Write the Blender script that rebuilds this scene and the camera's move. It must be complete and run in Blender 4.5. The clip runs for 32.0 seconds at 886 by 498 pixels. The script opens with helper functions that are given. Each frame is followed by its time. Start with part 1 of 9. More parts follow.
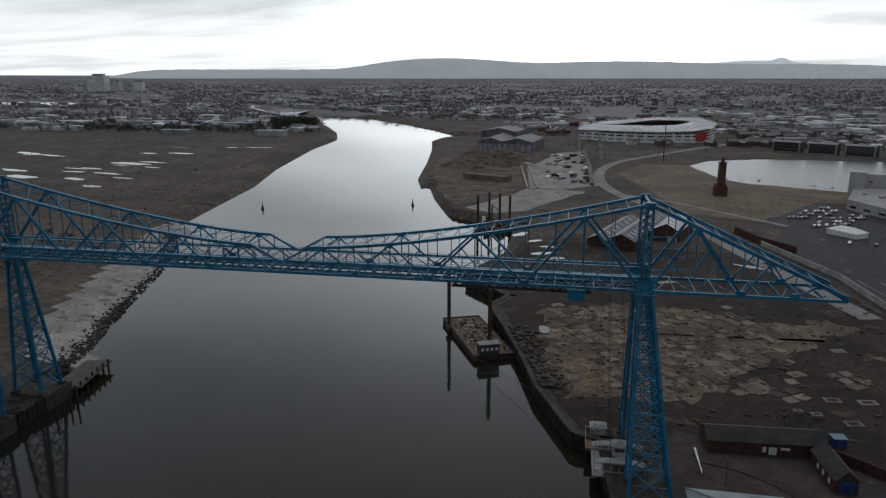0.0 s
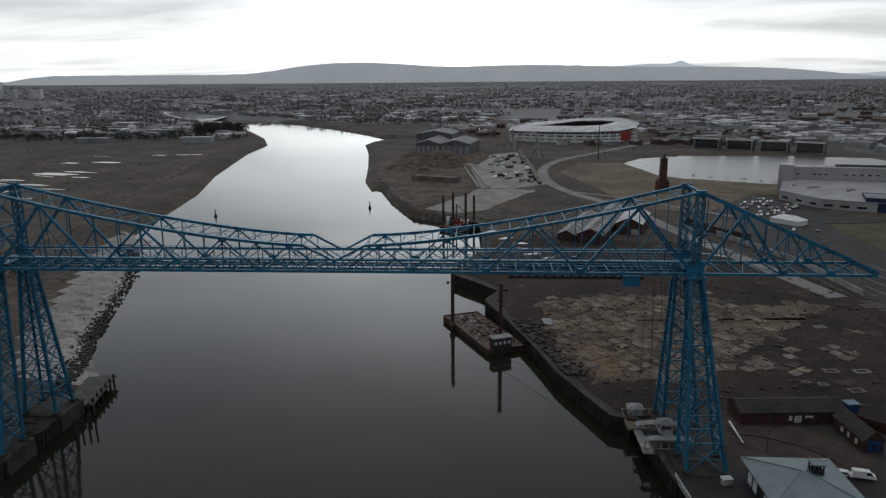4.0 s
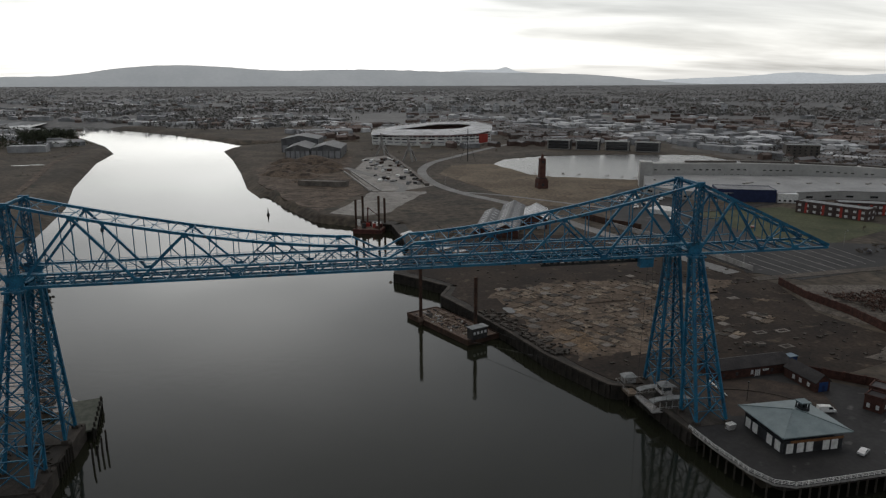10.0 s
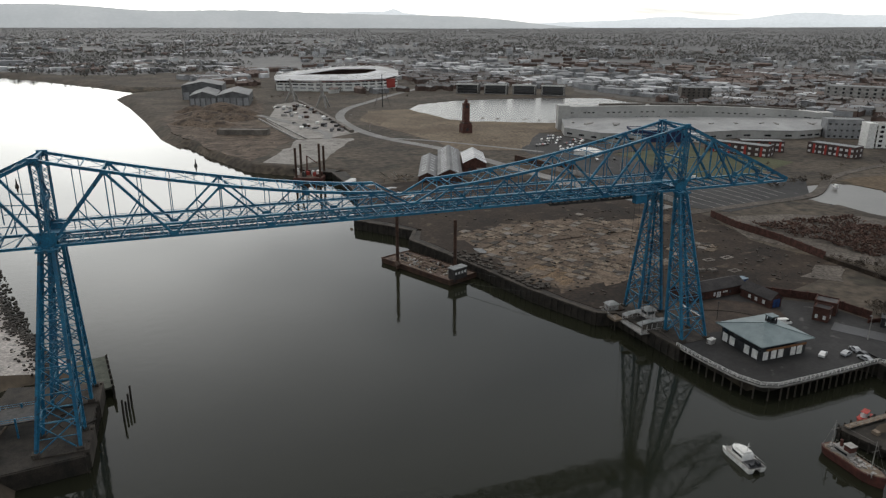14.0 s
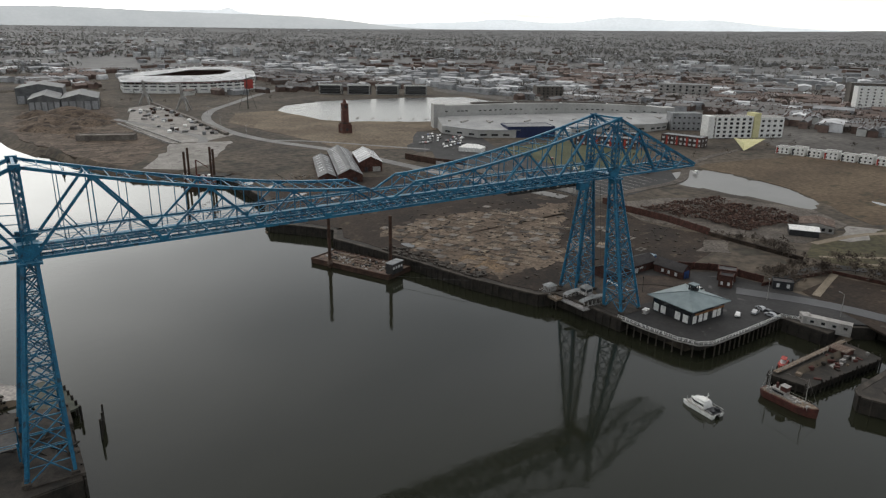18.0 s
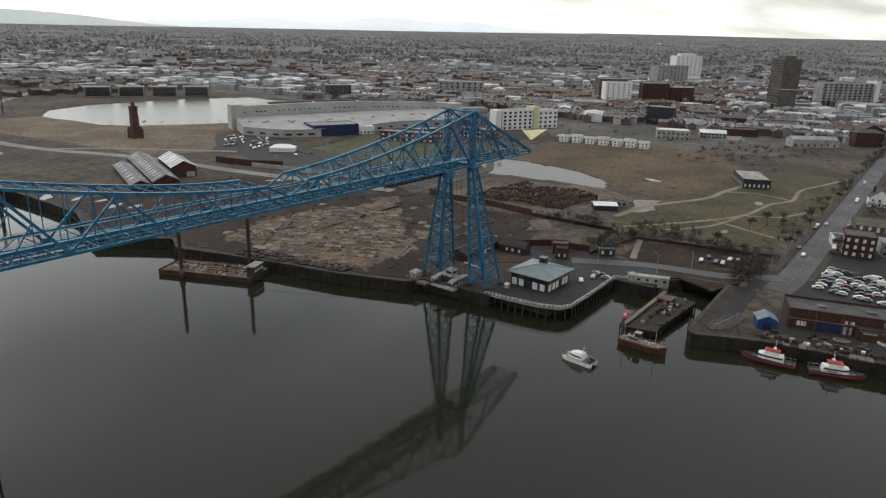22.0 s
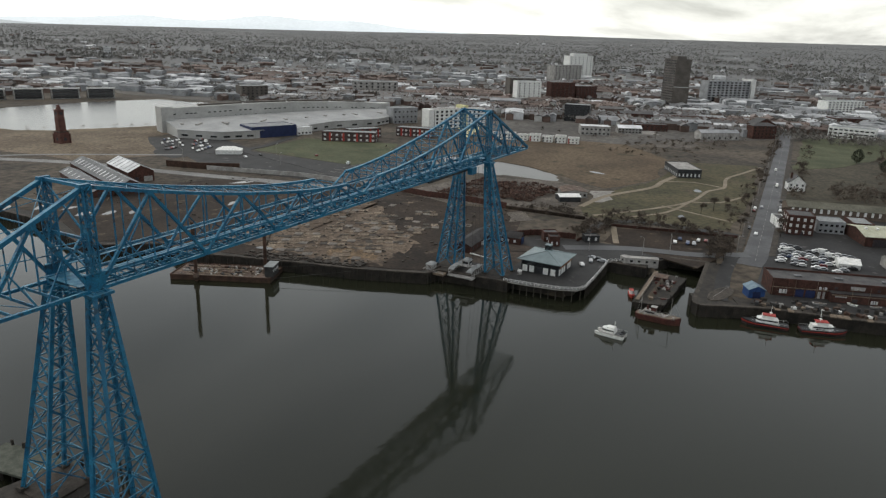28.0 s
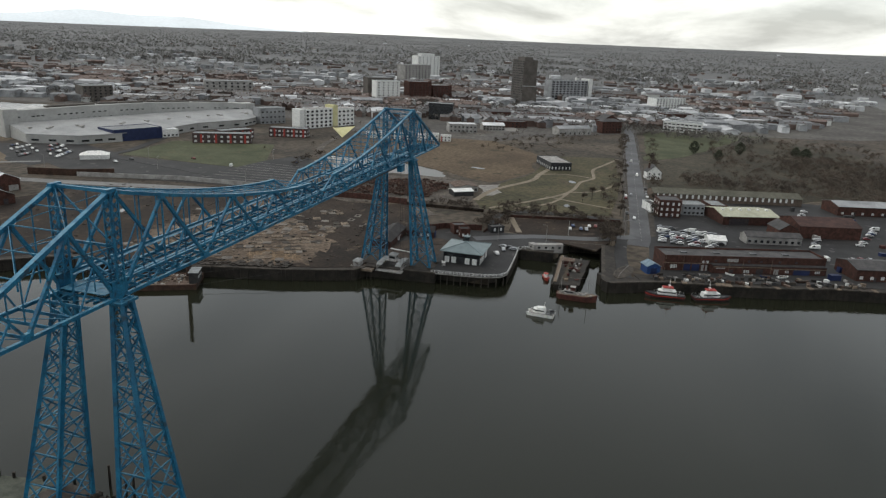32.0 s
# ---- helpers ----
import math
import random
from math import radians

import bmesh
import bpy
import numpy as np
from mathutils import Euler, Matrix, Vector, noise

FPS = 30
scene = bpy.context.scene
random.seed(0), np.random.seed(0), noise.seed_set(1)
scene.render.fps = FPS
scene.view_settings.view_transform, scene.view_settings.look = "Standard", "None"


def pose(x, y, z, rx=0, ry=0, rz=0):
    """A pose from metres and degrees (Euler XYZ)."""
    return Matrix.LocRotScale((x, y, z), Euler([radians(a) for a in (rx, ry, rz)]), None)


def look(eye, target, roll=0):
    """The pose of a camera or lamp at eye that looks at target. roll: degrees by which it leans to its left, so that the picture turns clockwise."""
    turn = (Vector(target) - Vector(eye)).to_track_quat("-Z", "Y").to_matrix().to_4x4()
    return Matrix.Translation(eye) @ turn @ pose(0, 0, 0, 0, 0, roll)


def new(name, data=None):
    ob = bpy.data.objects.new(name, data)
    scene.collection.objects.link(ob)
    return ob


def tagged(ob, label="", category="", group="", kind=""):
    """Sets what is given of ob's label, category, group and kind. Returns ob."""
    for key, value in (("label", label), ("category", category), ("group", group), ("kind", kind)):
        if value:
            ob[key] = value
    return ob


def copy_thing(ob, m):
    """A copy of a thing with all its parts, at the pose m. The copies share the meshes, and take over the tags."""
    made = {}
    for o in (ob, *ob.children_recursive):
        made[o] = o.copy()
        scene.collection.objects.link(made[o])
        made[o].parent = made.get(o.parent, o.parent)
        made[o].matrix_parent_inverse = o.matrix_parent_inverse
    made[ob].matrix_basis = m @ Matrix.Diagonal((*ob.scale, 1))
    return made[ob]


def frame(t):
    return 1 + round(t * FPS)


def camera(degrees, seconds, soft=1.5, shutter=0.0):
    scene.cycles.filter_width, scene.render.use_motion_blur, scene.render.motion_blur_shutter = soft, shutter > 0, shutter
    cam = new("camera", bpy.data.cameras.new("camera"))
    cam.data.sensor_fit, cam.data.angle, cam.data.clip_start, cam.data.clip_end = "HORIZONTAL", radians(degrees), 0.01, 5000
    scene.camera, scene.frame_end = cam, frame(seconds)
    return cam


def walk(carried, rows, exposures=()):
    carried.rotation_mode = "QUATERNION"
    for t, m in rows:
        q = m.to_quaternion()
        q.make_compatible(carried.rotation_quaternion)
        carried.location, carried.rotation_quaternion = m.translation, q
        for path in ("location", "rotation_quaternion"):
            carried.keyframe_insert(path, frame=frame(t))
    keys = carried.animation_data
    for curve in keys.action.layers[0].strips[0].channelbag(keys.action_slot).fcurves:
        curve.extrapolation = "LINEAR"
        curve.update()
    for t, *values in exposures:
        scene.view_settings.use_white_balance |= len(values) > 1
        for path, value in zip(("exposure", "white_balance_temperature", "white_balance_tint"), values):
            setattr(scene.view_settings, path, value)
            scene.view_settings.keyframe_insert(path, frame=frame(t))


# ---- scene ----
cam = camera(65.30, 32.0, 1.3)
ROWS = [
    (0, 72.07, -166.32, 103.03, 10.560, -14.077, 0.033),
    (0.5, 68.62, -167.77, 102.40, 9.489, -14.017, 0.127),
    (1, 64.69, -168.66, 102.13, 8.452, -13.941, 0.238),
    (1.5, 60.22, -169.43, 102.02, 7.378, -13.917, 0.273),
    (2, 55.66, -170.36, 101.87, 6.432, -13.915, 0.300),
    (2.5, 50.97, -171.32, 101.67, 5.519, -13.885, 0.338),
    (3, 46.48, -172.37, 101.45, 4.659, -13.866, 0.326),
    (3.5, 42.01, -173.08, 101.35, 4.005, -13.807, 0.379),
    (5.5, 23.68, -178.71, 102.33, 0.432, -13.700, 0.437),
    (6, 18.91, -180.05, 102.48, -0.505, -13.682, 0.368),
    (6.5, 14.49, -180.73, 102.44, -1.432, -13.638, 0.407),
    (7, 9.85, -181.33, 102.39, -2.387, -13.600, 0.408),
    (7.5, 5.16, -182.12, 102.38, -3.378, -13.588, 0.416),
    (8, 0.44, -182.67, 102.49, -4.923, -13.586, 0.309),
    (8.5, -3.99, -183.18, 102.58, -6.531, -13.579, 0.297),
    (9, -8.63, -183.39, 102.58, -8.007, -13.566, 0.235),
    (9.5, -13.33, -183.49, 102.51, -9.390, -13.546, 0.138),
    (10, -17.86, -183.78, 102.47, -10.725, -13.491, 0.115),
    (10.5, -22.37, -183.90, 102.47, -11.954, -14.105, 0.113),
    (11, -26.75, -184.12, 102.60, -13.036, -15.478, 0.075),
    (11.5, -31.58, -184.12, 102.76, -14.230, -16.725, -0.045),
    (12, -36.39, -184.17, 102.96, -15.421, -17.569, -0.045),
    (12.5, -41.24, -184.21, 103.30, -16.638, -17.926, -0.067),
    (13, -46.03, -183.97, 103.70, -17.769, -17.933, -0.090),
    (13.5, -51.21, -183.97, 103.89, -18.895, -17.928, -0.160),
    (14, -55.90, -183.66, 104.06, -20.046, -17.920, -0.192),
    (14.5, -60.28, -182.90, 104.25, -21.438, -17.918, -0.245),
    (16.5, -79.69, -179.24, 104.22, -28.467, -17.862, -0.653),
    (17, -83.94, -177.98, 104.09, -30.136, -17.844, -0.692),
    (17.5, -88.40, -176.50, 103.88, -31.689, -17.786, -0.710),
    (18, -92.92, -175.14, 103.65, -33.015, -17.751, -0.793),
    (18.5, -97.43, -173.64, 103.48, -34.451, -17.681, -0.846),
    (19, -101.74, -171.90, 103.41, -35.838, -17.647, -0.850),
    (19.5, -106.39, -170.06, 103.29, -36.757, -17.605, -0.895),
    (20, -110.51, -168.57, 103.23, -39.112, -17.579, -1.017),
    (20.5, -114.52, -166.79, 103.22, -44.699, -17.537, -1.328),
    (21, -118.62, -164.90, 103.19, -49.517, -17.463, -1.621),
    (21.5, -122.76, -162.36, 103.22, -51.821, -17.448, -1.680),
    (22, -126.68, -159.97, 103.38, -51.946, -17.445, -1.469),
    (22.5, -130.58, -157.35, 103.47, -52.054, -17.415, -1.366),
    (23, -134.47, -154.79, 103.52, -52.136, -17.401, -1.282),
    (23.5, -138.11, -152.08, 103.63, -52.268, -17.383, -1.141),
    (24, -141.38, -149.25, 103.72, -52.333, -17.379, -1.112),
    (24.5, -145.01, -146.28, 103.77, -52.746, -17.380, -1.110),
    (25, -148.69, -143.30, 103.72, -53.901, -17.343, -1.152),
    (25.5, -151.90, -140.17, 103.62, -54.995, -17.361, -1.147),
    (27.5, -166.33, -127.42, 103.78, -60.046, -17.270, -1.695),
    (28, -169.27, -124.13, 103.62, -61.481, -17.225, -1.802),
    (28.5, -172.72, -120.89, 103.79, -63.456, -17.224, -1.977),
    (29, -175.92, -117.77, 103.90, -66.546, -17.116, -2.211),
    (29.5, -178.99, -114.47, 103.92, -68.257, -17.090, -2.353),
    (30, -182.31, -111.24, 103.78, -70.465, -17.004, -2.418),
    (30.5, -185.14, -107.91, 103.64, -72.976, -16.917, -2.473),
    (31, -187.75, -104.01, 103.63, -73.588, -16.895, -2.474),
    (31.5, -190.26, -100.05, 103.64, -73.836, -16.869, -2.516),
    (32, -192.98, -96.06, 103.59, -74.566, -16.802, -2.575),
]
WATER, LAND = 0.5, 5.5
EXPOSURES = [(0, -0.54, 6050, 8), (6, -0.54, 6250, 8), (10, -0.46, 6500, 9), (13, 0.12, 6550, 8), (17, 0.40, 6600, 8), (24, 0.56, 6600, 7), (28, 0.54, 6550, 6), (32, 0.52, 6500, 6)]
walk(cam, [(t, pose(x, y, z, 90 + pitch, roll, yaw)) for t, x, y, z, yaw, pitch, roll in ROWS], EXPOSURES)

# ---- daylight: a bright overcast sky with a low veiled sun ahead ----
SUN_AZ, SUN_EL = 5.0, 72.0          # degrees: azimuth from +y towards +x, and height
world = bpy.data.worlds.new("sky")
scene.world = world
world.use_nodes = True
wn, wl = world.node_tree.nodes, world.node_tree.links
wn.clear()


def wnode(kind, **kw):
    n = wn.new(kind)
    for k, v in kw.items():
        n.inputs[k].default_value = v
    return n


wout, wbg = wn.new("ShaderNodeOutputWorld"), wn.new("ShaderNodeBackground")
sky = wn.new("ShaderNodeTexSky")
sky.sky_type, sky.sun_disc = "NISHITA", False
sky.sun_elevation, sky.sun_rotation = radians(SUN_EL), radians(SUN_AZ)
sky.air_density, sky.dust_density = 1.0, 3.0
geo = wn.new("ShaderNodeTexCoord")
sep = wn.new("ShaderNodeSeparateXYZ")
wl.new(geo.outputs["Generated"], sep.inputs[0])


def wmath(op, a, b=None, clamp=False):
    n = wn.new("ShaderNodeMath")
    n.operation, n.use_clamp = op, clamp
    for i, v in enumerate((a, b)):
        if v is None:
            continue
        if isinstance(v, (int, float)):
            n.inputs[i].default_value = v
        else:
            wl.new(v, n.inputs[i])
    return n.outputs[0]


# cloud sheet: the direction laid out on a plane far overhead, streaked along one bearing
lift = wmath("ADD", wmath("MAXIMUM", sep.outputs[2], 0.0), 0.10)
flat = wn.new("ShaderNodeCombineXYZ")
wl.new(wmath("DIVIDE", sep.outputs[0], lift), flat.inputs[0])
wl.new(wmath("DIVIDE", sep.outputs[1], lift), flat.inputs[1])
stretch = wn.new("ShaderNodeMapping")
stretch.inputs["Scale"].default_value = (0.42, 0.9, 1.0)
stretch.inputs["Rotation"].default_value = (0, 0, radians(12))
wl.new(flat.outputs[0], stretch.inputs[0])
clouds = wnode("ShaderNodeTexNoise", Scale=0.9, Detail=7.0, Roughness=0.55, Distortion=0.3)
wl.new(stretch.outputs[0], clouds.inputs["Vector"])
cover = wn.new("ShaderNodeMapRange")
cover.inputs["From Min"].default_value, cover.inputs["From Max"].default_value = 0.40, 0.66
wl.new(clouds.outputs["Fac"], cover.inputs["Value"])
# glow of the veiled sun, and the pale band above the horizon
sun_dir = Vector((math.sin(radians(SUN_AZ)), math.cos(radians(SUN_AZ)), math.tan(radians(SUN_EL)))).normalized()
bright = Vector((math.sin(radians(-4)), math.cos(radians(-4)), math.tan(radians(12)))).normalized()   # thin cloud over the estuary
dot = wn.new("ShaderNodeVectorMath")
dot.operation = "DOT_PRODUCT"
dot.inputs[1].default_value = bright
wl.new(geo.outputs["Generated"], dot.inputs[0])
glow = wmath("POWER", wmath("MAXIMUM", dot.outputs["Value"], 0.0), 32.0)
band = wmath("POWER", wmath("SUBTRACT", 1.0, wmath("MAXIMUM", sep.outputs[2], 0.0, True), True), 2.3)
side_dot = wn.new("ShaderNodeVectorMath")
side_dot.operation = "DOT_PRODUCT"
side_dot.inputs[1].default_value = (math.sin(radians(-4)), math.cos(radians(-4)), 0)
wl.new(geo.outputs["Generated"], side_dot.inputs[0])
toward = wmath("POWER", wmath("MAXIMUM", side_dot.outputs["Value"], 0.0), 1.5)
level = wmath("ADD", wmath("ADD", 0.30, wmath("MULTIPLY", glow, 1.1)), wmath("MULTIPLY", band, wmath("ADD", 0.32, wmath("MULTIPLY", toward, 1.0))))
shade = wn.new("ShaderNodeMapRange")
shade.inputs["To Min"].default_value, shade.inputs["To Max"].default_value = 1.20, 0.64
wl.new(cover.outputs[0], shade.inputs["Value"])
veil = wn.new("ShaderNodeVectorMath")
veil.operation = "SCALE"
veil.inputs[0].default_value = (1.0, 0.985, 0.95)
# a grey bank of cloud higher up towards the south
bank_dir = wn.new("ShaderNodeVectorMath")
bank_dir.operation = "DOT_PRODUCT"
bank_dir.inputs[1].default_value = Vector((math.sin(radians(30)), math.cos(radians(30)), 0.26)).normalized()
wl.new(geo.outputs["Generated"], bank_dir.inputs[0])
bank = wn.new("ShaderNodeMapRange")
bank.interpolation_type = "SMOOTHSTEP"
bank.inputs["From Min"].default_value, bank.inputs["From Max"].default_value = 0.945, 0.985
wl.new(wmath("ADD", bank_dir.outputs["Value"], wmath("MULTIPLY", wmath("SUBTRACT", clouds.outputs["Fac"], 0.5), 0.07)), bank.inputs["Value"])
level = wmath("MULTIPLY", level, wmath("SUBTRACT", 1.0, wmath("MULTIPLY", bank.outputs[0], 0.16)))
wl.new(wmath("MULTIPLY", level, shade.outputs[0]), veil.inputs["Scale"])
blue = wn.new("ShaderNodeVectorMath")
blue.operation = "SCALE"
wl.new(sky.outputs[0], blue.inputs[0])
blue.inputs["Scale"].default_value = 0.04
mix = wn.new("ShaderNodeVectorMath")
mix.operation = "ADD"
wl.new(veil.outputs[0], mix.inputs[0])
wl.new(blue.outputs[0], mix.inputs[1])
wl.new(mix.outputs[0], wbg.inputs["Color"])
wbg.inputs["Strength"].default_value = 1.0
wl.new(wbg.outputs[0], wout.inputs["Surface"])

sun = new("sun", bpy.data.lights.new("sun", "SUN"))
sun.data.energy, sun.data.angle, sun.data.color = 0.6, radians(40), (1.0, 0.97, 0.92)
sun.matrix_world = look(sun_dir * 100, (0, 0, 0))

# ---- materials ----


def material(name, low, high, scale=0.3, rough=0.85, metal=0.0, bump=0.0, bump_scale=None, fine=0.35, third=None, spots=0.0, spec=0.3, per_object=0.0):
    """Two-scale mottled surface: broad patches between two colours, fine grain, an optional third colour in spots."""
    m = bpy.data.materials.new(name)
    m.use_nodes = True
    nt = m.node_tree
    n, l = nt.nodes, nt.links
    b = n["Principled BSDF"]
    b.inputs["Roughness"].default_value = rough
    b.inputs["Metallic"].default_value = metal
    b.inputs["Specular IOR Level"].default_value = spec
    pos = n.new("ShaderNodeNewGeometry").outputs["Position"]
    broad = n.new("ShaderNodeTexNoise")
    broad.inputs["Scale"].default_value, broad.inputs["Detail"].default_value = scale, 5.0
    broad.inputs["Roughness"].default_value = 0.62
    l.new(pos, broad.inputs["Vector"])
    ramp = n.new("ShaderNodeValToRGB")
    ramp.color_ramp.elements[0].position, ramp.color_ramp.elements[1].position = 0.36, 0.64
    ramp.color_ramp.elements[0].color, ramp.color_ramp.elements[1].color = (*low, 1), (*high, 1)
    l.new(broad.outputs["Fac"], ramp.inputs[0])
    col = ramp.outputs[0]
    if third:
        patch = n.new("ShaderNodeTexNoise")
        patch.inputs["Scale"].default_value, patch.inputs["Detail"].default_value = scale * 2.7, 3.0
        l.new(pos, patch.inputs["Vector"])
        cut = n.new("ShaderNodeMapRange")
        cut.inputs["From Min"].default_value, cut.inputs["From Max"].default_value = 0.66 - spots, 0.74 - spots
        l.new(patch.outputs["Fac"], cut.inputs["Value"])
        mx = n.new("ShaderNodeMix")
        mx.data_type = "RGBA"
        l.new(cut.outputs[0], mx.inputs["Factor"])
        l.new(col, mx.inputs["A"])
        mx.inputs["B"].default_value = (*third, 1)
        col = mx.outputs["Result"]
    grain = n.new("ShaderNodeTexNoise")
    grain.inputs["Scale"].default_value, grain.inputs["Detail"].default_value = scale * 14, 4.0
    l.new(pos, grain.inputs["Vector"])
    gr = n.new("ShaderNodeMapRange")
    gr.inputs["From Min"].default_value, gr.inputs["From Max"].default_value = 0.3, 0.7
    gr.inputs["To Min"].default_value, gr.inputs["To Max"].default_value = 1 - fine, 1 + fine
    l.new(grain.outputs["Fac"], gr.inputs["Value"])
    factor = gr.outputs[0]
    if per_object:
        info = n.new("ShaderNodeObjectInfo")
        isl = n.new("ShaderNodeNewGeometry")
        s = n.new("ShaderNodeMath")
        s.operation = "ADD"
        l.new(info.outputs["Random"], s.inputs[0])
        l.new(isl.outputs["Random Per Island"], s.inputs[1])
        pr = n.new("ShaderNodeMapRange")
        pr.inputs["From Max"].default_value = 2.0
        pr.inputs["To Min"].default_value, pr.inputs["To Max"].default_value = 1 - per_object, 1 + per_object
        l.new(s.outputs[0], pr.inputs["Value"])
        mm = n.new("ShaderNodeMath")
        mm.operation = "MULTIPLY"
        l.new(factor, mm.inputs[0])
        l.new(pr.outputs[0], mm.inputs[1])
        factor = mm.outputs[0]
    sc = n.new("ShaderNodeVectorMath")
    sc.operation = "SCALE"
    l.new(col, sc.inputs[0])
    l.new(factor, sc.inputs["Scale"])
    l.new(sc.outputs[0], b.inputs["Base Color"])
    if bump:
        bp = n.new("ShaderNodeBump")
        bp.inputs["Strength"].default_value, bp.inputs["Distance"].default_value = 0.6, bump
        if bump_scale:
            bt = n.new("ShaderNodeTexNoise")
            bt.inputs["Scale"].default_value, bt.inputs["Detail"].default_value = bump_scale, 4.0
            l.new(pos, bt.inputs["Vector"])
            l.new(bt.outputs["Fac"], bp.inputs["Height"])
        else:
            l.new(grain.outputs["Fac"], bp.inputs["Height"])
        l.new(bp.outputs[0], b.inputs["Normal"])
    return m


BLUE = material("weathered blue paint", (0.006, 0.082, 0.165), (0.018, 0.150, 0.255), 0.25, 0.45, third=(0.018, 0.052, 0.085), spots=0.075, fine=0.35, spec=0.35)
SCRUB = material("winter scrub", (0.040, 0.033, 0.026), (0.084, 0.068, 0.050), 0.016, 0.95, bump=0.4, bump_scale=0.4, third=(0.036, 0.032, 0.024), spots=0.07, fine=0.5)
CONCRETE = material("old concrete", (0.09, 0.08, 0.07), (0.19, 0.17, 0.15), 0.12, 0.9, fine=0.3)


def brighten_tops(m, pale):
    """Mixes a paler colour into upward faces, painting in the sky light they catch."""
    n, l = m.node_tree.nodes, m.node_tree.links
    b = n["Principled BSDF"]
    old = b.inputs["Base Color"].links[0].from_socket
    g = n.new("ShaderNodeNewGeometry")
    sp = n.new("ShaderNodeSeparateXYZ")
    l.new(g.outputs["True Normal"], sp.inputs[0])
    breakup = n.new("ShaderNodeTexNoise")
    breakup.inputs["Scale"].default_value, breakup.inputs["Detail"].default_value = 0.6, 4.0
    l.new(g.outputs["Position"], breakup.inputs["Vector"])
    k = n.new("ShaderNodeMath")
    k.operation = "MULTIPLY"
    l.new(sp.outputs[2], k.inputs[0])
    l.new(breakup.outputs["Fac"], k.inputs[1])
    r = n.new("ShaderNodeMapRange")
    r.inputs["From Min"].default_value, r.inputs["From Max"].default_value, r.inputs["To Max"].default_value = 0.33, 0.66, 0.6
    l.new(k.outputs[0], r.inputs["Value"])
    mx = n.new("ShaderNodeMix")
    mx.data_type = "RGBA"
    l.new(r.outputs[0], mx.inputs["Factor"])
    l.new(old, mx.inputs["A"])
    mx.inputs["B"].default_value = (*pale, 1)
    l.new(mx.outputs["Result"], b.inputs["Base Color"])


brighten_tops(BLUE, (0.17, 0.34, 0.42))
PILING = material("dark quay piling", (0.012, 0.011, 0.009), (0.036, 0.030, 0.024), 0.3, 0.8, fine=0.5)


def water_material():
    m = bpy.data.materials.new("river water")
    m.use_nodes = True
    n, l = m.node_tree.nodes, m.node_tree.links
    b = n["Principled BSDF"]
    b.inputs["Base Color"].default_value = (0.0145, 0.0155, 0.0097, 1)
    b.inputs["Roughness"].default_value = 0.06
    b.inputs["IOR"].default_value = 1.333
    pos = n.new("ShaderNodeNewGeometry").outputs["Position"]
    last = None
    for scale, strength, dist in ((0.9, 0.12, 0.06), (0.28, 0.16, 0.15), (0.05, 0.05, 0.2)):
        t = n.new("ShaderNodeTexNoise")
        t.inputs["Scale"].default_value, t.inputs["Detail"].default_value = scale, 3.0
        l.new(pos, t.inputs["Vector"])
        bp = n.new("ShaderNodeBump")
        bp.inputs["Strength"].default_value, bp.inputs["Distance"].default_value = strength, dist
        l.new(t.outputs["Fac"], bp.inputs["Height"])
        if last:
            l.new(last.outputs[0], bp.inputs["Normal"])
        last = bp
    l.new(last.outputs[0], b.inputs["Normal"])
    return m


RIVER = water_material()

M = material
PALEROAD = M("pale worn road", (0.13, 0.128, 0.122), (0.20, 0.197, 0.19), 0.04, 0.75, fine=0.2)
YARDPALE = M("pale yard concrete", (0.17, 0.16, 0.145), (0.27, 0.255, 0.235), 0.06, 0.8, fine=0.3, third=(0.11, 0.10, 0.09), spots=0.06)
WETROAD = M("damp dock road", (0.024, 0.024, 0.025), (0.044, 0.044, 0.046), 0.06, 0.5, fine=0.2, spec=0.5)
# Greyer and paler than the near scrub: distance haze in the base colour.
FARFIELD = M("haze-greyed far fields", (0.058, 0.058, 0.056), (0.098, 0.097, 0.093), 0.006, 0.7, fine=0.35, third=(0.042, 0.041, 0.038), spots=0.06, spec=0.6)
YARDTAN = M("broken yard floor", (0.062, 0.044, 0.031), (0.138, 0.104, 0.075), 0.06, 0.95, fine=0.5, third=(0.04, 0.031, 0.024), spots=0.09)
SHEDDARK = M("dark corrugated roof", (0.06, 0.062, 0.065), (0.125, 0.128, 0.13), 0.15, 0.6, fine=0.25, spec=0.5, per_object=0.2)
WHITEPAINT = M("white paint", (0.55, 0.55, 0.53), (0.78, 0.78, 0.75), 0.8, 0.5, fine=0.12)
ROOFGREY = M("grey felt", (0.16, 0.17, 0.17), (0.26, 0.27, 0.27), 0.4, 0.8, fine=0.2)
PLANK = M("weathered planks", (0.10, 0.075, 0.055), (0.20, 0.16, 0.12), 0.7, 0.85, fine=0.4, per_object=0.25)
IRON = M("dark iron", (0.02, 0.02, 0.022), (0.05, 0.048, 0.045), 0.8, 0.6, fine=0.3)
COPING = M("stained coping", (0.028, 0.024, 0.020), (0.066, 0.056, 0.047), 0.25, 0.9, fine=0.4)
ASPHALT = M("old asphalt", (0.014, 0.0135, 0.0135), (0.029, 0.028, 0.0275), 0.06, 0.75, fine=0.25, third=(0.085, 0.08, 0.078), spots=0.02)
ROADWAY = M("road surface", (0.06, 0.06, 0.063), (0.105, 0.105, 0.109), 0.05, 0.7, fine=0.15)
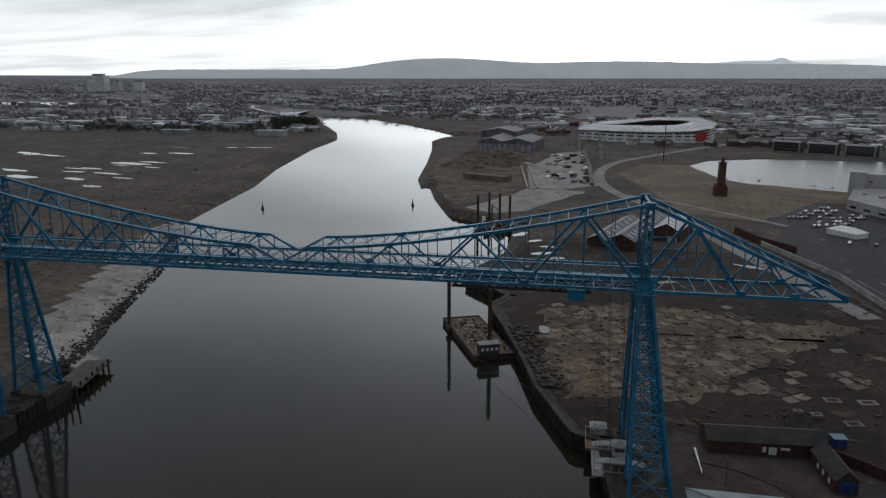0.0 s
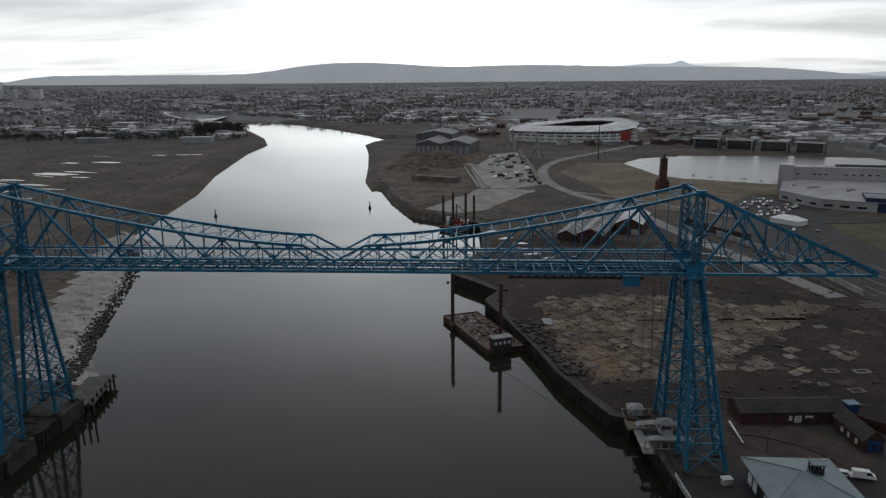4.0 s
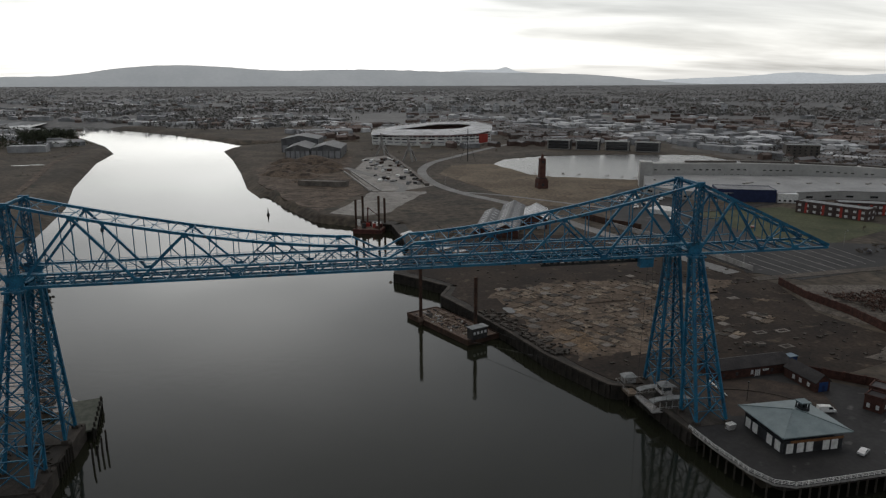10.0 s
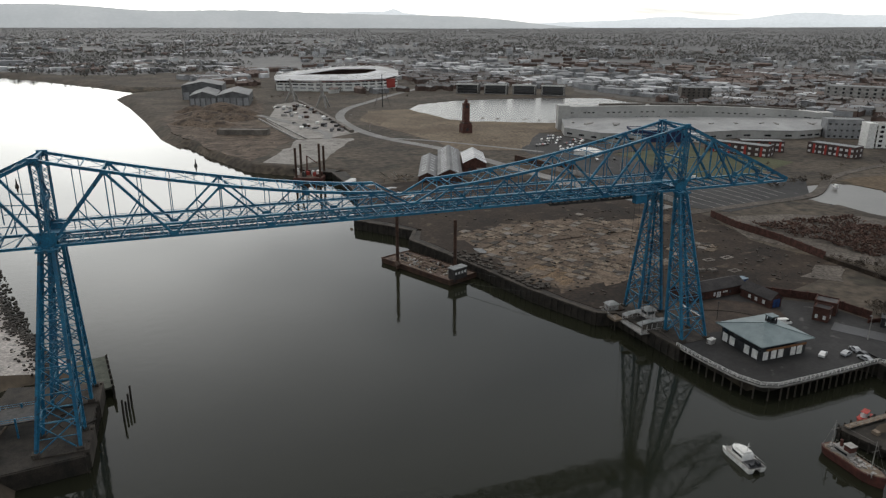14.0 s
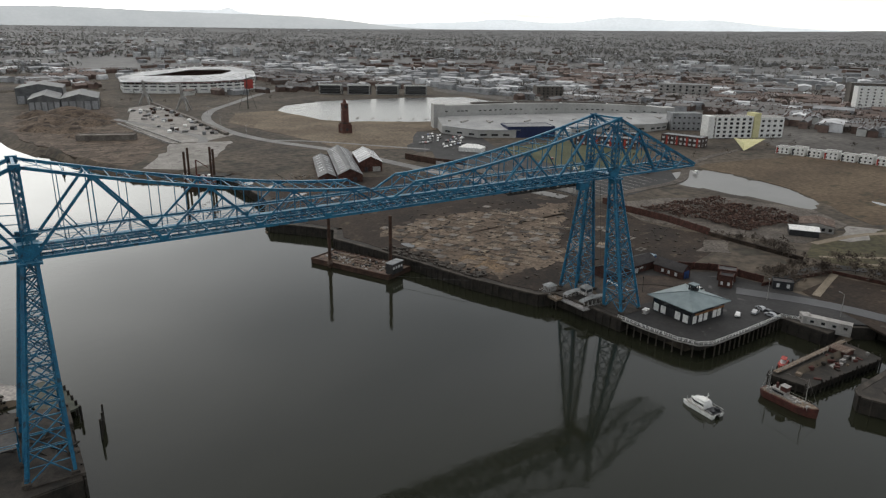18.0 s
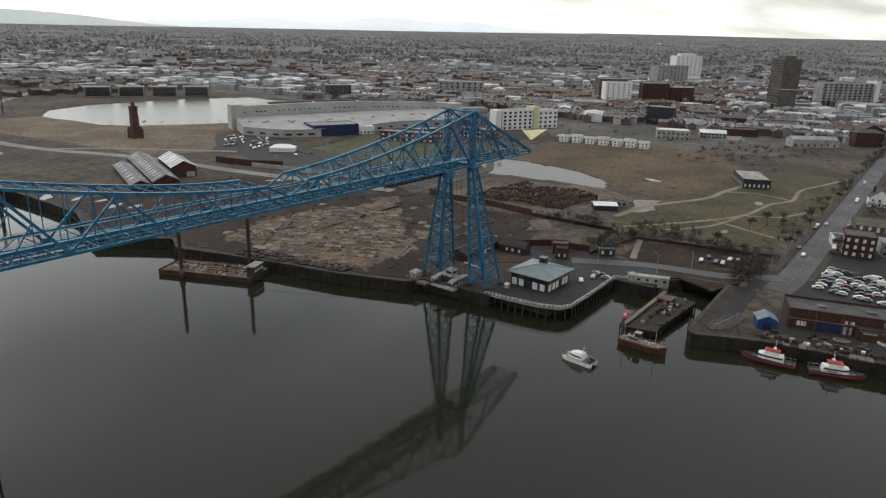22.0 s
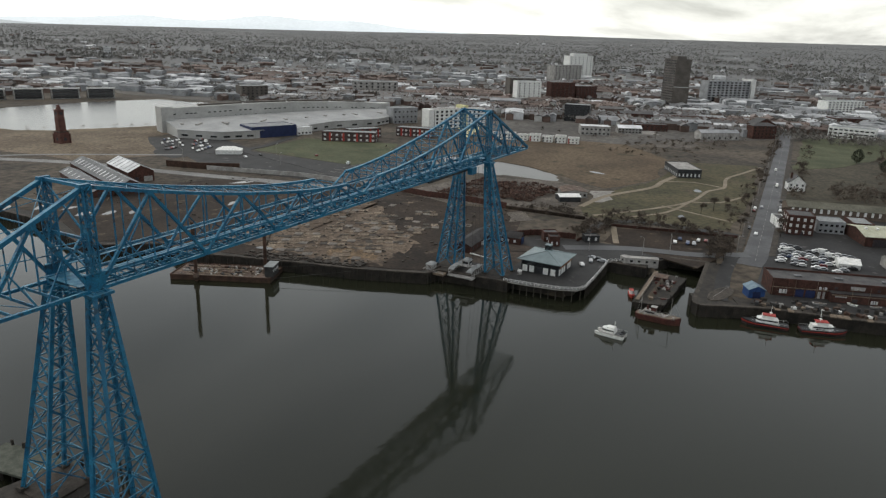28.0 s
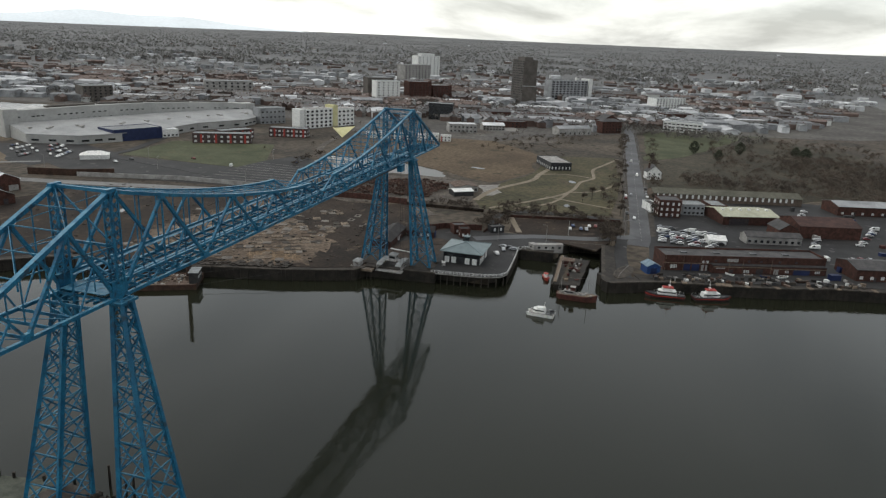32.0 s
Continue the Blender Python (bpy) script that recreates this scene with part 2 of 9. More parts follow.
PALECONC = M("pale concrete", (0.20, 0.19, 0.18), (0.34, 0.33, 0.31), 0.2, 0.85, fine=0.2, per_object=0.2)
PILEGREY = M("bleached piles", (0.12, 0.11, 0.10), (0.24, 0.22, 0.20), 0.6, 0.9, fine=0.3)
DARKCLAD = M("dark cladding", (0.015, 0.016, 0.018), (0.035, 0.037, 0.04), 0.5, 0.5, fine=0.2)
METALROOF = M("grey-green metal roof", (0.105, 0.145, 0.155), (0.155, 0.20, 0.205), 0.25, 0.45, fine=0.1, spec=0.5)
TIMBER = M("orange timber", (0.16, 0.07, 0.03), (0.26, 0.12, 0.05), 0.8, 0.7)
BRICKDARK = M("dark red brick", (0.036, 0.017, 0.013), (0.078, 0.035, 0.026), 0.5, 0.9, fine=0.4, per_object=0.25)
BRICKPALE = M("buff brick", (0.09, 0.07, 0.055), (0.15, 0.115, 0.09), 0.4, 0.9, fine=0.3, per_object=0.25)
SLATE = M("slate", (0.032, 0.031, 0.032), (0.07, 0.066, 0.064), 0.3, 0.65, fine=0.3, per_object=0.3)
WHITEFRAME = M("white window frames", (0.42, 0.43, 0.43), (0.62, 0.62, 0.60), 2.0, 0.4, fine=0.2)
DULLWHITE = M("dulled white paint", (0.20, 0.195, 0.19), (0.36, 0.35, 0.335), 0.3, 0.6, fine=0.35, third=(0.09, 0.075, 0.06), spots=0.09)
FELT = M("dark roofing felt", (0.020, 0.0185, 0.019), (0.040, 0.037, 0.037), 0.25, 0.85, fine=0.4, per_object=0.2)
BLUEWALL = M("bright blue paint", (0.012, 0.036, 0.115), (0.020, 0.058, 0.17), 0.6, 0.5, fine=0.2)
NAVYCLAD = M("navy cladding", (0.010, 0.017, 0.055), (0.017, 0.028, 0.085), 0.3, 0.5, fine=0.15)
BLUEROOF = M("pale blue roof sheet", (0.10, 0.15, 0.19), (0.15, 0.21, 0.255), 0.5, 0.5, fine=0.15)
DOORDARK = M("dark doors", (0.02, 0.02, 0.025), (0.05, 0.04, 0.04), 1.0, 0.6)
NAVY = M("dark hull paint", (0.015, 0.012, 0.014), (0.04, 0.03, 0.03), 0.6, 0.45)
REDPAINT = M("red paint", (0.25, 0.028, 0.022), (0.36, 0.05, 0.036), 0.7, 0.5, fine=0.2)
REDHULL = M("faded red paint", (0.048, 0.017, 0.014), (0.10, 0.034, 0.026), 0.6, 0.8, fine=0.4, third=(0.06, 0.04, 0.032), spots=0.07)
RUST = M("rusty steel", (0.032, 0.019, 0.014), (0.075, 0.042, 0.029), 0.35, 0.9, fine=0.45)
RUSTDECK = M("rusty deck plate", (0.06, 0.042, 0.033), (0.13, 0.092, 0.072), 0.35, 0.9, fine=0.5, third=(0.25, 0.22, 0.19), spots=0.05)
GRASS = M("park grass", (0.042, 0.039, 0.020), (0.074, 0.064, 0.034), 0.03, 0.95, fine=0.4, third=(0.07, 0.055, 0.035), spots=0.06, bump=0.2, bump_scale=0.6)
FIELD = M("green playing field", (0.045, 0.052, 0.026), (0.078, 0.083, 0.045), 0.04, 0.95, fine=0.25, third=(0.08, 0.075, 0.04), spots=0.05)
FIELDTAN = M("brown field grass", (0.062, 0.043, 0.026), (0.105, 0.076, 0.047), 0.025, 0.95, fine=0.4, third=(0.048, 0.038, 0.022), spots=0.06)
SPOIL = M("brown dredged spoil", (0.055, 0.040, 0.029), (0.130, 0.098, 0.072), 0.055, 0.95, fine=0.55, third=(0.035, 0.026, 0.019), spots=0.12, bump=0.2, bump_scale=0.5)
TAN = M("tan rough grass", (0.092, 0.070, 0.048), (0.155, 0.122, 0.085), 0.025, 0.95, fine=0.4, third=(0.08, 0.058, 0.038), spots=0.05)
DIRT = M("dark trodden earth", (0.013, 0.0088, 0.0062), (0.033, 0.0225, 0.0150), 0.05, 0.95, fine=0.5, third=(0.060, 0.044, 0.031), spots=0.06)
GRAVEL = M("grey rubble ground", (0.058, 0.050, 0.042), (0.12, 0.104, 0.088), 0.06, 0.95, fine=0.5, third=(0.05, 0.042, 0.035), spots=0.08)
PATHWAY = M("sandy path", (0.15, 0.125, 0.092), (0.22, 0.185, 0.14), 0.1, 0.95, fine=0.3)
MUD = M("tidal mud and stones", (0.10, 0.085, 0.072), (0.22, 0.195, 0.175), 0.07, 0.55, fine=0.6, third=(0.035, 0.03, 0.022), spots=0.09, bump=0.3, bump_scale=0.5, spec=0.6)
SLABTAN = M("broken tan slabs", (0.092, 0.070, 0.051), (0.185, 0.148, 0.110), 0.10, 0.95, fine=0.6, third=(0.045, 0.036, 0.028), spots=0.14, per_object=0.5)
YARDSAND = M("tan sandy rubble", (0.085, 0.056, 0.032), (0.17, 0.118, 0.072), 0.16, 0.95, fine=0.7, third=(0.05, 0.036, 0.026), spots=0.12)
SHEDWHITE = M("pale shed roof", (0.36, 0.365, 0.37), (0.58, 0.585, 0.59), 0.06, 0.55, fine=0.1, per_object=0.4)
SHEDGREY = M("grey shed roof", (0.15, 0.155, 0.16), (0.28, 0.285, 0.29), 0.06, 0.55, fine=0.15, per_object=0.45)
CREAM = M("cream roof sheet", (0.30, 0.30, 0.22), (0.42, 0.42, 0.32), 0.2, 0.6, fine=0.15)
YELLOW = M("pale yellow render", (0.52, 0.49, 0.26), (0.62, 0.58, 0.34), 0.3, 0.7, fine=0.1)
COLLEGE = M("off-white cladding", (0.30, 0.30, 0.285), (0.40, 0.395, 0.38), 0.03, 0.6, fine=0.08)
HALLROOF = M("pale grey standing seam roof", (0.24, 0.243, 0.24), (0.33, 0.333, 0.33), 0.05, 0.6, fine=0.12)
TOWERTAN = M("brown tower concrete", (0.072, 0.064, 0.056), (0.115, 0.102, 0.09), 0.1, 0.8, fine=0.2)
BARK = M("bark", (0.035, 0.028, 0.022), (0.07, 0.056, 0.044), 1.5, 0.95, fine=0.4)
TWIGS = M("bare twigs", (0.05, 0.040, 0.032), (0.10, 0.08, 0.063), 0.05, 0.95, fine=0.3, per_object=0.35)
EVERGREEN = M("dark evergreen", (0.024, 0.029, 0.018), (0.048, 0.054, 0.033), 0.1, 0.95, fine=0.4, per_object=0.3)
SCRAP = M("scrap metal", (0.035, 0.02, 0.015), (0.10, 0.055, 0.04), 0.6, 0.85, fine=0.5, per_object=0.6)
TYRE = M("tyre rubber", (0.012, 0.012, 0.012), (0.025, 0.025, 0.025), 2.0, 0.9)


def glass_material(name, tint, rough):
    m = bpy.data.materials.new(name)
    m.use_nodes = True
    b = m.node_tree.nodes["Principled BSDF"]
    b.inputs["Base Color"].default_value = (*tint, 1)
    b.inputs["Roughness"].default_value = rough
    b.inputs["Specular IOR Level"].default_value = 0.8
    n, l = m.node_tree.nodes, m.node_tree.links
    t = n.new("ShaderNodeTexNoise")
    t.inputs["Scale"].default_value = 0.7
    l.new(n.new("ShaderNodeNewGeometry").outputs["Position"], t.inputs["Vector"])
    r = n.new("ShaderNodeMapRange")
    r.inputs["To Min"].default_value, r.inputs["To Max"].default_value = rough * 0.6, rough * 1.8
    l.new(t.outputs["Fac"], r.inputs["Value"])
    l.new(r.outputs[0], b.inputs["Roughness"])
    return m


GLASS = glass_material("dark window glass", (0.018, 0.021, 0.024), 0.10)


def car_paint():
    m = bpy.data.materials.new("car paint")
    m.use_nodes = True
    n, l = m.node_tree.nodes, m.node_tree.links
    b = n["Principled BSDF"]
    b.inputs["Roughness"].default_value, b.inputs["Coat Weight"].default_value = 0.35, 0.5
    ramp = n.new("ShaderNodeValToRGB")
    ramp.color_ramp.interpolation = "CONSTANT"
    cols = [(0.0, (0.62, 0.62, 0.61)), (0.30, (0.30, 0.31, 0.32)), (0.46, (0.02, 0.02, 0.022)), (0.66, (0.10, 0.105, 0.11)), (0.82, (0.15, 0.02, 0.02)), (0.88, (0.02, 0.04, 0.10)), (0.92, (0.55, 0.54, 0.52))]
    for i, (p, c) in enumerate(cols):
        e = ramp.color_ramp.elements[i] if i < 2 else ramp.color_ramp.elements.new(p)
        e.position, e.color = p, (*c, 1)
    l.new(n.new("ShaderNodeObjectInfo").outputs["Random"], ramp.inputs[0])
    l.new(ramp.outputs[0], b.inputs["Base Color"])
    return m


CARPAINT = car_paint()
BRICKRED = M("weathered red brick", (0.070, 0.033, 0.027), (0.12, 0.058, 0.046), 0.3, 0.9, fine=0.3)
DARKBRICK = M("dark school brick", (0.045, 0.032, 0.03), (0.085, 0.06, 0.055), 0.3, 0.85, fine=0.3)


def puddle_material():
    m = bpy.data.materials.new("puddle water")
    m.use_nodes = True
    b = m.node_tree.nodes["Principled BSDF"]
    b.inputs["Base Color"].default_value, b.inputs["Roughness"].default_value, b.inputs["IOR"].default_value = (0.03, 0.027, 0.022, 1), 0.04, 1.333
    return m


PUDDLE = puddle_material()


def still_material(name, rough, spec):
    """Shallow, wind-ruffled standing water over mud."""
    m = material(name, (0.050, 0.047, 0.042), (0.075, 0.071, 0.064), 0.02, rough, fine=0.1, bump=0.05, bump_scale=0.8)
    m.node_tree.nodes["Principled BSDF"].inputs["Specular IOR Level"].default_value = spec
    return m


STILL = {"pond": still_material("ruffled pond water", 0.32, 0.34), "dock_basin": still_material("ruffled basin water", 0.26, 0.40)}


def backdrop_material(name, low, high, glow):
    """Distant hills with bright haze put into their pale colour and an added emission."""
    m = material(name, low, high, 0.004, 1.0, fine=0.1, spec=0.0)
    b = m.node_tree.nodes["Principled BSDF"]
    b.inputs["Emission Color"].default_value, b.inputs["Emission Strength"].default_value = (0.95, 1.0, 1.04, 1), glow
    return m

# ---- mesh helpers ----


class Shape:
    """Collects vertices and faces of one mesh."""

    def __init__(self):
        self.v, self.f = [], []

    def add(self, verts, faces):
        k = len(self.v)
        self.v += [tuple(p) for p in verts]
        self.f += [tuple(k + i for i in q) for q in faces]
        return self

    def box(self, x0, y0, z0, x1, y1, z1):
        return self.add([(x, y, z) for z in (z0, z1) for y in (y0, y1) for x in (x0, x1)],
                        [(0, 2, 3, 1), (4, 5, 7, 6), (0, 1, 5, 4), (2, 6, 7, 3), (0, 4, 6, 2), (1, 3, 7, 5)])

    def obox(self, cx, cy, z0, lx, ly, h, turn=0.0):
        """A box round a base centre, turned by degrees."""
        c, s = math.cos(radians(turn)), math.sin(radians(turn))
        pts = [(cx + c * a * lx / 2 - s * b * ly / 2, cy + s * a * lx / 2 + c * b * ly / 2) for a, b in ((-1, -1), (1, -1), (1, 1), (-1, 1))]
        return self.prism(pts, z0, z0 + h)

    def prism(self, pts, z0, z1, grow=0.0):
        n = len(pts)
        cx, cy = sum(p[0] for p in pts) / n, sum(p[1] for p in pts) / n
        top = [(cx + (x - cx) * (1 + grow), cy + (y - cy) * (1 + grow), z1) for x, y in pts]
        return self.add([(x, y, z0) for x, y in pts] + top,
                        [tuple(range(n - 1, -1, -1)), tuple(range(n, 2 * n))] + [(i, (i + 1) % n, n + (i + 1) % n, n + i) for i in range(n)])

    def beam(self, p, q, w, h=None):
        """A square bar from p to q."""
        h = h or w
        p, q = Vector(p), Vector(q)
        d = (q - p).normalized()
        side = d.cross(Vector((0, 0, 1)))
        side = Vector((1, 0, 0)) if side.length < 1e-3 else side.normalized()
        up = side.cross(d)
        ring = [side * (a * w / 2) + up * (b * h / 2) for a, b in ((-1, -1), (1, -1), (1, 1), (-1, 1))]
        return self.add([p + r for r in ring] + [q + r for r in ring],
                        [(3, 2, 1, 0), (4, 5, 6, 7), (0, 1, 5, 4), (1, 2, 6, 5), (2, 3, 7, 6), (3, 0, 4, 7)])

    def tube(self, p, q, r0, r1=None, n=8):
        r1 = r0 if r1 is None else r1
        p, q = Vector(p), Vector(q)
        d = (q - p).normalized()
        side = d.cross(Vector((0, 0, 1)))
        side = Vector((1, 0, 0)) if side.length < 1e-3 else side.normalized()
        up = side.cross(d)
        ring = [side * math.cos(2 * math.pi * i / n) + up * math.sin(2 * math.pi * i / n) for i in range(n)]
        return self.add([p + c * r0 for c in ring] + [q + c * r1 for c in ring],
                        [tuple(range(n - 1, -1, -1)), tuple(range(n, 2 * n))] + [(i, (i + 1) % n, n + (i + 1) % n, n + i) for i in range(n)])


def part(name, shape, mat, parent=None, label="", smooth=False):
    me = bpy.data.meshes.new(name)
    me.from_pydata(shape.v, [], shape.f)
    me.materials.append(mat)
    if smooth:
        me.polygons.foreach_set("use_smooth", [True] * len(me.polygons))
    ob = new(name, me)
    if parent:
        ob.parent = parent
    return tagged(ob, label)


def thing(name, label, category, group="", at=(0, 0, 0)):
    ob = new(name)
    ob.location = at
    return tagged(ob, label, category, group)


def structure(name, shape, mat, label, category, smooth=False):
    return tagged(part(name, shape, mat, smooth=smooth), label, category, kind="structure")


# ---- ground and river ----
# the river's outline at the level of its banks
RIVER_EDGE = [(200, -700), (150, -300), (137.5, -210), (133, -189), (125.5, -170), (119.6, -147), (114, -118), (110, -108.5), (103, -94.5), (106, -92), (163, -89), (160, -72), (139, -70), (138, -84), (99, -82), (94, -70), (136, -66), (137, -50),
              (93, -50), (86, -36), (86, -18), (83, 12), (76, 14), (64, 43), (56.5, 71), (48.5, 96), (39.5, 122), (46, 136), (37, 148), (22.5, 165), (27, 184), (38, 215), (38, 250), (36, 293), (12, 316), (-16, 340), (-40, 410),
              (-70, 520), (-88, 650), (-112, 800), (-139, 934), (-125, 985), (-60, 1030), (60, 1010), (66, 1030), (-80, 1062), (-140, 1085), (-195, 1188), (-334, 1413), (-534, 1652),
              (-715, 1739), (-886, 1827), (-843, 1731), (-626, 1448), (-484, 1301), (-434, 1201), (-368, 1061), (-320, 925), (-308, 792), (-266, 560), (-235, 438), (-214, 300),
              (-200, 215), (-172, 140), (-150, 70), (-128, 36), (-110, 14), (-106, -30), (-122, -120), (-140, -220), (-160, -700)]
POND = [(296, 144), (318, 150), (340, 148), (359, 131), (349, 116), (346, 104), (352, 88), (346, 74), (334, 61), (330, 50), (320, 40), (300, 35), (298, 48), (302, 66), (297, 84), (295, 102), (288, 125)]
BASIN = [(200, 640), (215, 540), (235, 515), (318, 472), (420, 470), (520, 560), (500, 690), (420, 715), (293, 720), (230, 690)]


def outline_distance(px, py, poly):
    """Signed distance of points to a closed outline, negative within."""
    best = np.full(px.shape, 1e9)
    inside = np.zeros(px.shape, bool)
    n = len(poly)
    for i in range(n):
        (x0, y0), (x1, y1) = poly[i], poly[(i + 1) % n]
        dx, dy = x1 - x0, y1 - y0
        k = np.clip(((px - x0) * dx + (py - y0) * dy) / (dx * dx + dy * dy), 0, 1)
        best = np.minimum(best, np.hypot(px - x0 - k * dx, py - y0 - k * dy))
        if dy:
            inside ^= ((y0 > py) != (y1 > py)) & (px < dx * (py - y0) / dy + x0)
    return np.where(inside, -best, best)


def axis(edges):
    out = []
    for a, b, step in edges:
        out += list(np.arange(a, b, step))
    return np.array(out + [edges[-1][1]])


gx = axis([(-4700, -1500, 160), (-1500, -450, 30), (-450, 400, 5), (400, 900, 10), (900, 1800, 30), (1800, 4700, 145)])
gy = axis([(-4700, -1000, 185), (-1000, -260, 37), (-260, 480, 5), (480, 1150, 9), (1150, 2200, 30), (2200, 4700, 125)])
GX, GY = np.meshgrid(gx, gy)


def ground_height(px, py):
    px, py = np.asarray(px, float), np.asarray(py, float)
    far = np.hypot(px, py)
    true_far = np.where(far < 1700, far, 1700 * np.exp((np.maximum(far, 1700) - 1700) / 1180))
    az = np.degrees(np.arctan2(px, py))
    rise = (14 + 22 * np.clip((az - 30) / 40, 0, 1) + 10 * np.clip((az - 80) / 30, 0, 1)) * np.clip((far - 2600) / 1900, 0, 1) ** 1.5
    z = rise + np.where(far < 1700, LAND, 104 - np.maximum(far, 1) * 98.5 / np.maximum(true_far, 1))
    d = np.minimum(np.minimum(outline_distance(px, py, RIVER_EDGE), outline_distance(px, py, POND) + 1.5), outline_distance(px, py, BASIN))
    # stone bank: a steep fall within the outline; the mudflat on the far shore is shallow
    fall = np.where(px < -60, np.where(py < 34, 1.2, np.where(py < 260, 0.17, 0.42)), 1.6)
    # the walled quays of the south bank drop straight down behind their walls
    walled = (px > 20) & (px < 180) & (py > -425) & (py < 312)
    bank = np.where(walled, np.clip((6.0 - d) * 6, 0, 9.5), np.clip(-d * fall, 0, 9.5))
    return z - bank


GZ = ground_height(GX, GY)
nx, ny = len(gx), len(gy)
verts = np.stack([GX, GY, GZ], -1).reshape(-1, 3)
quads = [(j * nx + i, j * nx + i + 1, (j + 1) * nx + i + 1, (j + 1) * nx + i) for j in range(ny - 1) for i in range(nx - 1)]
sheet = Shape()
sheet.v, sheet.f = [tuple(p) for p in verts], quads
ground = structure("ground", sheet, SCRUB, "brown winter scrub and bare ground by the river", "ground", smooth=True)
# the sheet's outer part takes the field colour with haze painted in
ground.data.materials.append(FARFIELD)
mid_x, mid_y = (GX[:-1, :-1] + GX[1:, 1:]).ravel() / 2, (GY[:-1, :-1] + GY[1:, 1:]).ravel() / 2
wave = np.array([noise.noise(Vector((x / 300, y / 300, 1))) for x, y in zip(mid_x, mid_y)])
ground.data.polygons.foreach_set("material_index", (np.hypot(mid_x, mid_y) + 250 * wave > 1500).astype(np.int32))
structure("water", Shape().add([(-4600, -4600, WATER), (4600, -4600, WATER), (4600, 4600, WATER), (-4600, 4600, WATER)], [(0, 1, 2, 3)]), RIVER,
          "calm dark river water reflecting the sky", "water")

# the river's far reach beyond the north bank flats
reach = Shape()
for upper, lower in (([(-1760, 1540), (-1626, 1676), (-1560, 1735), (-1465, 1751), (-1350, 1760), (-1236, 1762), (-1150, 1722), (-1076, 1700), (-986, 1734), (-900, 1715)],
                      [(-1700, 1450), (-1543, 1580), (-1464, 1619), (-1374, 1636), (-1290, 1690), (-1204, 1712), (-1130, 1696), (-1035, 1650), (-952, 1655), (-880, 1690)]),
                     ([(-655, 1708), (-715, 1739), (-800, 1783), (-892, 1830)], [(-738, 1592), (-788, 1658), (-815, 1695), (-846, 1735)])):
    k0 = len(reach.v)
    for (ax, ay), (bx, by) in zip(upper, lower):
        for k in range(4):
            x, y = ax + (bx - ax) * k / 3, ay + (by - ay) * k / 3
            reach.v.append((x, y, max(float(ground_height(x, y)) + 0.8, WATER + 0.05)))
    for i in range(len(upper) - 1):
        for k in range(3):
            reach.f.append((k0 + 4 * i + k, k0 + 4 * i + k + 1, k0 + 4 * i + k + 5, k0 + 4 * i + k + 4))
structure("river_reach", reach, RIVER, "far reach of the river shining beyond the flats", "water")

# tidal mud shelf below the north bank, laid on the sheet
edge = outline_distance(GX, GY, RIVER_EDGE)
shelf = (edge < -3) & (edge > -44) & (GX < -70) & (GY > 34) & (GY < 275)
mud = Shape()
cells = {}
for j in range(ny - 1):
    for i in range(nx - 1):
        if shelf[j, i] and shelf[j, i + 1] and shelf[j + 1, i] and shelf[j + 1, i + 1]:
            q = []
            for a, b in ((j, i), (j, i + 1), (j + 1, i + 1), (j + 1, i)):
                if (a, b) not in cells:
                    cells[a, b] = len(mud.v)
                    mud.v.append((GX[a, b], GY[a, b], GZ[a, b] + 0.05))
                q.append(cells[a, b])
            mud.f.append(tuple(q))
structure("mudflat", mud, MUD, "pale tidal mudflat strewn with stones and weed", "mud", smooth=True)
for name, pts, label in (("pond", POND, "shallow grey pond on the empty plot"), ("dock_basin", BASIN, "still water of the old dock basin")):
    structure(name, Shape().prism([(320 + (x - 320) * 1.04, 92 + (y - 92) * 1.03) for x, y in pts] if name == "pond" else [(195 + (x - 195) * 1.02, 600 + (y - 600) * 1.04) for x, y in pts], LAND - 2.5, LAND - 0.25), STILL[name], label, "water")

# ---- the bridge ----
HALF, DECK, TOP, END, SIDE = 90.0, 54.2, 74.6, 133.8, 6.05
BAND = 3.0                                     # depth of the continuous lower girder


def top_chord(x):
    x = abs(x)
    if x > HALF:
        return TOP - (TOP - DECK - 0.7) * (x - HALF) / (END - HALF)
    return 61.0 + (TOP - 61.0) * (max(x - 8.0, 0) / 82.0) ** 1.5


bridge = thing("transporter_bridge", "tall blue steel transporter bridge of lattice girders over the river", "bridge")


def laced_column(name, p, q, w, parent, step=1.7, bar=0.16):
    """A box column of four corner angles laced with crossing flats."""
    p, q = Vector(p), Vector(q)
    s = Shape()
    h = w / 2
    corners = [Vector((a * h, b * h, 0)) for a, b in ((-1, -1), (1, -1), (1, 1), (-1, 1))]
    for c in corners:
        s.beam(p + c, q + c, 0.3)
    n = max(2, int((q - p).length / step))
    for i in range(4):
        a, b = corners[i], corners[(i + 1) % 4]
        for j in range(n):
            u, v = p.lerp(q, j / n), p.lerp(q, (j + 1) / n)
            s.beam(u + a, v + b, bar).beam(u + b, v + a, bar)
    return part(name, s, BLUE, parent)


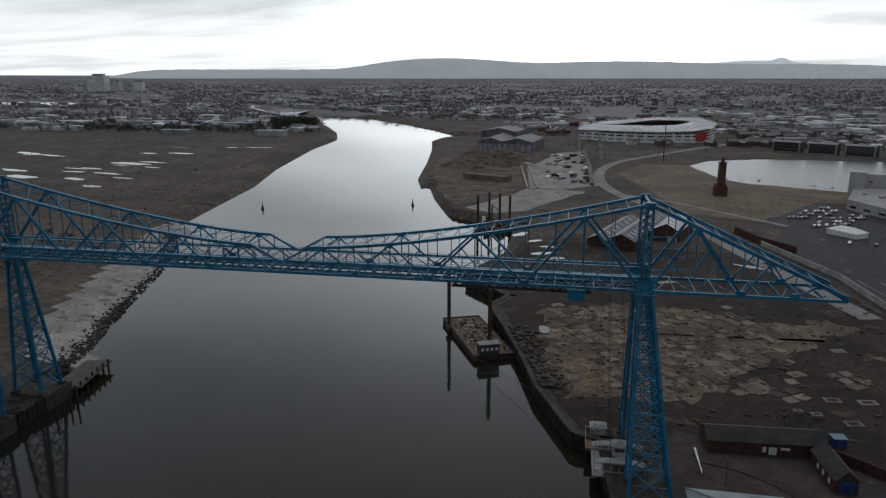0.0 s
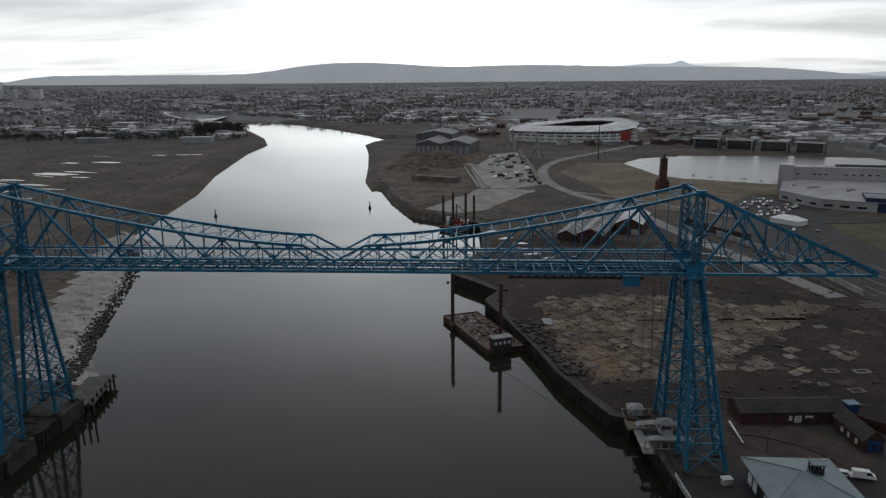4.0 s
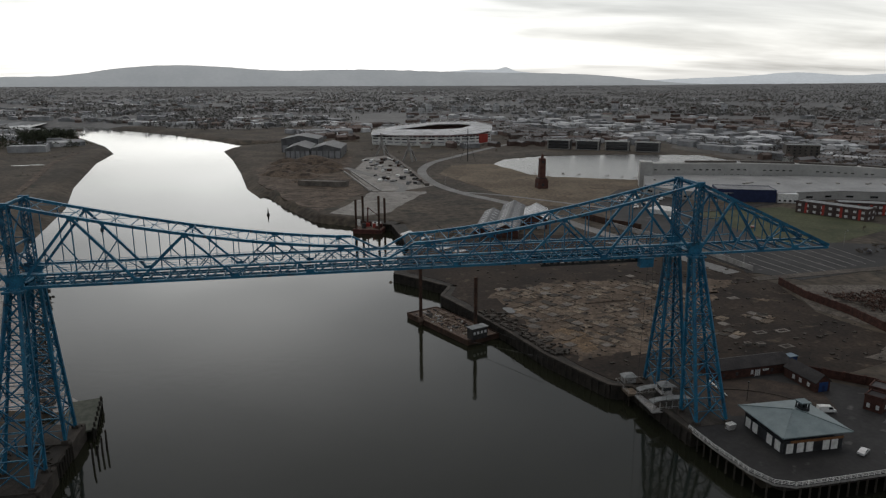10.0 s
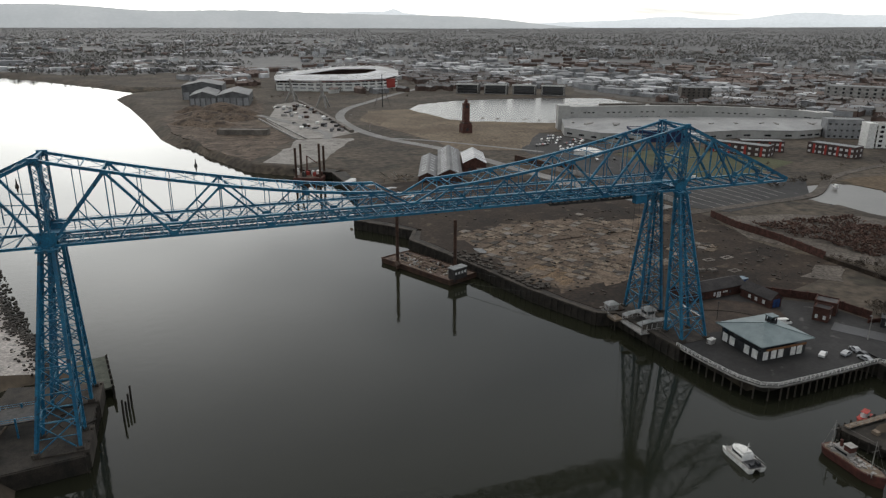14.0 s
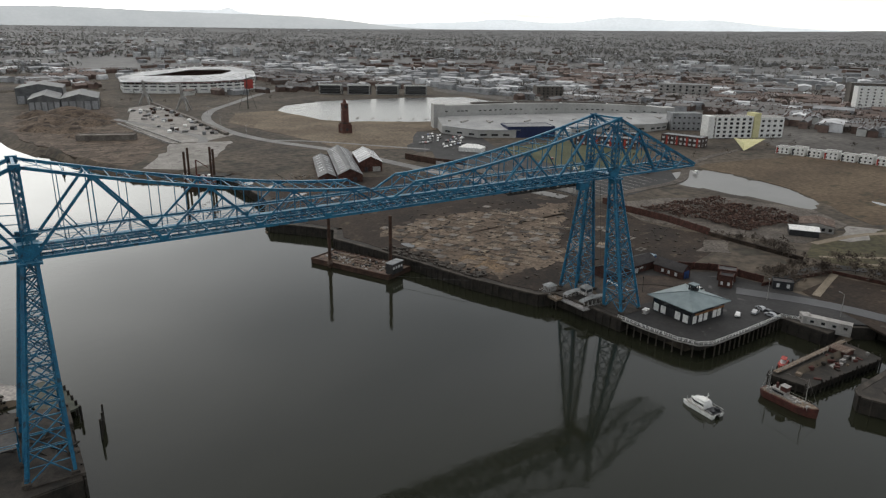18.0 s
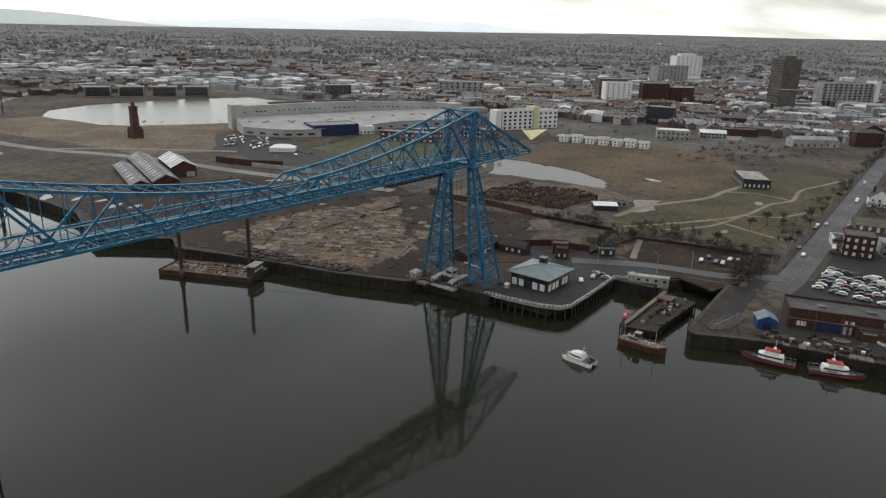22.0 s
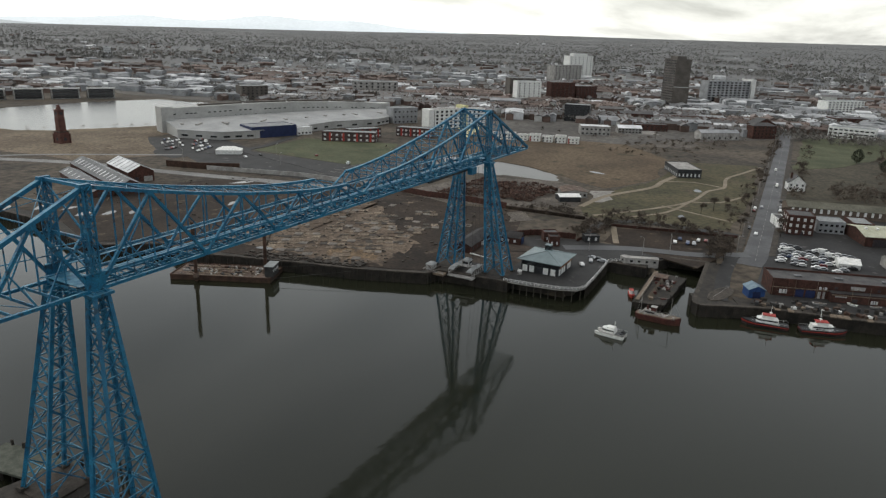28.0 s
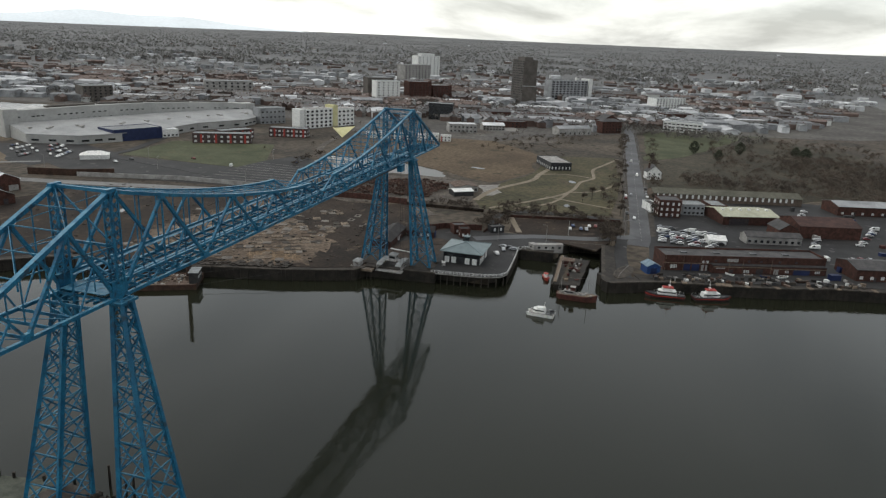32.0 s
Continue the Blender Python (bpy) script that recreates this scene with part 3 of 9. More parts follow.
def leg(sx, sy):
    base = part("tower_leg", Shape().box(sx * 92.8 - 6.1, sy * 12 - 5.9, WATER - 5, sx * 92.8 + 6.1, sy * 12 + 5.9, LAND + 0.12), COPING, bridge, "stained dark tower base")
    y0, y1, t0, t1 = (8.1, 16.8, 5.5, 7.5) if sy < 0 else (7.0, 15.8, 5.3, 7.3)
    lo = [(sx * x, sy * y, LAND) for x, y in ((88.6, y0), (98.3, y0), (98.3, y1), (88.6, y1))]
    hi = [(sx * x, sy * y, DECK) for x, y in ((88.8, t0), (91.4, t0), (91.4, t1), (88.8, t1))]
    at = lambda i, k: tuple(a + (b - a) * k for a, b in zip(lo[i % 4], hi[i % 4]))
    for i in range(4):
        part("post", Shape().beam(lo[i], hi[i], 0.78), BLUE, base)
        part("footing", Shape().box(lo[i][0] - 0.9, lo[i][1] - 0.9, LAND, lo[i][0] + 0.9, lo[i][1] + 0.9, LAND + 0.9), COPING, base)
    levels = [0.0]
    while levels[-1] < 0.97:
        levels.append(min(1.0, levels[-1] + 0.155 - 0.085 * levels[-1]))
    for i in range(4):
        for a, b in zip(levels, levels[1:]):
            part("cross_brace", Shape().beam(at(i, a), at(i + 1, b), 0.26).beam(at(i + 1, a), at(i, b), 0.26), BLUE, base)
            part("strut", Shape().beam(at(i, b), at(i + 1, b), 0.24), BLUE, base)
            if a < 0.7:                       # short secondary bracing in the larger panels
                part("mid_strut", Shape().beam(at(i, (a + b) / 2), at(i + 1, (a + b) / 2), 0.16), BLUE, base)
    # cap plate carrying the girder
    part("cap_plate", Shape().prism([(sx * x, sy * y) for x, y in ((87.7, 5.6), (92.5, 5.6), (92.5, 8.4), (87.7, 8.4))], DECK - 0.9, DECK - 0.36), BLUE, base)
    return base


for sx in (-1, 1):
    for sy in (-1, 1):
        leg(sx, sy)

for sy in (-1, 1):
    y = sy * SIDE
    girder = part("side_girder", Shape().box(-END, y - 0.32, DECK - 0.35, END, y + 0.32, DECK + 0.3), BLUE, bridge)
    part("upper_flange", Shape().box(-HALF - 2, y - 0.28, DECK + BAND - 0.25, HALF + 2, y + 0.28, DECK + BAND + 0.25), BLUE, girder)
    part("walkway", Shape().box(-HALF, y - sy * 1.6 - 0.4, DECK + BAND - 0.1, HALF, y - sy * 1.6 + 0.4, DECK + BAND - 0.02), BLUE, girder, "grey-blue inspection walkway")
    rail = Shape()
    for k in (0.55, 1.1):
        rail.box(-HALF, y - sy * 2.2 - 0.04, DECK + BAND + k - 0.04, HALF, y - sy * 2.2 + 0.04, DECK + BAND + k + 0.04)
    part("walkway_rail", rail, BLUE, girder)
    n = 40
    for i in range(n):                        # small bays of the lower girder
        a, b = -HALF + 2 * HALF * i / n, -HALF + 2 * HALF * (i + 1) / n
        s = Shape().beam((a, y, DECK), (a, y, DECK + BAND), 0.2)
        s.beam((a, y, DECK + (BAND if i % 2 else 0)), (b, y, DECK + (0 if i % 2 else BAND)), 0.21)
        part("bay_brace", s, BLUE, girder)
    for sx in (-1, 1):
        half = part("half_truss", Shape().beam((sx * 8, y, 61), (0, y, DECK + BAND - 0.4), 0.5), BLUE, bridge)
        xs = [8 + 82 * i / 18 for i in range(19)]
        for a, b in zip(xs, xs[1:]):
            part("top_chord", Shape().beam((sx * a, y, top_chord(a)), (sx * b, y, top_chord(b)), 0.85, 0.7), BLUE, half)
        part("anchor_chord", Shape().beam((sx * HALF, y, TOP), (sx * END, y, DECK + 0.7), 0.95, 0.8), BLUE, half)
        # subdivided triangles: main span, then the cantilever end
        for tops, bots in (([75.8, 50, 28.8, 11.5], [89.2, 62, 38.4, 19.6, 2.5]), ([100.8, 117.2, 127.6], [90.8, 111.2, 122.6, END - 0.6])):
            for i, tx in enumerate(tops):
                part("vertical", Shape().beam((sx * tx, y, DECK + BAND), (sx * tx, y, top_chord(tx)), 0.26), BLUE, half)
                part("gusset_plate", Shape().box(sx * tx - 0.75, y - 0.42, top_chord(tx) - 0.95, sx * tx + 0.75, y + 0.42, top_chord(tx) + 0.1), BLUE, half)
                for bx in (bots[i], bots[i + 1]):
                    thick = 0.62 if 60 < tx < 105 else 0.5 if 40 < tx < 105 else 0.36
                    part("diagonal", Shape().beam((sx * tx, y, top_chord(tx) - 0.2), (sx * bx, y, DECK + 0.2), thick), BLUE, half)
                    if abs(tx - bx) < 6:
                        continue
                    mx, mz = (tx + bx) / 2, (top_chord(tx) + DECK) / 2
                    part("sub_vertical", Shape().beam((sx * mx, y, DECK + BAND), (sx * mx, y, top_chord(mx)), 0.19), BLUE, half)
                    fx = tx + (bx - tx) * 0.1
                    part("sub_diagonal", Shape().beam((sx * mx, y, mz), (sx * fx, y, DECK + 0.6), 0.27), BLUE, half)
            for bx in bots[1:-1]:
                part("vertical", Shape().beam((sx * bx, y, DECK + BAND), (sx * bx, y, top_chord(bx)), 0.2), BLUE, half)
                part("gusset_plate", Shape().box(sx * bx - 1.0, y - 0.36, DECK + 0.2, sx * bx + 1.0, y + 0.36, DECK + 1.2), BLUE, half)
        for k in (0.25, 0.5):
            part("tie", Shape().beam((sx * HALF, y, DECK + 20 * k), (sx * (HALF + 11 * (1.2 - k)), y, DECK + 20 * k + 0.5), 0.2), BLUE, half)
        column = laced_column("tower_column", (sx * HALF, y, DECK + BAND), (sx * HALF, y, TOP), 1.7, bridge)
        part("node_plate", Shape().prism([(sx * HALF - 2.0, y - 0.4), (sx * HALF + 2.0, y - 0.4), (sx * HALF + 2.0, y + 0.4), (sx * HALF - 2.0, y + 0.4)], DECK - 0.4, DECK + BAND + 0.4), BLUE, column)
        part("head_plate", Shape().box(sx * HALF - 1.2, y - 0.5, TOP - 1.0, sx * HALF + 1.2, y + 0.5, TOP + 0.5), BLUE, column)
# cross frames between the two sides
for sx in (-1, 1):
    frame_top = part("top_bracing", Shape().beam((sx * HALF, -SIDE, TOP), (sx * HALF, SIDE, TOP), 0.6), BLUE, bridge)
    xs = [8 + 82 * i / 18 for i in range(19)] + [HALF + 43.8 * i / 8 for i in range(1, 9)]
    for i, (a, b) in enumerate(zip(xs, xs[1:])):
        za, zb = top_chord(a), top_chord(b)
        part("cross_strut", Shape().beam((sx * a, -SIDE, za), (sx * a, SIDE, za), 0.2), BLUE, frame_top)
        if i % 2 == 0 and i + 2 < len(xs):
            c = xs[i + 2]
            part("wind_brace", Shape().beam((sx * a, -SIDE, za), (sx * c, SIDE, top_chord(c)), 0.12).beam((sx * a, SIDE, za), (sx * c, -SIDE, top_chord(c)), 0.12), BLUE, frame_top)
    portal = part("portal", Shape().beam((sx * HALF, -SIDE, DECK + 10), (sx * HALF, SIDE, DECK + 10), 0.5).beam((sx * HALF, -SIDE, DECK + 10), (sx * HALF, SIDE, TOP), 0.3)
                  .beam((sx * HALF, SIDE, DECK + 10), (sx * HALF, -SIDE, TOP), 0.3).beam((sx * HALF, -SIDE, DECK + 3), (sx * HALF, SIDE, DECK + 10), 0.3)
                  .beam((sx * HALF, SIDE, DECK + 3), (sx * HALF, -SIDE, DECK + 10), 0.3), BLUE, bridge)
    # arched knee braces over the deck at the tower
    arch = Shape()
    pts = [(sx * HALF, SIDE * math.cos(k * math.pi / 10), DECK + 3.6 + 3.6 * math.sin(k * math.pi / 10)) for k in range(11)]
    for p, q in zip(pts, pts[1:]):
        arch.beam(p, q, 0.4)
    part("portal_arch", arch, BLUE, portal)
    part("machine_platform", Shape().box(sx * HALF - 2.6, -SIDE + 1, DECK + 0.9, sx * HALF + 2.6, SIDE - 1, DECK + 1.05), BLUE, bridge, "blue steel platform at the tower head")
floor_frame = part("floor_bracing", Shape().box(-HALF, -0.16, DECK - 0.2, HALF, 0.16, DECK + 0.2), BLUE, bridge)
for i in range(59):
    x = -END + 2 * END * i / 58
    part("floor_beam", Shape().box(x - 0.1, -SIDE, DECK - 0.3, x + 0.1, SIDE, DECK + 0.3), BLUE, floor_frame)
    if i < 58:
        x2 = -END + 2 * END * (i + 1) / 58
        part("floor_diagonal", Shape().beam((x, -SIDE if i % 2 else SIDE, DECK - 0.1), (x2, SIDE if i % 2 else -SIDE, DECK - 0.1), 0.14), BLUE, floor_frame)
for y in (-3.6, -1.9, 1.9, 3.6):
    part("trolley_rail", Shape().box(-HALF - 4, y - 0.13, DECK - 0.6, HALF + 4, y + 0.13, DECK - 0.1), BLUE, floor_frame)

# trolley under the deck with its hanging cables and the gondola berthed at the south landing
trolley = thing("trolley", "dark steel trolley frame on wheels hung below the bridge deck", "trolley")
TX0, TX1 = 44.0, 78.0
for y in (-4.2, 4.2):
    part("side_beam", Shape().box(TX0, y - 0.25, DECK - 2.0, TX1, y + 0.25, DECK - 1.3), IRON, trolley)
    for i in range(16):
        x = TX0 + 1 + (TX1 - TX0 - 2) * i / 15
        part("wheel", Shape().tube((x, y - 0.3, DECK - 1.0), (x, y + 0.3, DECK - 1.0), 0.42, n=10), IRON, trolley)
for i in range(9):
    x = TX0 + 0.5 + (TX1 - TX0 - 1) * i / 8
    part("cross_beam", Shape().box(x - 0.15, -4.2, DECK - 1.9, x + 0.15, 4.2, DECK - 1.5), IRON, trolley)
part("motor_cabin", Shape().box(72.5, -7.6, DECK - 2.9, 76.5, -5.6, DECK - 0.4).box(72.3, -7.8, DECK - 0.4, 76.7, -5.4, DECK - 0.2), BLUE, trolley, "small blue service cabin")

gondola = thing("gondola", "white bridge gondola with curved roofs berthed at the landing", "gondola")
GZ0 = LAND - 1.0
part("deck", Shape().box(80.5, -6, GZ0, 94.0, 6, GZ0 + 0.5), DULLWHITE, gondola)
for y in (-5.6, 5.6):
    roof = Shape()
    yy = y - math.copysign(2.6, y)
    lo, hi = min(y, yy), max(y, yy)
    for i in range(13):                        # one arched sheet
        k = math.pi * i / 12
        x, z = 87.2 - 6.6 * math.cos(k), GZ0 + 3.0 + 0.9 * math.sin(k)
        roof.v += [(x, lo, z), (x, hi, z), (x, hi, z + 0.12), (x, lo, z + 0.12)]
        if i:
            q = 4 * i
            roof.f += [(q - 4 + j, q - 4 + (j + 1) % 4, q + (j + 1) % 4, q + j) for j in range(4)]
    roof.f += [(3, 2, 1, 0), (48, 49, 50, 51)]
    part("curved_roof", roof, ROOFGREY, gondola, "grey curved shelter roof")
    for i in range(7):
        x = 81.0 + 2.05 * i
        part("post", Shape().box(x - 0.1, y - 0.1, GZ0 + 0.5, x + 0.1, y + 0.1, GZ0 + 3.2), DULLWHITE, gondola)
    part("side_rail", Shape().box(80.6, y - 0.05, GZ0 + 1.4, 93.8, y + 0.05, GZ0 + 1.55).box(80.6, y - 0.05, GZ0 + 0.9, 93.8, y + 0.05, GZ0 + 1.0), DULLWHITE, gondola)
cab = part("control_cabin", Shape().box(85.6, -1.6, GZ0 + 3.9, 89.0, 1.6, GZ0 + 6.4), DULLWHITE, gondola)
part("cabin_roof", Shape().prism([(85.2, -2), (89.4, -2), (89.4, 2), (85.2, 2)], GZ0 + 6.4, GZ0 + 7.3, -0.7), ROOFGREY, cab)
part("cabin_window", Shape().box(85.54, -1.3, GZ0 + 4.9, 85.6, 1.3, GZ0 + 5.9).box(86.0, -1.66, GZ0 + 4.9, 88.6, -1.6, GZ0 + 5.9), GLASS, cab)
part("cabin_bridge", Shape().box(85.6, -5.6, GZ0 + 3.6, 89.0, 5.6, GZ0 + 3.9), DULLWHITE, gondola)
for i, (x, y) in enumerate(((81, -5.6), (93.5, -5.6), (81, 5.6), (93.5, 5.6), (85, -5.6), (89.5, -5.6), (85, 5.6), (89.5, 5.6))):
    part("cable", Shape().beam((x, y, GZ0 + 3.4), (max(82.5, x - 4) if x > 84 else x, math.copysign(4.2, y), DECK - 1.9), 0.07), IRON, gondola, "thin steel suspension cable")
landing = thing("landing_stage", "white railed timber landing stage at the tower foot", "landing stage")
part("platform", Shape().box(79.0, 7.2, LAND - 1.4, 92.0, 17.5, LAND - 0.6), PLANK, landing)
for i in range(6):
    part("support_post", Shape().tube((79.4, 7.6 + 1.9 * i, WATER - 4), (79.4, 7.6 + 1.9 * i, LAND - 0.6), 0.22), PILING, landing)
for x0, y0, x1, y1 in ((79.1, 7.4, 79.1, 17.2), (79.1, 17.3, 88, 17.3)):
    s = Shape()
    for k in (0.5, 1.05):
        s.beam((x0, y0, LAND - 0.6 + k), (x1, y1, LAND - 0.6 + k), 0.09)
    for k in range(6):
        p = Vector((x0, y0, LAND - 0.6)).lerp(Vector((x1, y1, LAND - 0.6)), k / 5)
        s.beam(p, p + Vector((0, 0, 1.1)), 0.1)
    part("railing", s, DULLWHITE, landing)
part("gate_house", Shape().box(80.5, 13.5, LAND - 0.6, 84.5, 16.6, LAND + 2.2), DULLWHITE, landing)
part("gate_house_roof", Shape().prism([(80.1, 13.1), (84.9, 13.1), (84.9, 17), (80.1, 17)], LAND + 2.2, LAND + 3.0, -0.5), ROOFGREY, landing)

# ---- generic buildings ----


def building(name, label, category, p0, p1, depth, h, wall, roof_mat, rows=0, cols=0, win=(1.4, 1.5), roof="flat", rise=2.5, z0=LAND, sides=0, doors=0, group="", glass=None, over=0.35, sill=1.0, parapet=0.5):
    """A house with its long front from p0 to p1 (plan) and its body to the left of that line when depth > 0."""
    glass = glass or GLASS
    p0, p1 = Vector((*p0, 0)), Vector((*p1, 0))
    u = (p1 - p0)
    L = u.length
    u.normalize()
    v = Vector((-u.y, u.x, 0)) * (1 if depth > 0 else -1)
    D = abs(depth)
    root = thing(name, label, category, group)
    P = lambda a, b, z: tuple(p0 + u * a + v * b + Vector((0, 0, z)))

    def slab(a0, b0, za, a1, b1, zb):
        return [P(a0, b0, za), P(a1, b0, za), P(a1, b1, za), P(a0, b1, za), P(a0, b0, zb), P(a1, b0, zb), P(a1, b1, zb), P(a0, b1, zb)], \
               [(3, 2, 1, 0), (4, 5, 6, 7), (0, 1, 5, 4), (1, 2, 6, 5), (2, 3, 7, 6), (3, 0, 4, 7)]

    body = Shape().add(*slab(0, 0, z0 - 1.5, L, D, z0 + h))
    if roof in ("gable", "gable_across"):
        if roof == "gable":
            body.add([P(0, 0, z0 + h), P(0, D, z0 + h), P(0, D / 2, z0 + h + rise), P(L, 0, z0 + h), P(L, D, z0 + h), P(L, D / 2, z0 + h + rise)],
                     [(0, 1, 2), (3, 5, 4), (0, 2, 5, 3), (1, 4, 5, 2)])
        else:
            body.add([P(0, 0, z0 + h), P(L, 0, z0 + h), P(L / 2, 0, z0 + h + rise), P(0, D, z0 + h), P(L, D, z0 + h), P(L / 2, D, z0 + h + rise)],
                     [(0, 2, 1), (3, 4, 5), (0, 3, 5, 2), (1, 2, 5, 4)])
    part("wall", body, wall, root)
    o, e = over, z0 + h
    t = 0.22
    rs = Shape()
    if roof == "flat":
        rs.add(*slab(0.25, 0.25, e + 0.004, L - 0.25, D - 0.25, e + 0.12))
        ps = Shape()
        for a in ((-0.1, -0.1, L + 0.1, 0.25), (-0.1, D - 0.25, L + 0.1, D + 0.1), (-0.1, 0.25, 0.25, D - 0.25), (L - 0.25, 0.25, L + 0.1, D - 0.25)):
            ps.add(*slab(a[0], a[1], e - 0.1, a[2], a[3], e + parapet))
        part("parapet", ps, wall, root)
    elif roof == "hip":
        k = min(L, D) / 2
        a, b = (k, L - k) if L > D else (L / 2, L / 2)
        c, d = (D / 2, D / 2) if L > D else (k, D - k)
        base = [P(-o, -o, e), P(L + o, -o, e), P(L + o, D + o, e), P(-o, D + o, e)]
        top = [P(a, c, e + rise), P(b, c, e + rise), P(b, d, e + rise), P(a, d, e + rise)]
        low = [P(-o, -o, e - t), P(L + o, -o, e - t), P(L + o, D + o, e - t), P(-o, D + o, e - t)]
        rs.add(low + base + top, [(3, 2, 1, 0), (0, 1, 5, 4), (1, 2, 6, 5), (2, 3, 7, 6), (3, 0, 4, 7), (4, 5, 9, 8), (5, 6, 10, 9), (6, 7, 11, 10), (7, 4, 8, 11), (8, 9, 10, 11)])
    elif roof == "gable":
        g = rise * o / (D / 2)
        for s0, s1 in ((-o, D / 2), (D + o, D / 2)):
            rs.add([P(-o, s0, e - g), P(L + o, s0, e - g), P(L + o, s1, e + rise), P(-o, s1, e + rise), P(-o, s0, e - g + t), P(L + o, s0, e - g + t), P(L + o, s1, e + rise + t), P(-o, s1, e + rise + t)],
                   [(3, 2, 1, 0), (4, 5, 6, 7), (0, 1, 5, 4), (1, 2, 6, 5), (2, 3, 7, 6), (3, 0, 4, 7)])
    else:
        g = rise * o / (L / 2)
        for s0, s1 in ((-o, L / 2), (L + o, L / 2)):
            rs.add([P(s0, -o, e - g), P(s0, D + o, e - g), P(s1, D + o, e + rise), P(s1, -o, e + rise), P(s0, -o, e - g + t), P(s0, D + o, e - g + t), P(s1, D + o, e + rise + t), P(s1, -o, e + rise + t)],
                   [(3, 2, 1, 0), (4, 5, 6, 7), (0, 1, 5, 4), (1, 2, 6, 5), (2, 3, 7, 6), (3, 0, 4, 7)])
    part("roof", rs, roof_mat, root)
    fh = (h - 0.3) / rows if rows else 0
    for r in range(rows):
        zz = z0 + r * fh + sill * min(1, fh / 3)
        for c in range(cols):
            a = L * (c + 0.5) / cols
            part("window", Shape().add(*slab(a - win[0] / 2, -0.06, zz, a + win[0] / 2, 0.02, zz + win[1])), glass, root)
        for c in range(sides):
            b = D * (c + 0.5) / sides
            for a0, a1 in ((-0.06, 0.02), (L - 0.02, L + 0.06)):
                part("window", Shape().add(*slab(a0, b - win[0] / 2, zz, a1, b + win[0] / 2, zz + win[1])), glass, root)
    for c in range(doors):
        a = L * (c + 0.5) / doors + win[0] * 0.9
        part("door", Shape().add(*slab(a - 0.6, -0.08, z0, a + 0.6, 0.02, z0 + 2.1)), DOORDARK, root)
    return root, P, slab


# ---- quays ----
def quay_wall(pts, top=LAND, label="dark stained quay wall with timber fenders", fender=3.0, thick=13.0):
    root = new("quay_wall")
    tagged(root, label, "quay wall", kind="structure")
    for i, ((x0, y0), (x1, y1)) in enumerate(zip(pts, pts[1:])):
        d = Vector((x1 - x0, y1 - y0, 0))
        L = d.length
        d.normalize()
        nrm = Vector((-d.y, d.x, 0))          # towards the land
        a, b = Vector((x0, y0, 0)), Vector((x1, y1, 0))
        quad = [a + nrm * thick, b + nrm * thick, b - nrm * 0.7, a - nrm * 0.7]
        part("wall_face", Shape().prism([(p.x, p.y) for p in quad], -5, top - 0.03 - 0.006 * i), PILING, root)
        quad = [a + nrm * 0.8, b + nrm * 0.8, b - nrm * 0.95, a - nrm * 0.95]
        part("coping", Shape().prism([(p.x, p.y) for p in quad], top - 0.45, top + 0.1 + 0.004 * i), COPING, root)
        k = int(L / fender)
        for j in range(k):
            p = a + d * (L * (j + 0.5) / k) - nrm * 1.1
            h = top + random.uniform(-1.6, 0.2)
            part("fender_post", Shape().beam((p.x, p.y, -4), (p.x + random.uniform(-0.1, 0.1), p.y, h), 0.34), PILING, root)
    return root


YARD_EDGE = [(83, 12), (76, 14), (64, 43), (56.5, 71), (48.5, 96), (39.5, 122), (46, 136), (37, 148), (22.5, 165), (27, 184), (38, 215), (38, 250), (36, 293), (12, 316)]
quay_wall(list(reversed(YARD_EDGE)), label="crumbling dark quay wall of the derelict yard with timber fenders")
quay_wall([(86, -20), (83, 12)][::-1], label="dark quay wall under the bridge tower")
PIER = [(110, -108.5), (103, -94.5), (106, -92), (163, -89)]
quay_wall(list(reversed(PIER)), label="dark stone wall of the dock pier", fender=5)
quay_wall([(160, -72), (163, -89)], label="stone wall at the head of the dock", fender=6, thick=9)
quay_wall([(137, -50), (138, -66)], label="timber wall below the portable cabin", fender=4)
WHARF_EDGE = [(110, -108.5), (114, -118), (119.6, -147), (125.5, -170), (133, -189), (137.5, -210), (150, -300), (170, -430)]
quay_wall(WHARF_EDGE, label="dark timber quay wall of the boat wharf", fender=2.6)

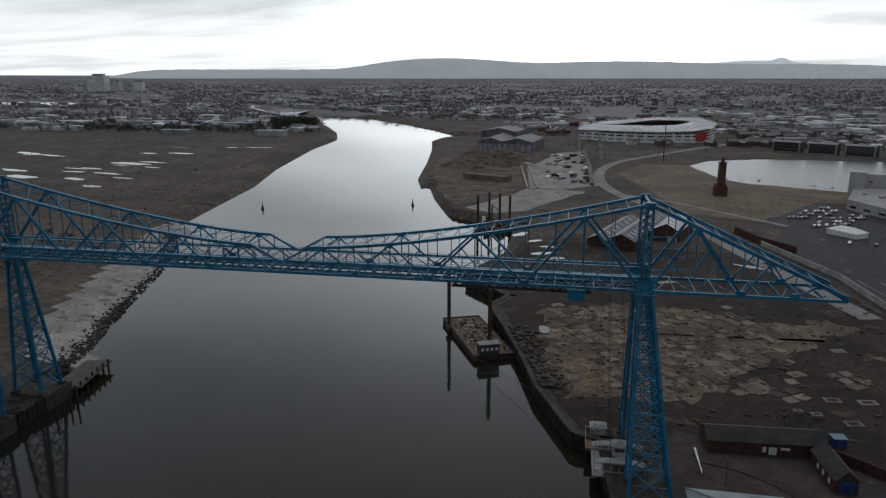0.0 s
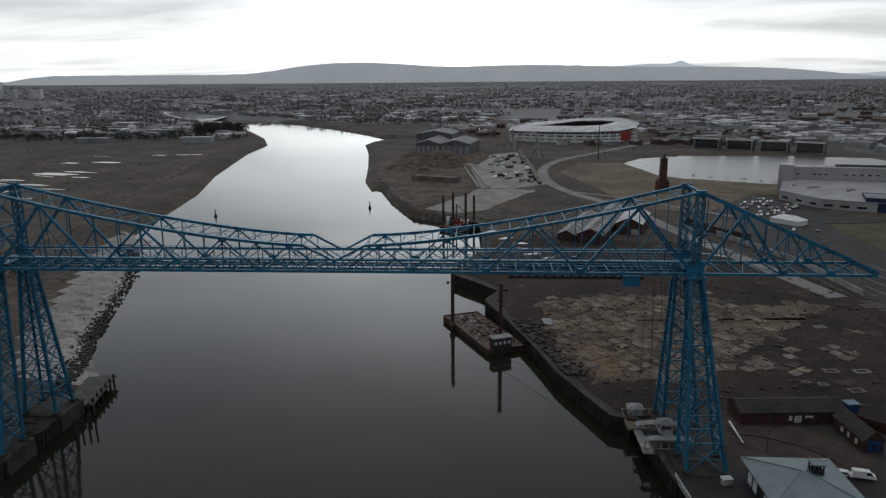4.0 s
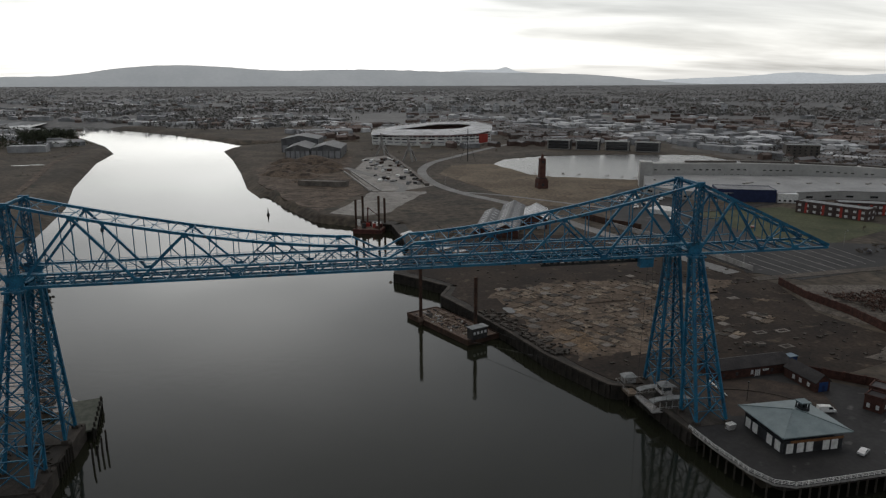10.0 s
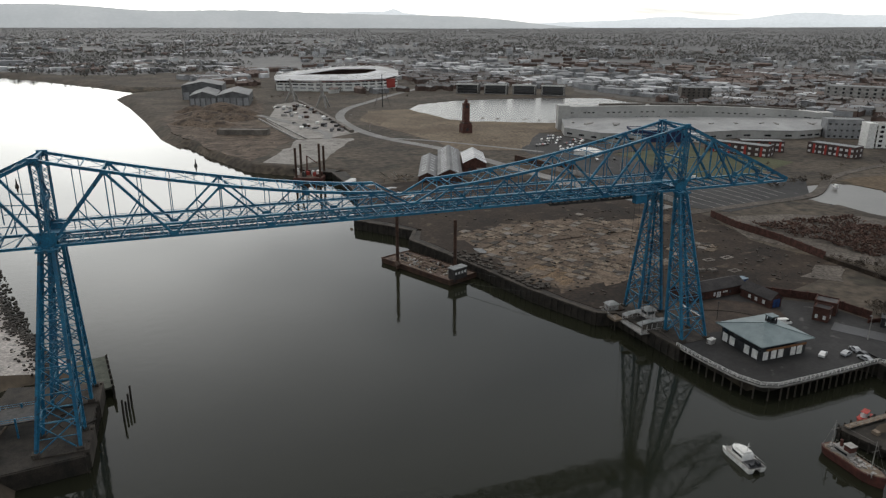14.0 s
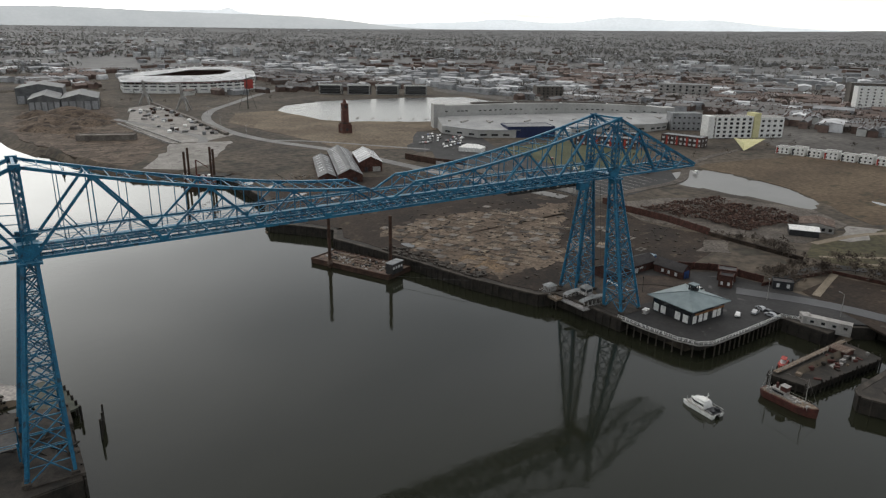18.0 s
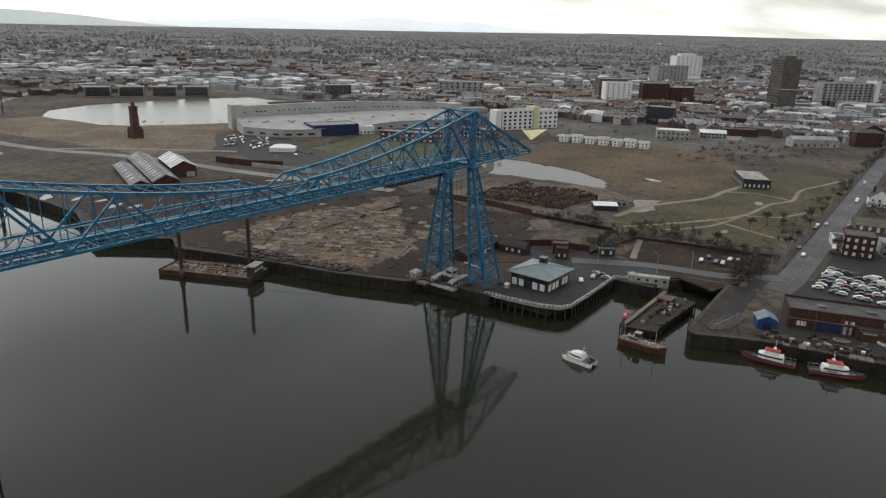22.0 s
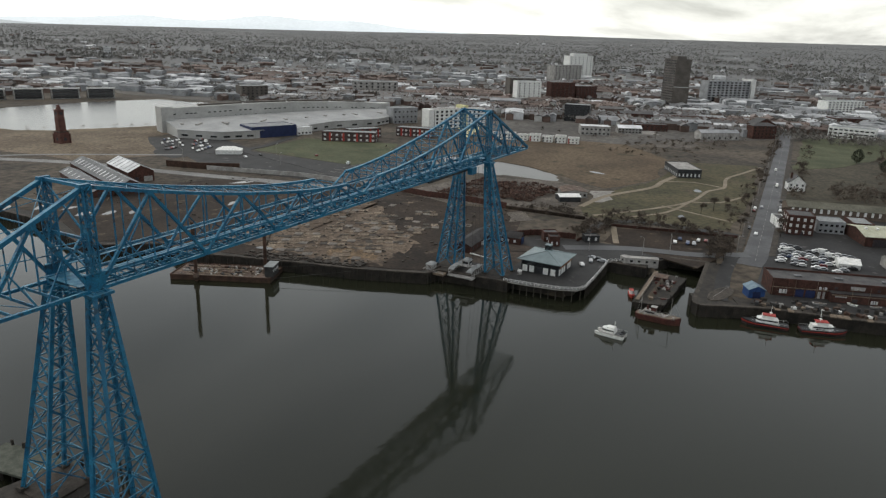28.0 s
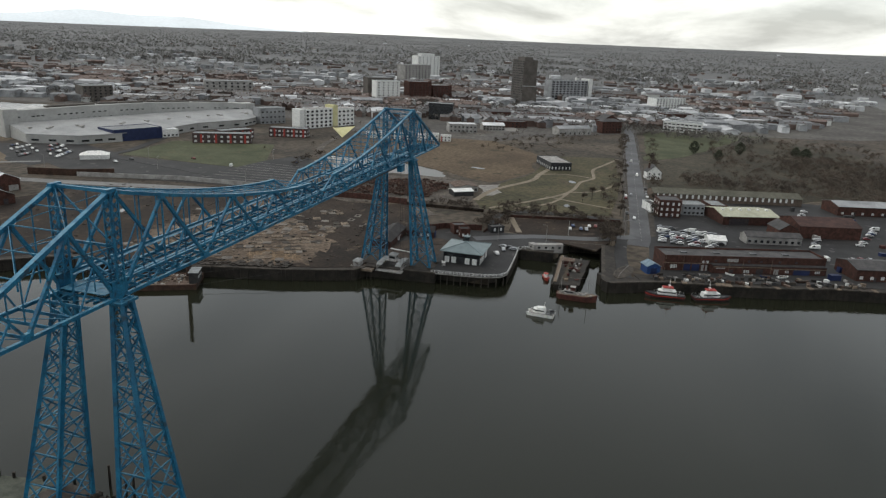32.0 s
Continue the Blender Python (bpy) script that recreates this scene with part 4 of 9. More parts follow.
# railed timber wharf round the pavilion
wharf = thing("railed_wharf", "timber wharf on piles with a white painted railing", "wharf")
RAIL = [(85.5, -18.2), (86.5, -30), (88.5, -42), (91.5, -48.2), (96, -50.3), (110, -50.0), (124, -49.4), (137, -48.6), (141, -55), (142.5, -66)]
part("deck", Shape().prism(RAIL[:8] + [(140, -40), (140, -18)], LAND - 0.45, LAND + 0.06), ASPHALT, wharf, "dark worn wharf deck")
for (x0, y0), (x1, y1) in zip(RAIL, RAIL[1:]):
    a, b = Vector((x0, y0, LAND)), Vector((x1, y1, LAND))
    L = (b - a).length
    part("fascia", Shape().beam(a - Vector((0, 0, 0.35)), b - Vector((0, 0, 0.35)), 0.3, 0.5), PALECONC, wharf)
    s = Shape()
    for k in (0.3, 0.7, 1.1):
        s.beam(a + Vector((0, 0, k)), b + Vector((0, 0, k)), 0.11 if k > 1 else 0.07)
    part("railing", s, WHITEPAINT, wharf)
    n = max(1, int(L / 1.6))
    for j in range(n):
        p = a.lerp(b, j / n)
        part("rail_post", Shape().beam(p, p + Vector((0, 0, 1.15)), 0.12), WHITEPAINT, wharf)
    n = max(1, int(L / 2.6))
    for j in range(n):
        p = a.lerp(b, (j + 0.5) / n)
        part("support_post", Shape().tube((p.x, p.y, -4), (p.x, p.y, LAND - 0.5), 0.24, n=8), COPING, wharf)

part("retaining_wall", Shape().prism([(90.5, -17), (91.5, -29), (93.5, -40), (97, -45), (112, -45), (136, -44), (141, -60), (158, -72), (150, -20), (120, -14)], -4, LAND - 0.46), PILING, wharf, "dark wall behind the piles")

# pavilion with a shallow hipped metal roof
pav, P, slab = building("pavilion", "visitor pavilion with a grey-green hip roof and white wall panels", "pavilion", (102.5, -36.2), (102.5, -19.2), -18.0, 5.6, DARKCLAD, METALROOF,
                        roof="hip", rise=2.6, over=1.6)
for a in (1.2, 4.6, 11.0, 14.2):
    part("wall_panel", Shape().add(*slab(a, -0.1, LAND + 0.05, a + 2.2, 0.0, LAND + 2.9)), WHITEPAINT, pav)
for b in (1.0, 4.2, 7.0, 12.0, 14.6):
    part("wall_panel", Shape().add(*slab(-0.1, b, LAND + 0.05, 0.0, b + 2.0, LAND + 2.9)), WHITEPAINT, pav)
part("timber_band", Shape().add(*slab(-0.16, 2.0, LAND + 3.0, 0.0, 18.1, LAND + 3.7)), TIMBER, pav, "orange-brown timber band")
part("glazing", Shape().add(*slab(-0.05, 0, LAND + 3.7, 0.0, 17.9, LAND + 5.3)), GLASS, pav)
part("glazing", Shape().add(*slab(0.2, -0.05, LAND + 3.0, 16.8, 0.0, LAND + 5.3)), GLASS, pav)
lx, ly, lz = 114.5, -27.0, LAND + 8.2
lantern = part("roof_lantern", Shape().box(lx - 1.3, ly - 1.3, lz - 0.8, lx + 1.3, ly + 1.3, lz + 0.1), DARKCLAD, pav)
for dx in (-1.1, 0, 1.1):
    for dy in (-1.1, 1.1):
        part("lantern_post", Shape().box(lx + dx - 0.16, ly + dy - 0.16, lz + 0.1, lx + dx + 0.16, ly + dy + 0.16, lz + 1.6), DARKCLAD, lantern)
part("lantern_cap", Shape().box(lx - 1.5, ly - 1.5, lz + 1.6, lx + 1.5, ly + 1.5, lz + 1.9), METALROOF, lantern)
part("lantern_core", Shape().box(lx - 0.8, ly - 0.8, lz + 0.1, lx + 0.8, ly + 0.8, lz + 1.6), GLASS, lantern)
ridge = Shape()
for cx, cy in ((100.9, -37.8), (100.9, -17.6), (122.1, -37.8), (122.1, -17.6)):
    ridge.beam((cx, cy, LAND + 5.66), (111.5 + (0.5 if cx > 111 else -0.5), -27.7, LAND + 8.26), 0.22)
part("hip_ridge", ridge, METALROOF, pav)
bin_ = thing("storage_bin", "white storage bin with a ribbed lid on the wharf", "bin")
part("body", Shape().obox(97.0, -20.8, LAND + 0.06, 2.4, 1.7, 1.5, 12), DULLWHITE, bin_)
part("lid", Shape().obox(97.0, -20.8, LAND + 1.56, 2.55, 1.85, 0.16, 12), WHITEPAINT, bin_)
for k in (-0.7, 0.0, 0.7):
    part("rib", Shape().obox(97.0 + k * 0.98, -20.8 + k * 0.21, LAND + 1.72, 0.12, 1.8, 0.06, 12), DULLWHITE, bin_)

# low brick buildings behind the tower
shop, P, slab = building("workshop", "long low brick workshop with dark felt roof and white windows", "workshop", (111, 10), (141, 12), 9, 3.4, BRICKDARK, FELT, 0, 0, roof="gable", rise=2.0)
for a, w, z, h in ((14.0, 0.9, 0.8, 1.5), (15.6, 2.0, 0.1, 2.2), (18.6, 2.3, 1.6, 0.7), (3.0, 1.0, 1.0, 1.2), (21.8, 1.0, 1.0, 1.2), (8.0, 1.0, 1.0, 1.2)):
    pale = a > 10 and a < 20
    win_ = part("window" if z > 0.2 else "door", Shape().add(*slab(a, -0.06, LAND + z, a + w, 0.02, LAND + z + h)), WHITEFRAME if pale else DOORDARK, shop, "white painted window" if pale else "")
    for c in (1, 2) if w > 1.5 else ():
        part("glazing_bar", Shape().add(*slab(a + w * c / 3 - 0.04, -0.1, LAND + z, a + w * c / 3 + 0.04, -0.06, LAND + z + h)), DOORDARK, win_)
lodge, P, slab = building("brick_lodge", "brick lodge with a slate roof and a blue gable end", "lodge", (137.5, -4.4), (143.0, -4.0), 14, 3.4, BRICKDARK, FELT, 0, 0, roof="gable_across", rise=2.4)
part("gable_cladding", Shape().add(*slab(1.2, -0.12, LAND + 0.1, 4.6, 0.0, LAND + 3.3)), BLUEWALL, lodge, "blue painted boards and door")
part("door", Shape().add(*slab(2.4, -0.18, LAND + 0.1, 3.4, -0.12, LAND + 2.2)), NAVYCLAD, lodge)
for b in (2.5, 6.0, 9.0):
    part("window", Shape().add(*slab(-0.08, b, LAND + 0.9, 0.0, b + 1.1, LAND + 2.3)), WHITEFRAME, lodge)
store = thing("blue_tank", "small bright blue roofed store box behind the lodge", "store")
part("body", Shape().obox(146.2, 19.4, LAND, 3.4, 2.8, 2.6, 8), BLUEWALL, store)
part("lid", Shape().obox(146.2, 19.4, LAND + 2.6, 3.8, 3.2, 0.25, 8), BLUEROOF, store)
mast = thing("lowered_mast", "white pole lying on trestles in the brick court", "pole")
part("pole", Shape().tube((107.5, 8.4, LAND + 1.5), (107.6, -2.4, LAND + 0.8), 0.3, 0.16, 10), WHITEPAINT, mast)
for yy, zz in ((7.0, 1.4), (-1.6, 0.85)):
    part("trestle", Shape().beam((106.7, yy, LAND), (107.5, yy, LAND + zz), 0.16).beam((108.4, yy, LAND), (107.6, yy, LAND + zz), 0.16), IRON, mast)
post = thing("lamp_post", "slim dark lamp post in the brick court", "lamp post")
part("pole", Shape().tube((112.6, -5.4, LAND), (112.6, -5.4, LAND + 6.0), 0.1, 0.07, 8), IRON, post)
part("lantern", Shape().tube((112.6, -5.4, LAND + 6.0), (112.6, -5.4, LAND + 6.5), 0.22, 0.3, 8), DARKCLAD, post)
kerb_ = Shape()
arc_pts = [(104 + 26 * math.sin(a), -17 + 21 * math.cos(a)) for a in (0.1, 0.3, 0.5, 0.7, 0.9, 1.1, 1.3)]
for p, q in zip(arc_pts, arc_pts[1:]):
    kerb_.beam((*p, LAND + 0.2), (*q, LAND + 0.2), 0.25, 0.2)
structure("court_kerb", kerb_, COPING, "curved stone kerb round the brick court", "kerb")
building("brick_office", "small dark red brick office with white windows", "office", (144, -17), (146.5, -21.5), 5, 4.6, BRICKDARK, FELT, 1, 2, (0.9, 1.4), "flat", glass=WHITEFRAME, sides=1)
building("brick_hut", "narrow red brick hut with a flat roof", "hut", (150, -12), (154, -18), 6, 4.5, BRICKDARK, SLATE, 1, 2, (1.0, 1.4), "flat", glass=WHITEFRAME)
building("kiosk", "dark gatehouse kiosk with pale doors by the quay road", "kiosk", (161, -30), (165.5, -36), 5, 3.0, DARKCLAD, SLATE, 1, 2, (1.1, 1.6), "flat", glass=WHITEFRAME)
building("portable_cabin", "pale grey portable cabin at the dock edge", "cabin", (139, -57), (144, -70), 3.2, 2.7, PALECONC, PALECONC, 1, 4, (1.2, 0.9), "flat", parapet=0.1)
building("portable_cabin", "pale grey portable cabin at the dock edge", "cabin", (141, -53), (138.2, -56), 3.0, 2.7, PALECONC, PALECONC, 1, 1, (1.0, 0.9), "flat", parapet=0.1)

# boundary walls of the works yard
def wall_run(label, pts, h, t=0.4, mat=None, piers=0):
    root = new("boundary_wall")
    tagged(root, label, "wall", kind="structure")
    for (x0, y0), (x1, y1) in zip(pts, pts[1:]):
        a, b = Vector((x0, y0, LAND + h / 2 - 0.2)), Vector((x1, y1, LAND + h / 2 - 0.2))
        part("wall_panel", Shape().beam(a, b, t, h + 0.4), mat or BRICKDARK, root)
        n = int((b - a).length / piers) if piers else 0
        for j in range(n):
            p = a.lerp(b, (j + 0.5) / n)
            part("pier", Shape().box(p.x - 0.35, p.y - 0.35, LAND - 0.3, p.x + 0.35, p.y + 0.35, LAND + h + 0.25), mat or BRICKDARK, root)
    return root


wall_run("old red brick boundary wall with piers round the scrap yard", [(206, 108), (203, 86), (206, 61), (204, 32)], 3.6, 0.5, piers=5)
wall_run("low dark earth bank and fence behind the scrap yard", [(204, 32), (205, 6), (206, -16)], 1.8, 1.4, DIRT)
wall_run("low brick wall beside the quay road", [(160, -26), (200, -32), (216, -96)], 1.5, 0.4)
wall_run("brick wall behind the workshop", [(142, 12), (160, -4), (164, -24)], 3.0, 0.4, piers=6)

# ---- vessels ----
def hull(name, shape_pts, z_keel, z_deck, mat, parent, sheer=0.0, flare=0.12):
    """Hull from a half plan outline (x along, y half width), mirrored."""
    plan = shape_pts + [(x, -y) for x, y in reversed(shape_pts) if y > 1e-3]
    n = len(plan)
    L = max(p[0] for p in plan)
    s = Shape()
    lo = [(x * 0.96, y * (1 - flare * 2.2), z_keel) for x, y in plan]
    hi = [(x, y, z_deck + sheer * max(0, x / L) ** 2) for x, y in plan]
    s.add(lo + hi, [tuple(range(n - 1, -1, -1)), tuple(range(n, 2 * n))] + [(i, (i + 1) % n, n + (i + 1) % n, n + i) for i in range(n)])
    return part(name, s, mat, parent)


def oriented(root, x, y, z, turn):
    root.matrix_basis = pose(x, y, z, 0, 0, turn)


def pilot_boat(x, y, turn):
    b = thing("pilot_boat", "white pilot launch with an orange-red cabin roof and dark hull", "boat", "pilot boats at the wharf")
    half = [(-8.2, 2.3), (4.0, 2.4), (6.5, 1.5), (8.6, 0.0)]
    h = hull("hull", half, -0.9, 1.5, NAVY, b, 0.7)
    hull("rubbing_band", [(p[0] * 1.01, p[1] * 1.04) for p in half], 0.95, 1.2, REDPAINT, b, 0.6, 0.0)
    hull("deck", [(p[0] * 0.97, p[1] * 0.92) for p in half], 1.5, 1.62, DARKCLAD, b, 0.7, 0.0)
    c = part("cabin", Shape().prism([(-4.6, -1.7), (2.2, -1.7), (3.4, -1.0), (3.4, 1.0), (2.2, 1.7), (-4.6, 1.7)], 1.6, 3.5, -0.06), WHITEPAINT, b)
    part("cabin_glazing", Shape().prism([(-4.2, -1.72), (2.2, -1.72), (3.42, -1.0), (3.42, 1.0), (2.2, 1.72), (-4.2, 1.72)], 2.55, 3.1, -0.03), GLASS, c)
    part("wheelhouse", Shape().prism([(-2.8, -1.4), (1.0, -1.4), (1.7, -0.8), (1.7, 0.8), (1.0, 1.4), (-2.8, 1.4)], 3.5, 4.7, -0.1), WHITEPAINT, b)
    part("cabin_roof", Shape().box(-3.2, -1.5, 4.7, 1.4, 1.5, 4.9), REDPAINT, b, "orange-red roof")
    part("mast", Shape().beam((-1.4, 0, 4.9), (-1.6, 0, 8.6), 0.14).beam((-1.5, -0.9, 7.0), (-1.5, 0.9, 7.0), 0.1), WHITEPAINT, b)
    part("radar", Shape().box(-1.9, -0.6, 5.6, -1.0, 0.6, 5.8), WHITEPAINT, b)
    rails = Shape()
    for k in range(9):
        px = -8 + 1.6 * k
        wy = 2.2 if px < 4 else 1.6
        for s in (-1, 1):
            rails.beam((px, s * wy, 1.6), (px, s * wy, 2.4), 0.05)
            if k < 8:
                rails.beam((px, s * wy, 2.4), (px + 1.6, s * (2.2 if px + 1.6 < 4 else 1.6), 2.4), 0.05)
    part("guard_rail", rails, WHITEPAINT, b)
    part("lettering_bar", Shape().box(-3.0, -1.76, 1.9, 0.2, -1.70, 2.35), DARKCLAD, b)
    oriented(b, x, y, WATER, turn)


pilot_boat(107.0, -118.6, 97)
pilot_boat(111.2, -138.2, -71)

cat = thing("catamaran", "white twin-hulled survey catamaran lying in the stream", "boat")
for s in (-1, 1):
    hh = [(-6.5, 0.95), (4.4, 0.95), (6.0, 0.5), (7.0, 0.0)]
    plan = hh + [(x, -y) for x, y in reversed(hh) if y > 0]
    k = len(plan)
    part("hull", Shape().add([(x * 0.95, y * 0.7 + s * 2.0, -0.6) for x, y in plan] + [(x, y + s * 2.0, 1.5) for x, y in plan],
                             [tuple(range(k - 1, -1, -1)), tuple(range(k, 2 * k))] + [(i, (i + 1) % k, k + (i + 1) % k, k + i) for i in range(k)]), WHITEPAINT, cat)
part("deck", Shape().prism([(-6.4, -2.9), (4.0, -2.9), (5.8, -1.8), (5.8, 1.8), (4.0, 2.9), (-6.4, 2.9)], 1.2, 1.7), PALECONC, cat)
cc = part("cabin", Shape().prism([(-2.2, -2.1), (2.6, -2.1), (4.0, -1.2), (4.0, 1.2), (2.6, 2.1), (-2.2, 2.1)], 1.7, 3.5, -0.08), WHITEPAINT, cat)
part("windscreen", Shape().prism([(-1.8, -2.08), (2.6, -2.08), (3.95, -1.2), (3.95, 1.2), (2.6, 2.08), (-1.8, 2.08)], 2.5, 3.15, -0.05), GLASS, cc)
part("flybridge", Shape().prism([(-1.8, -1.6), (1.8, -1.6), (2.4, 0), (1.8, 1.6), (-1.8, 1.6)], 3.5, 4.2, -0.05), WHITEPAINT, cat)
part("mast", Shape().beam((-1.2, 0, 4.2), (-1.5, 0, 7.2), 0.14).beam((-1.4, -0.8, 6.0), (-1.4, 0.8, 6.0), 0.1), WHITEPAINT, cat)
part("aft_deck", Shape().box(-6.2, -2.5, 1.7, -2.3, 2.5, 1.78), DARKCLAD, cat, "dark non-slip working deck")
part("stern_gear", Shape().box(-5.8, -1.6, 1.7, -4.2, -0.6, 2.8).box(-5.6, 0.5, 1.7, -4.4, 1.7, 2.5).beam((-6.0, -1.8, 1.7), (-5.4, 0, 4.0), 0.14).beam((-6.0, 1.8, 1.7), (-5.4, 0, 4.0), 0.14), DARKCLAD, cat)
part("guard_rail", Shape().beam((-6.3, -2.8, 2.5), (4.2, -2.8, 2.5), 0.06).beam((-6.3, 2.8, 2.5), (4.2, 2.8, 2.5), 0.06).beam((4.2, -2.8, 2.5), (5.8, -1.6, 2.5), 0.06).beam((4.2, 2.8, 2.5), (5.8, 1.6, 2.5), 0.06), WHITEPAINT, cat)
cat.matrix_basis = pose(65.8, -70.0, WATER, 0, 0, 86) @ Matrix.Scale(0.82, 4)

ship = thing("lightship", "old red-hulled vessel with two masts and a cluttered white deckhouse", "ship")
half = [(-9.5, 1.8), (-8.0, 2.7), (5.0, 2.8), (8.0, 1.6), (10.0, 0.0)]
hull("hull", half, -0.8, 2.6, REDHULL, ship, 0.9)
hull("deck", [(a * 0.95, b * 0.9) for a, b in half], 2.6, 2.7, PLANK, ship, 0.9, 0.0)
hull("bulwark", [(a * 1.005, b * 1.01) for a, b in half], 2.1, 2.58, REDHULL, ship, 0.9, 0.0)
dh = part("deckhouse", Shape().box(-6.0, -1.4, 2.7, -1.0, 1.4, 4.6), PALECONC, ship)
for s in (-1, 1):
    part("deckhouse_window", Shape().box(-5.6, min(s * 1.4, s * 1.45), 3.4, -1.4, max(s * 1.4, s * 1.45), 4.1), GLASS, dh)
part("wheelhouse", Shape().box(-3.0, -1.1, 4.6, -0.8, 1.1, 6.3), REDHULL, ship)
part("wheelhouse_roof", Shape().box(-3.2, -1.3, 6.3, -0.6, 1.3, 6.45), PALECONC, ship)
part("funnel", Shape().tube((-4.6, 0, 4.6), (-4.8, 0, 6.4), 0.5, 0.45, 10), REDHULL, ship)
for mx, mh in ((5.2, 12.0), (-7.6, 11.0)):
    part("mast", Shape().tube((mx, 0, 2.6), (mx, 0, mh), 0.16, 0.08, 8).beam((mx, -1.2, mh * 0.75), (mx, 1.2, mh * 0.75), 0.08), PALECONC, ship)
clut = Shape()
for i in range(60):
    cx, cy = random.uniform(-8, 7), random.uniform(-2.0, 2.0)
    clut.obox(cx, cy, 2.7, random.uniform(0.4, 1.3), random.uniform(0.4, 1.0), random.uniform(0.3, 1.1), random.uniform(0, 90))
part("deck_gear", clut, PALECONC, ship)
lines = Shape()
for i in range(15):
    for sgn in (-1, 1):
        x = -8.6 + 1.15 * i
        lines.beam((x, sgn * 2.55, 2.6), (x, sgn * 2.55, 3.6), 0.07)
for sgn in (-1, 1):
    lines.beam((-8.6, sgn * 2.55, 3.6), (7.5, sgn * 2.55, 3.6), 0.06).beam((5.2, 0, 11.4), (-7.6, 0, 10.4), 0.05).beam((5.2, 0, 11.6), (9.6, 0, 3.6), 0.05).beam((-7.6, 0, 10.6), (-9.2, sgn * 1.4, 3.0), 0.05)
part("rigging", lines, PALECONC, ship, "pale rails and rigging")
ship.matrix_basis = pose(89.0, -81.8, WATER, 0, 0, -91) @ Matrix.Scale(0.88, 4)
rib = thing("rescue_boat", "small orange-red work boat tied to the jetty", "boat")
hull("hull", [(-3.4, 1.2), (1.8, 1.25), (3.6, 0.0)], -0.3, 1.0, REDPAINT, rib, 0.4)
part("cabin", Shape().prism([(-2.0, -0.8), (0.6, -0.8), (1.2, 0), (0.6, 0.8), (-2.0, 0.8)], 1.0, 2.4, -0.1), WHITEPAINT, rib)
part("cabin_roof", Shape().box(-2.1, -0.85, 2.4, 0.7, 0.85, 2.55), REDPAINT, rib)
oriented(rib, 111.2, -66.2, WATER, 200)

# dark finger jetty between the docks
JZ = LAND - 1.4
jetty = thing("jetty", "dark derelict finger jetty on timber piles strewn with debris", "jetty")
JET = [(96, -70), (99, -82), (138, -84), (140, -69)]
part("deck", Shape().prism(JET, JZ - 1.2, JZ - 0.5), PILING, jetty)
part("fill", Shape().prism([(97, -71), (100, -81), (138, -83), (139, -70)], -4, JZ - 1.2), PILING, jetty)
for (x0, y0), (x1, y1) in zip(JET, JET[1:] + JET[:1]):
    n = int(math.hypot(x1 - x0, y1 - y0) / 2.2)
    for j in range(n):
        k = (j + 0.5) / n
        part("support_post", Shape().beam((x0 + (x1 - x0) * k, y0 + (y1 - y0) * k, -4), (x0 + (x1 - x0) * k, y0 + (y1 - y0) * k, JZ + random.uniform(-0.6, 0.7)), 0.36), PILING, jetty)
part("walkway", Shape().beam((98, -71.5, JZ + 0.2), (139, -70.5, JZ + 0.2), 1.6, 0.2), PLANK, jetty, "pale timber walkway")
wr = Shape()
for k in range(18):
    wr.beam((98 + 2.3 * k, -72.3, JZ + 0.2), (98 + 2.3 * k, -72.3, JZ + 1.3), 0.09)
wr.beam((98, -72.3, JZ + 1.3), (138, -71.3, JZ + 1.3), 0.08)
part("walkway_rail", wr, PALECONC, jetty)
for i in range(26):
    jx, jy = random.uniform(101, 137), random.uniform(-81, -73)
    part("debris", Shape().obox(jx, jy, JZ - 0.5, random.uniform(0.6, 2.4), random.uniform(0.5, 1.4), random.uniform(0.3, 1.2), random.uniform(0, 180)), random.choice((REDHULL, PALECONC, PILING, PLANK, REDHULL)), jetty)
shed, P, slab = building("jetty_shed", "rusty red shed at the root of the jetty", "shed", (133, -71.5), (133, -77), -5, 1.5, REDHULL, RUSTDECK, 0, 0, roof="gable", rise=0.5, z0=JZ - 0.5)

# moored pontoon with two spud legs
pont = thing("spud_barge", "rusty flat pontoon barge with two tall spud legs", "barge")
BARGE = [(20.9, 107.9), (39.8, 69.2), (54.3, 75.2), (35.4, 113.9)]
part("hull", Shape().prism(BARGE, -1.0, 2.3), RUST, pont)
part("deck", Shape().prism([(x * 0.985 + 0.56, y * 0.985 + 1.37) for x, y in BARGE], 2.3, 2.42), RUSTDECK, pont)
for (x0, y0), (x1, y1) in zip(BARGE, BARGE[1:] + BARGE[:1]):
    part("bulwark", Shape().beam((x0, y0, 2.55), (x1, y1, 2.55), 0.3, 0.6), RUST, pont)
for sxp, syp, hh in ((25.4, 97.2, 26.4), (44.6, 76.0, 26.8)):
    sp = part("spud_leg", Shape().tube((sxp, syp, -6), (sxp, syp, hh), 0.75, n=14), RUST, pont)
    part("spud_collar", Shape().tube((sxp, syp, 2.3), (sxp, syp, 4.2), 1.3, 1.2, 12), RUSTDECK, sp)
cabn = part("deck_cabin", Shape().obox(44.6, 72.6, 2.4, 7.5, 3.6, 4.6, 23), IRON, pont, "dark grey deck cabin")
part("cabin_roof", Shape().obox(44.6, 72.6, 7.0, 8.1, 4.2, 0.25, 23), ROOFGREY, cabn)
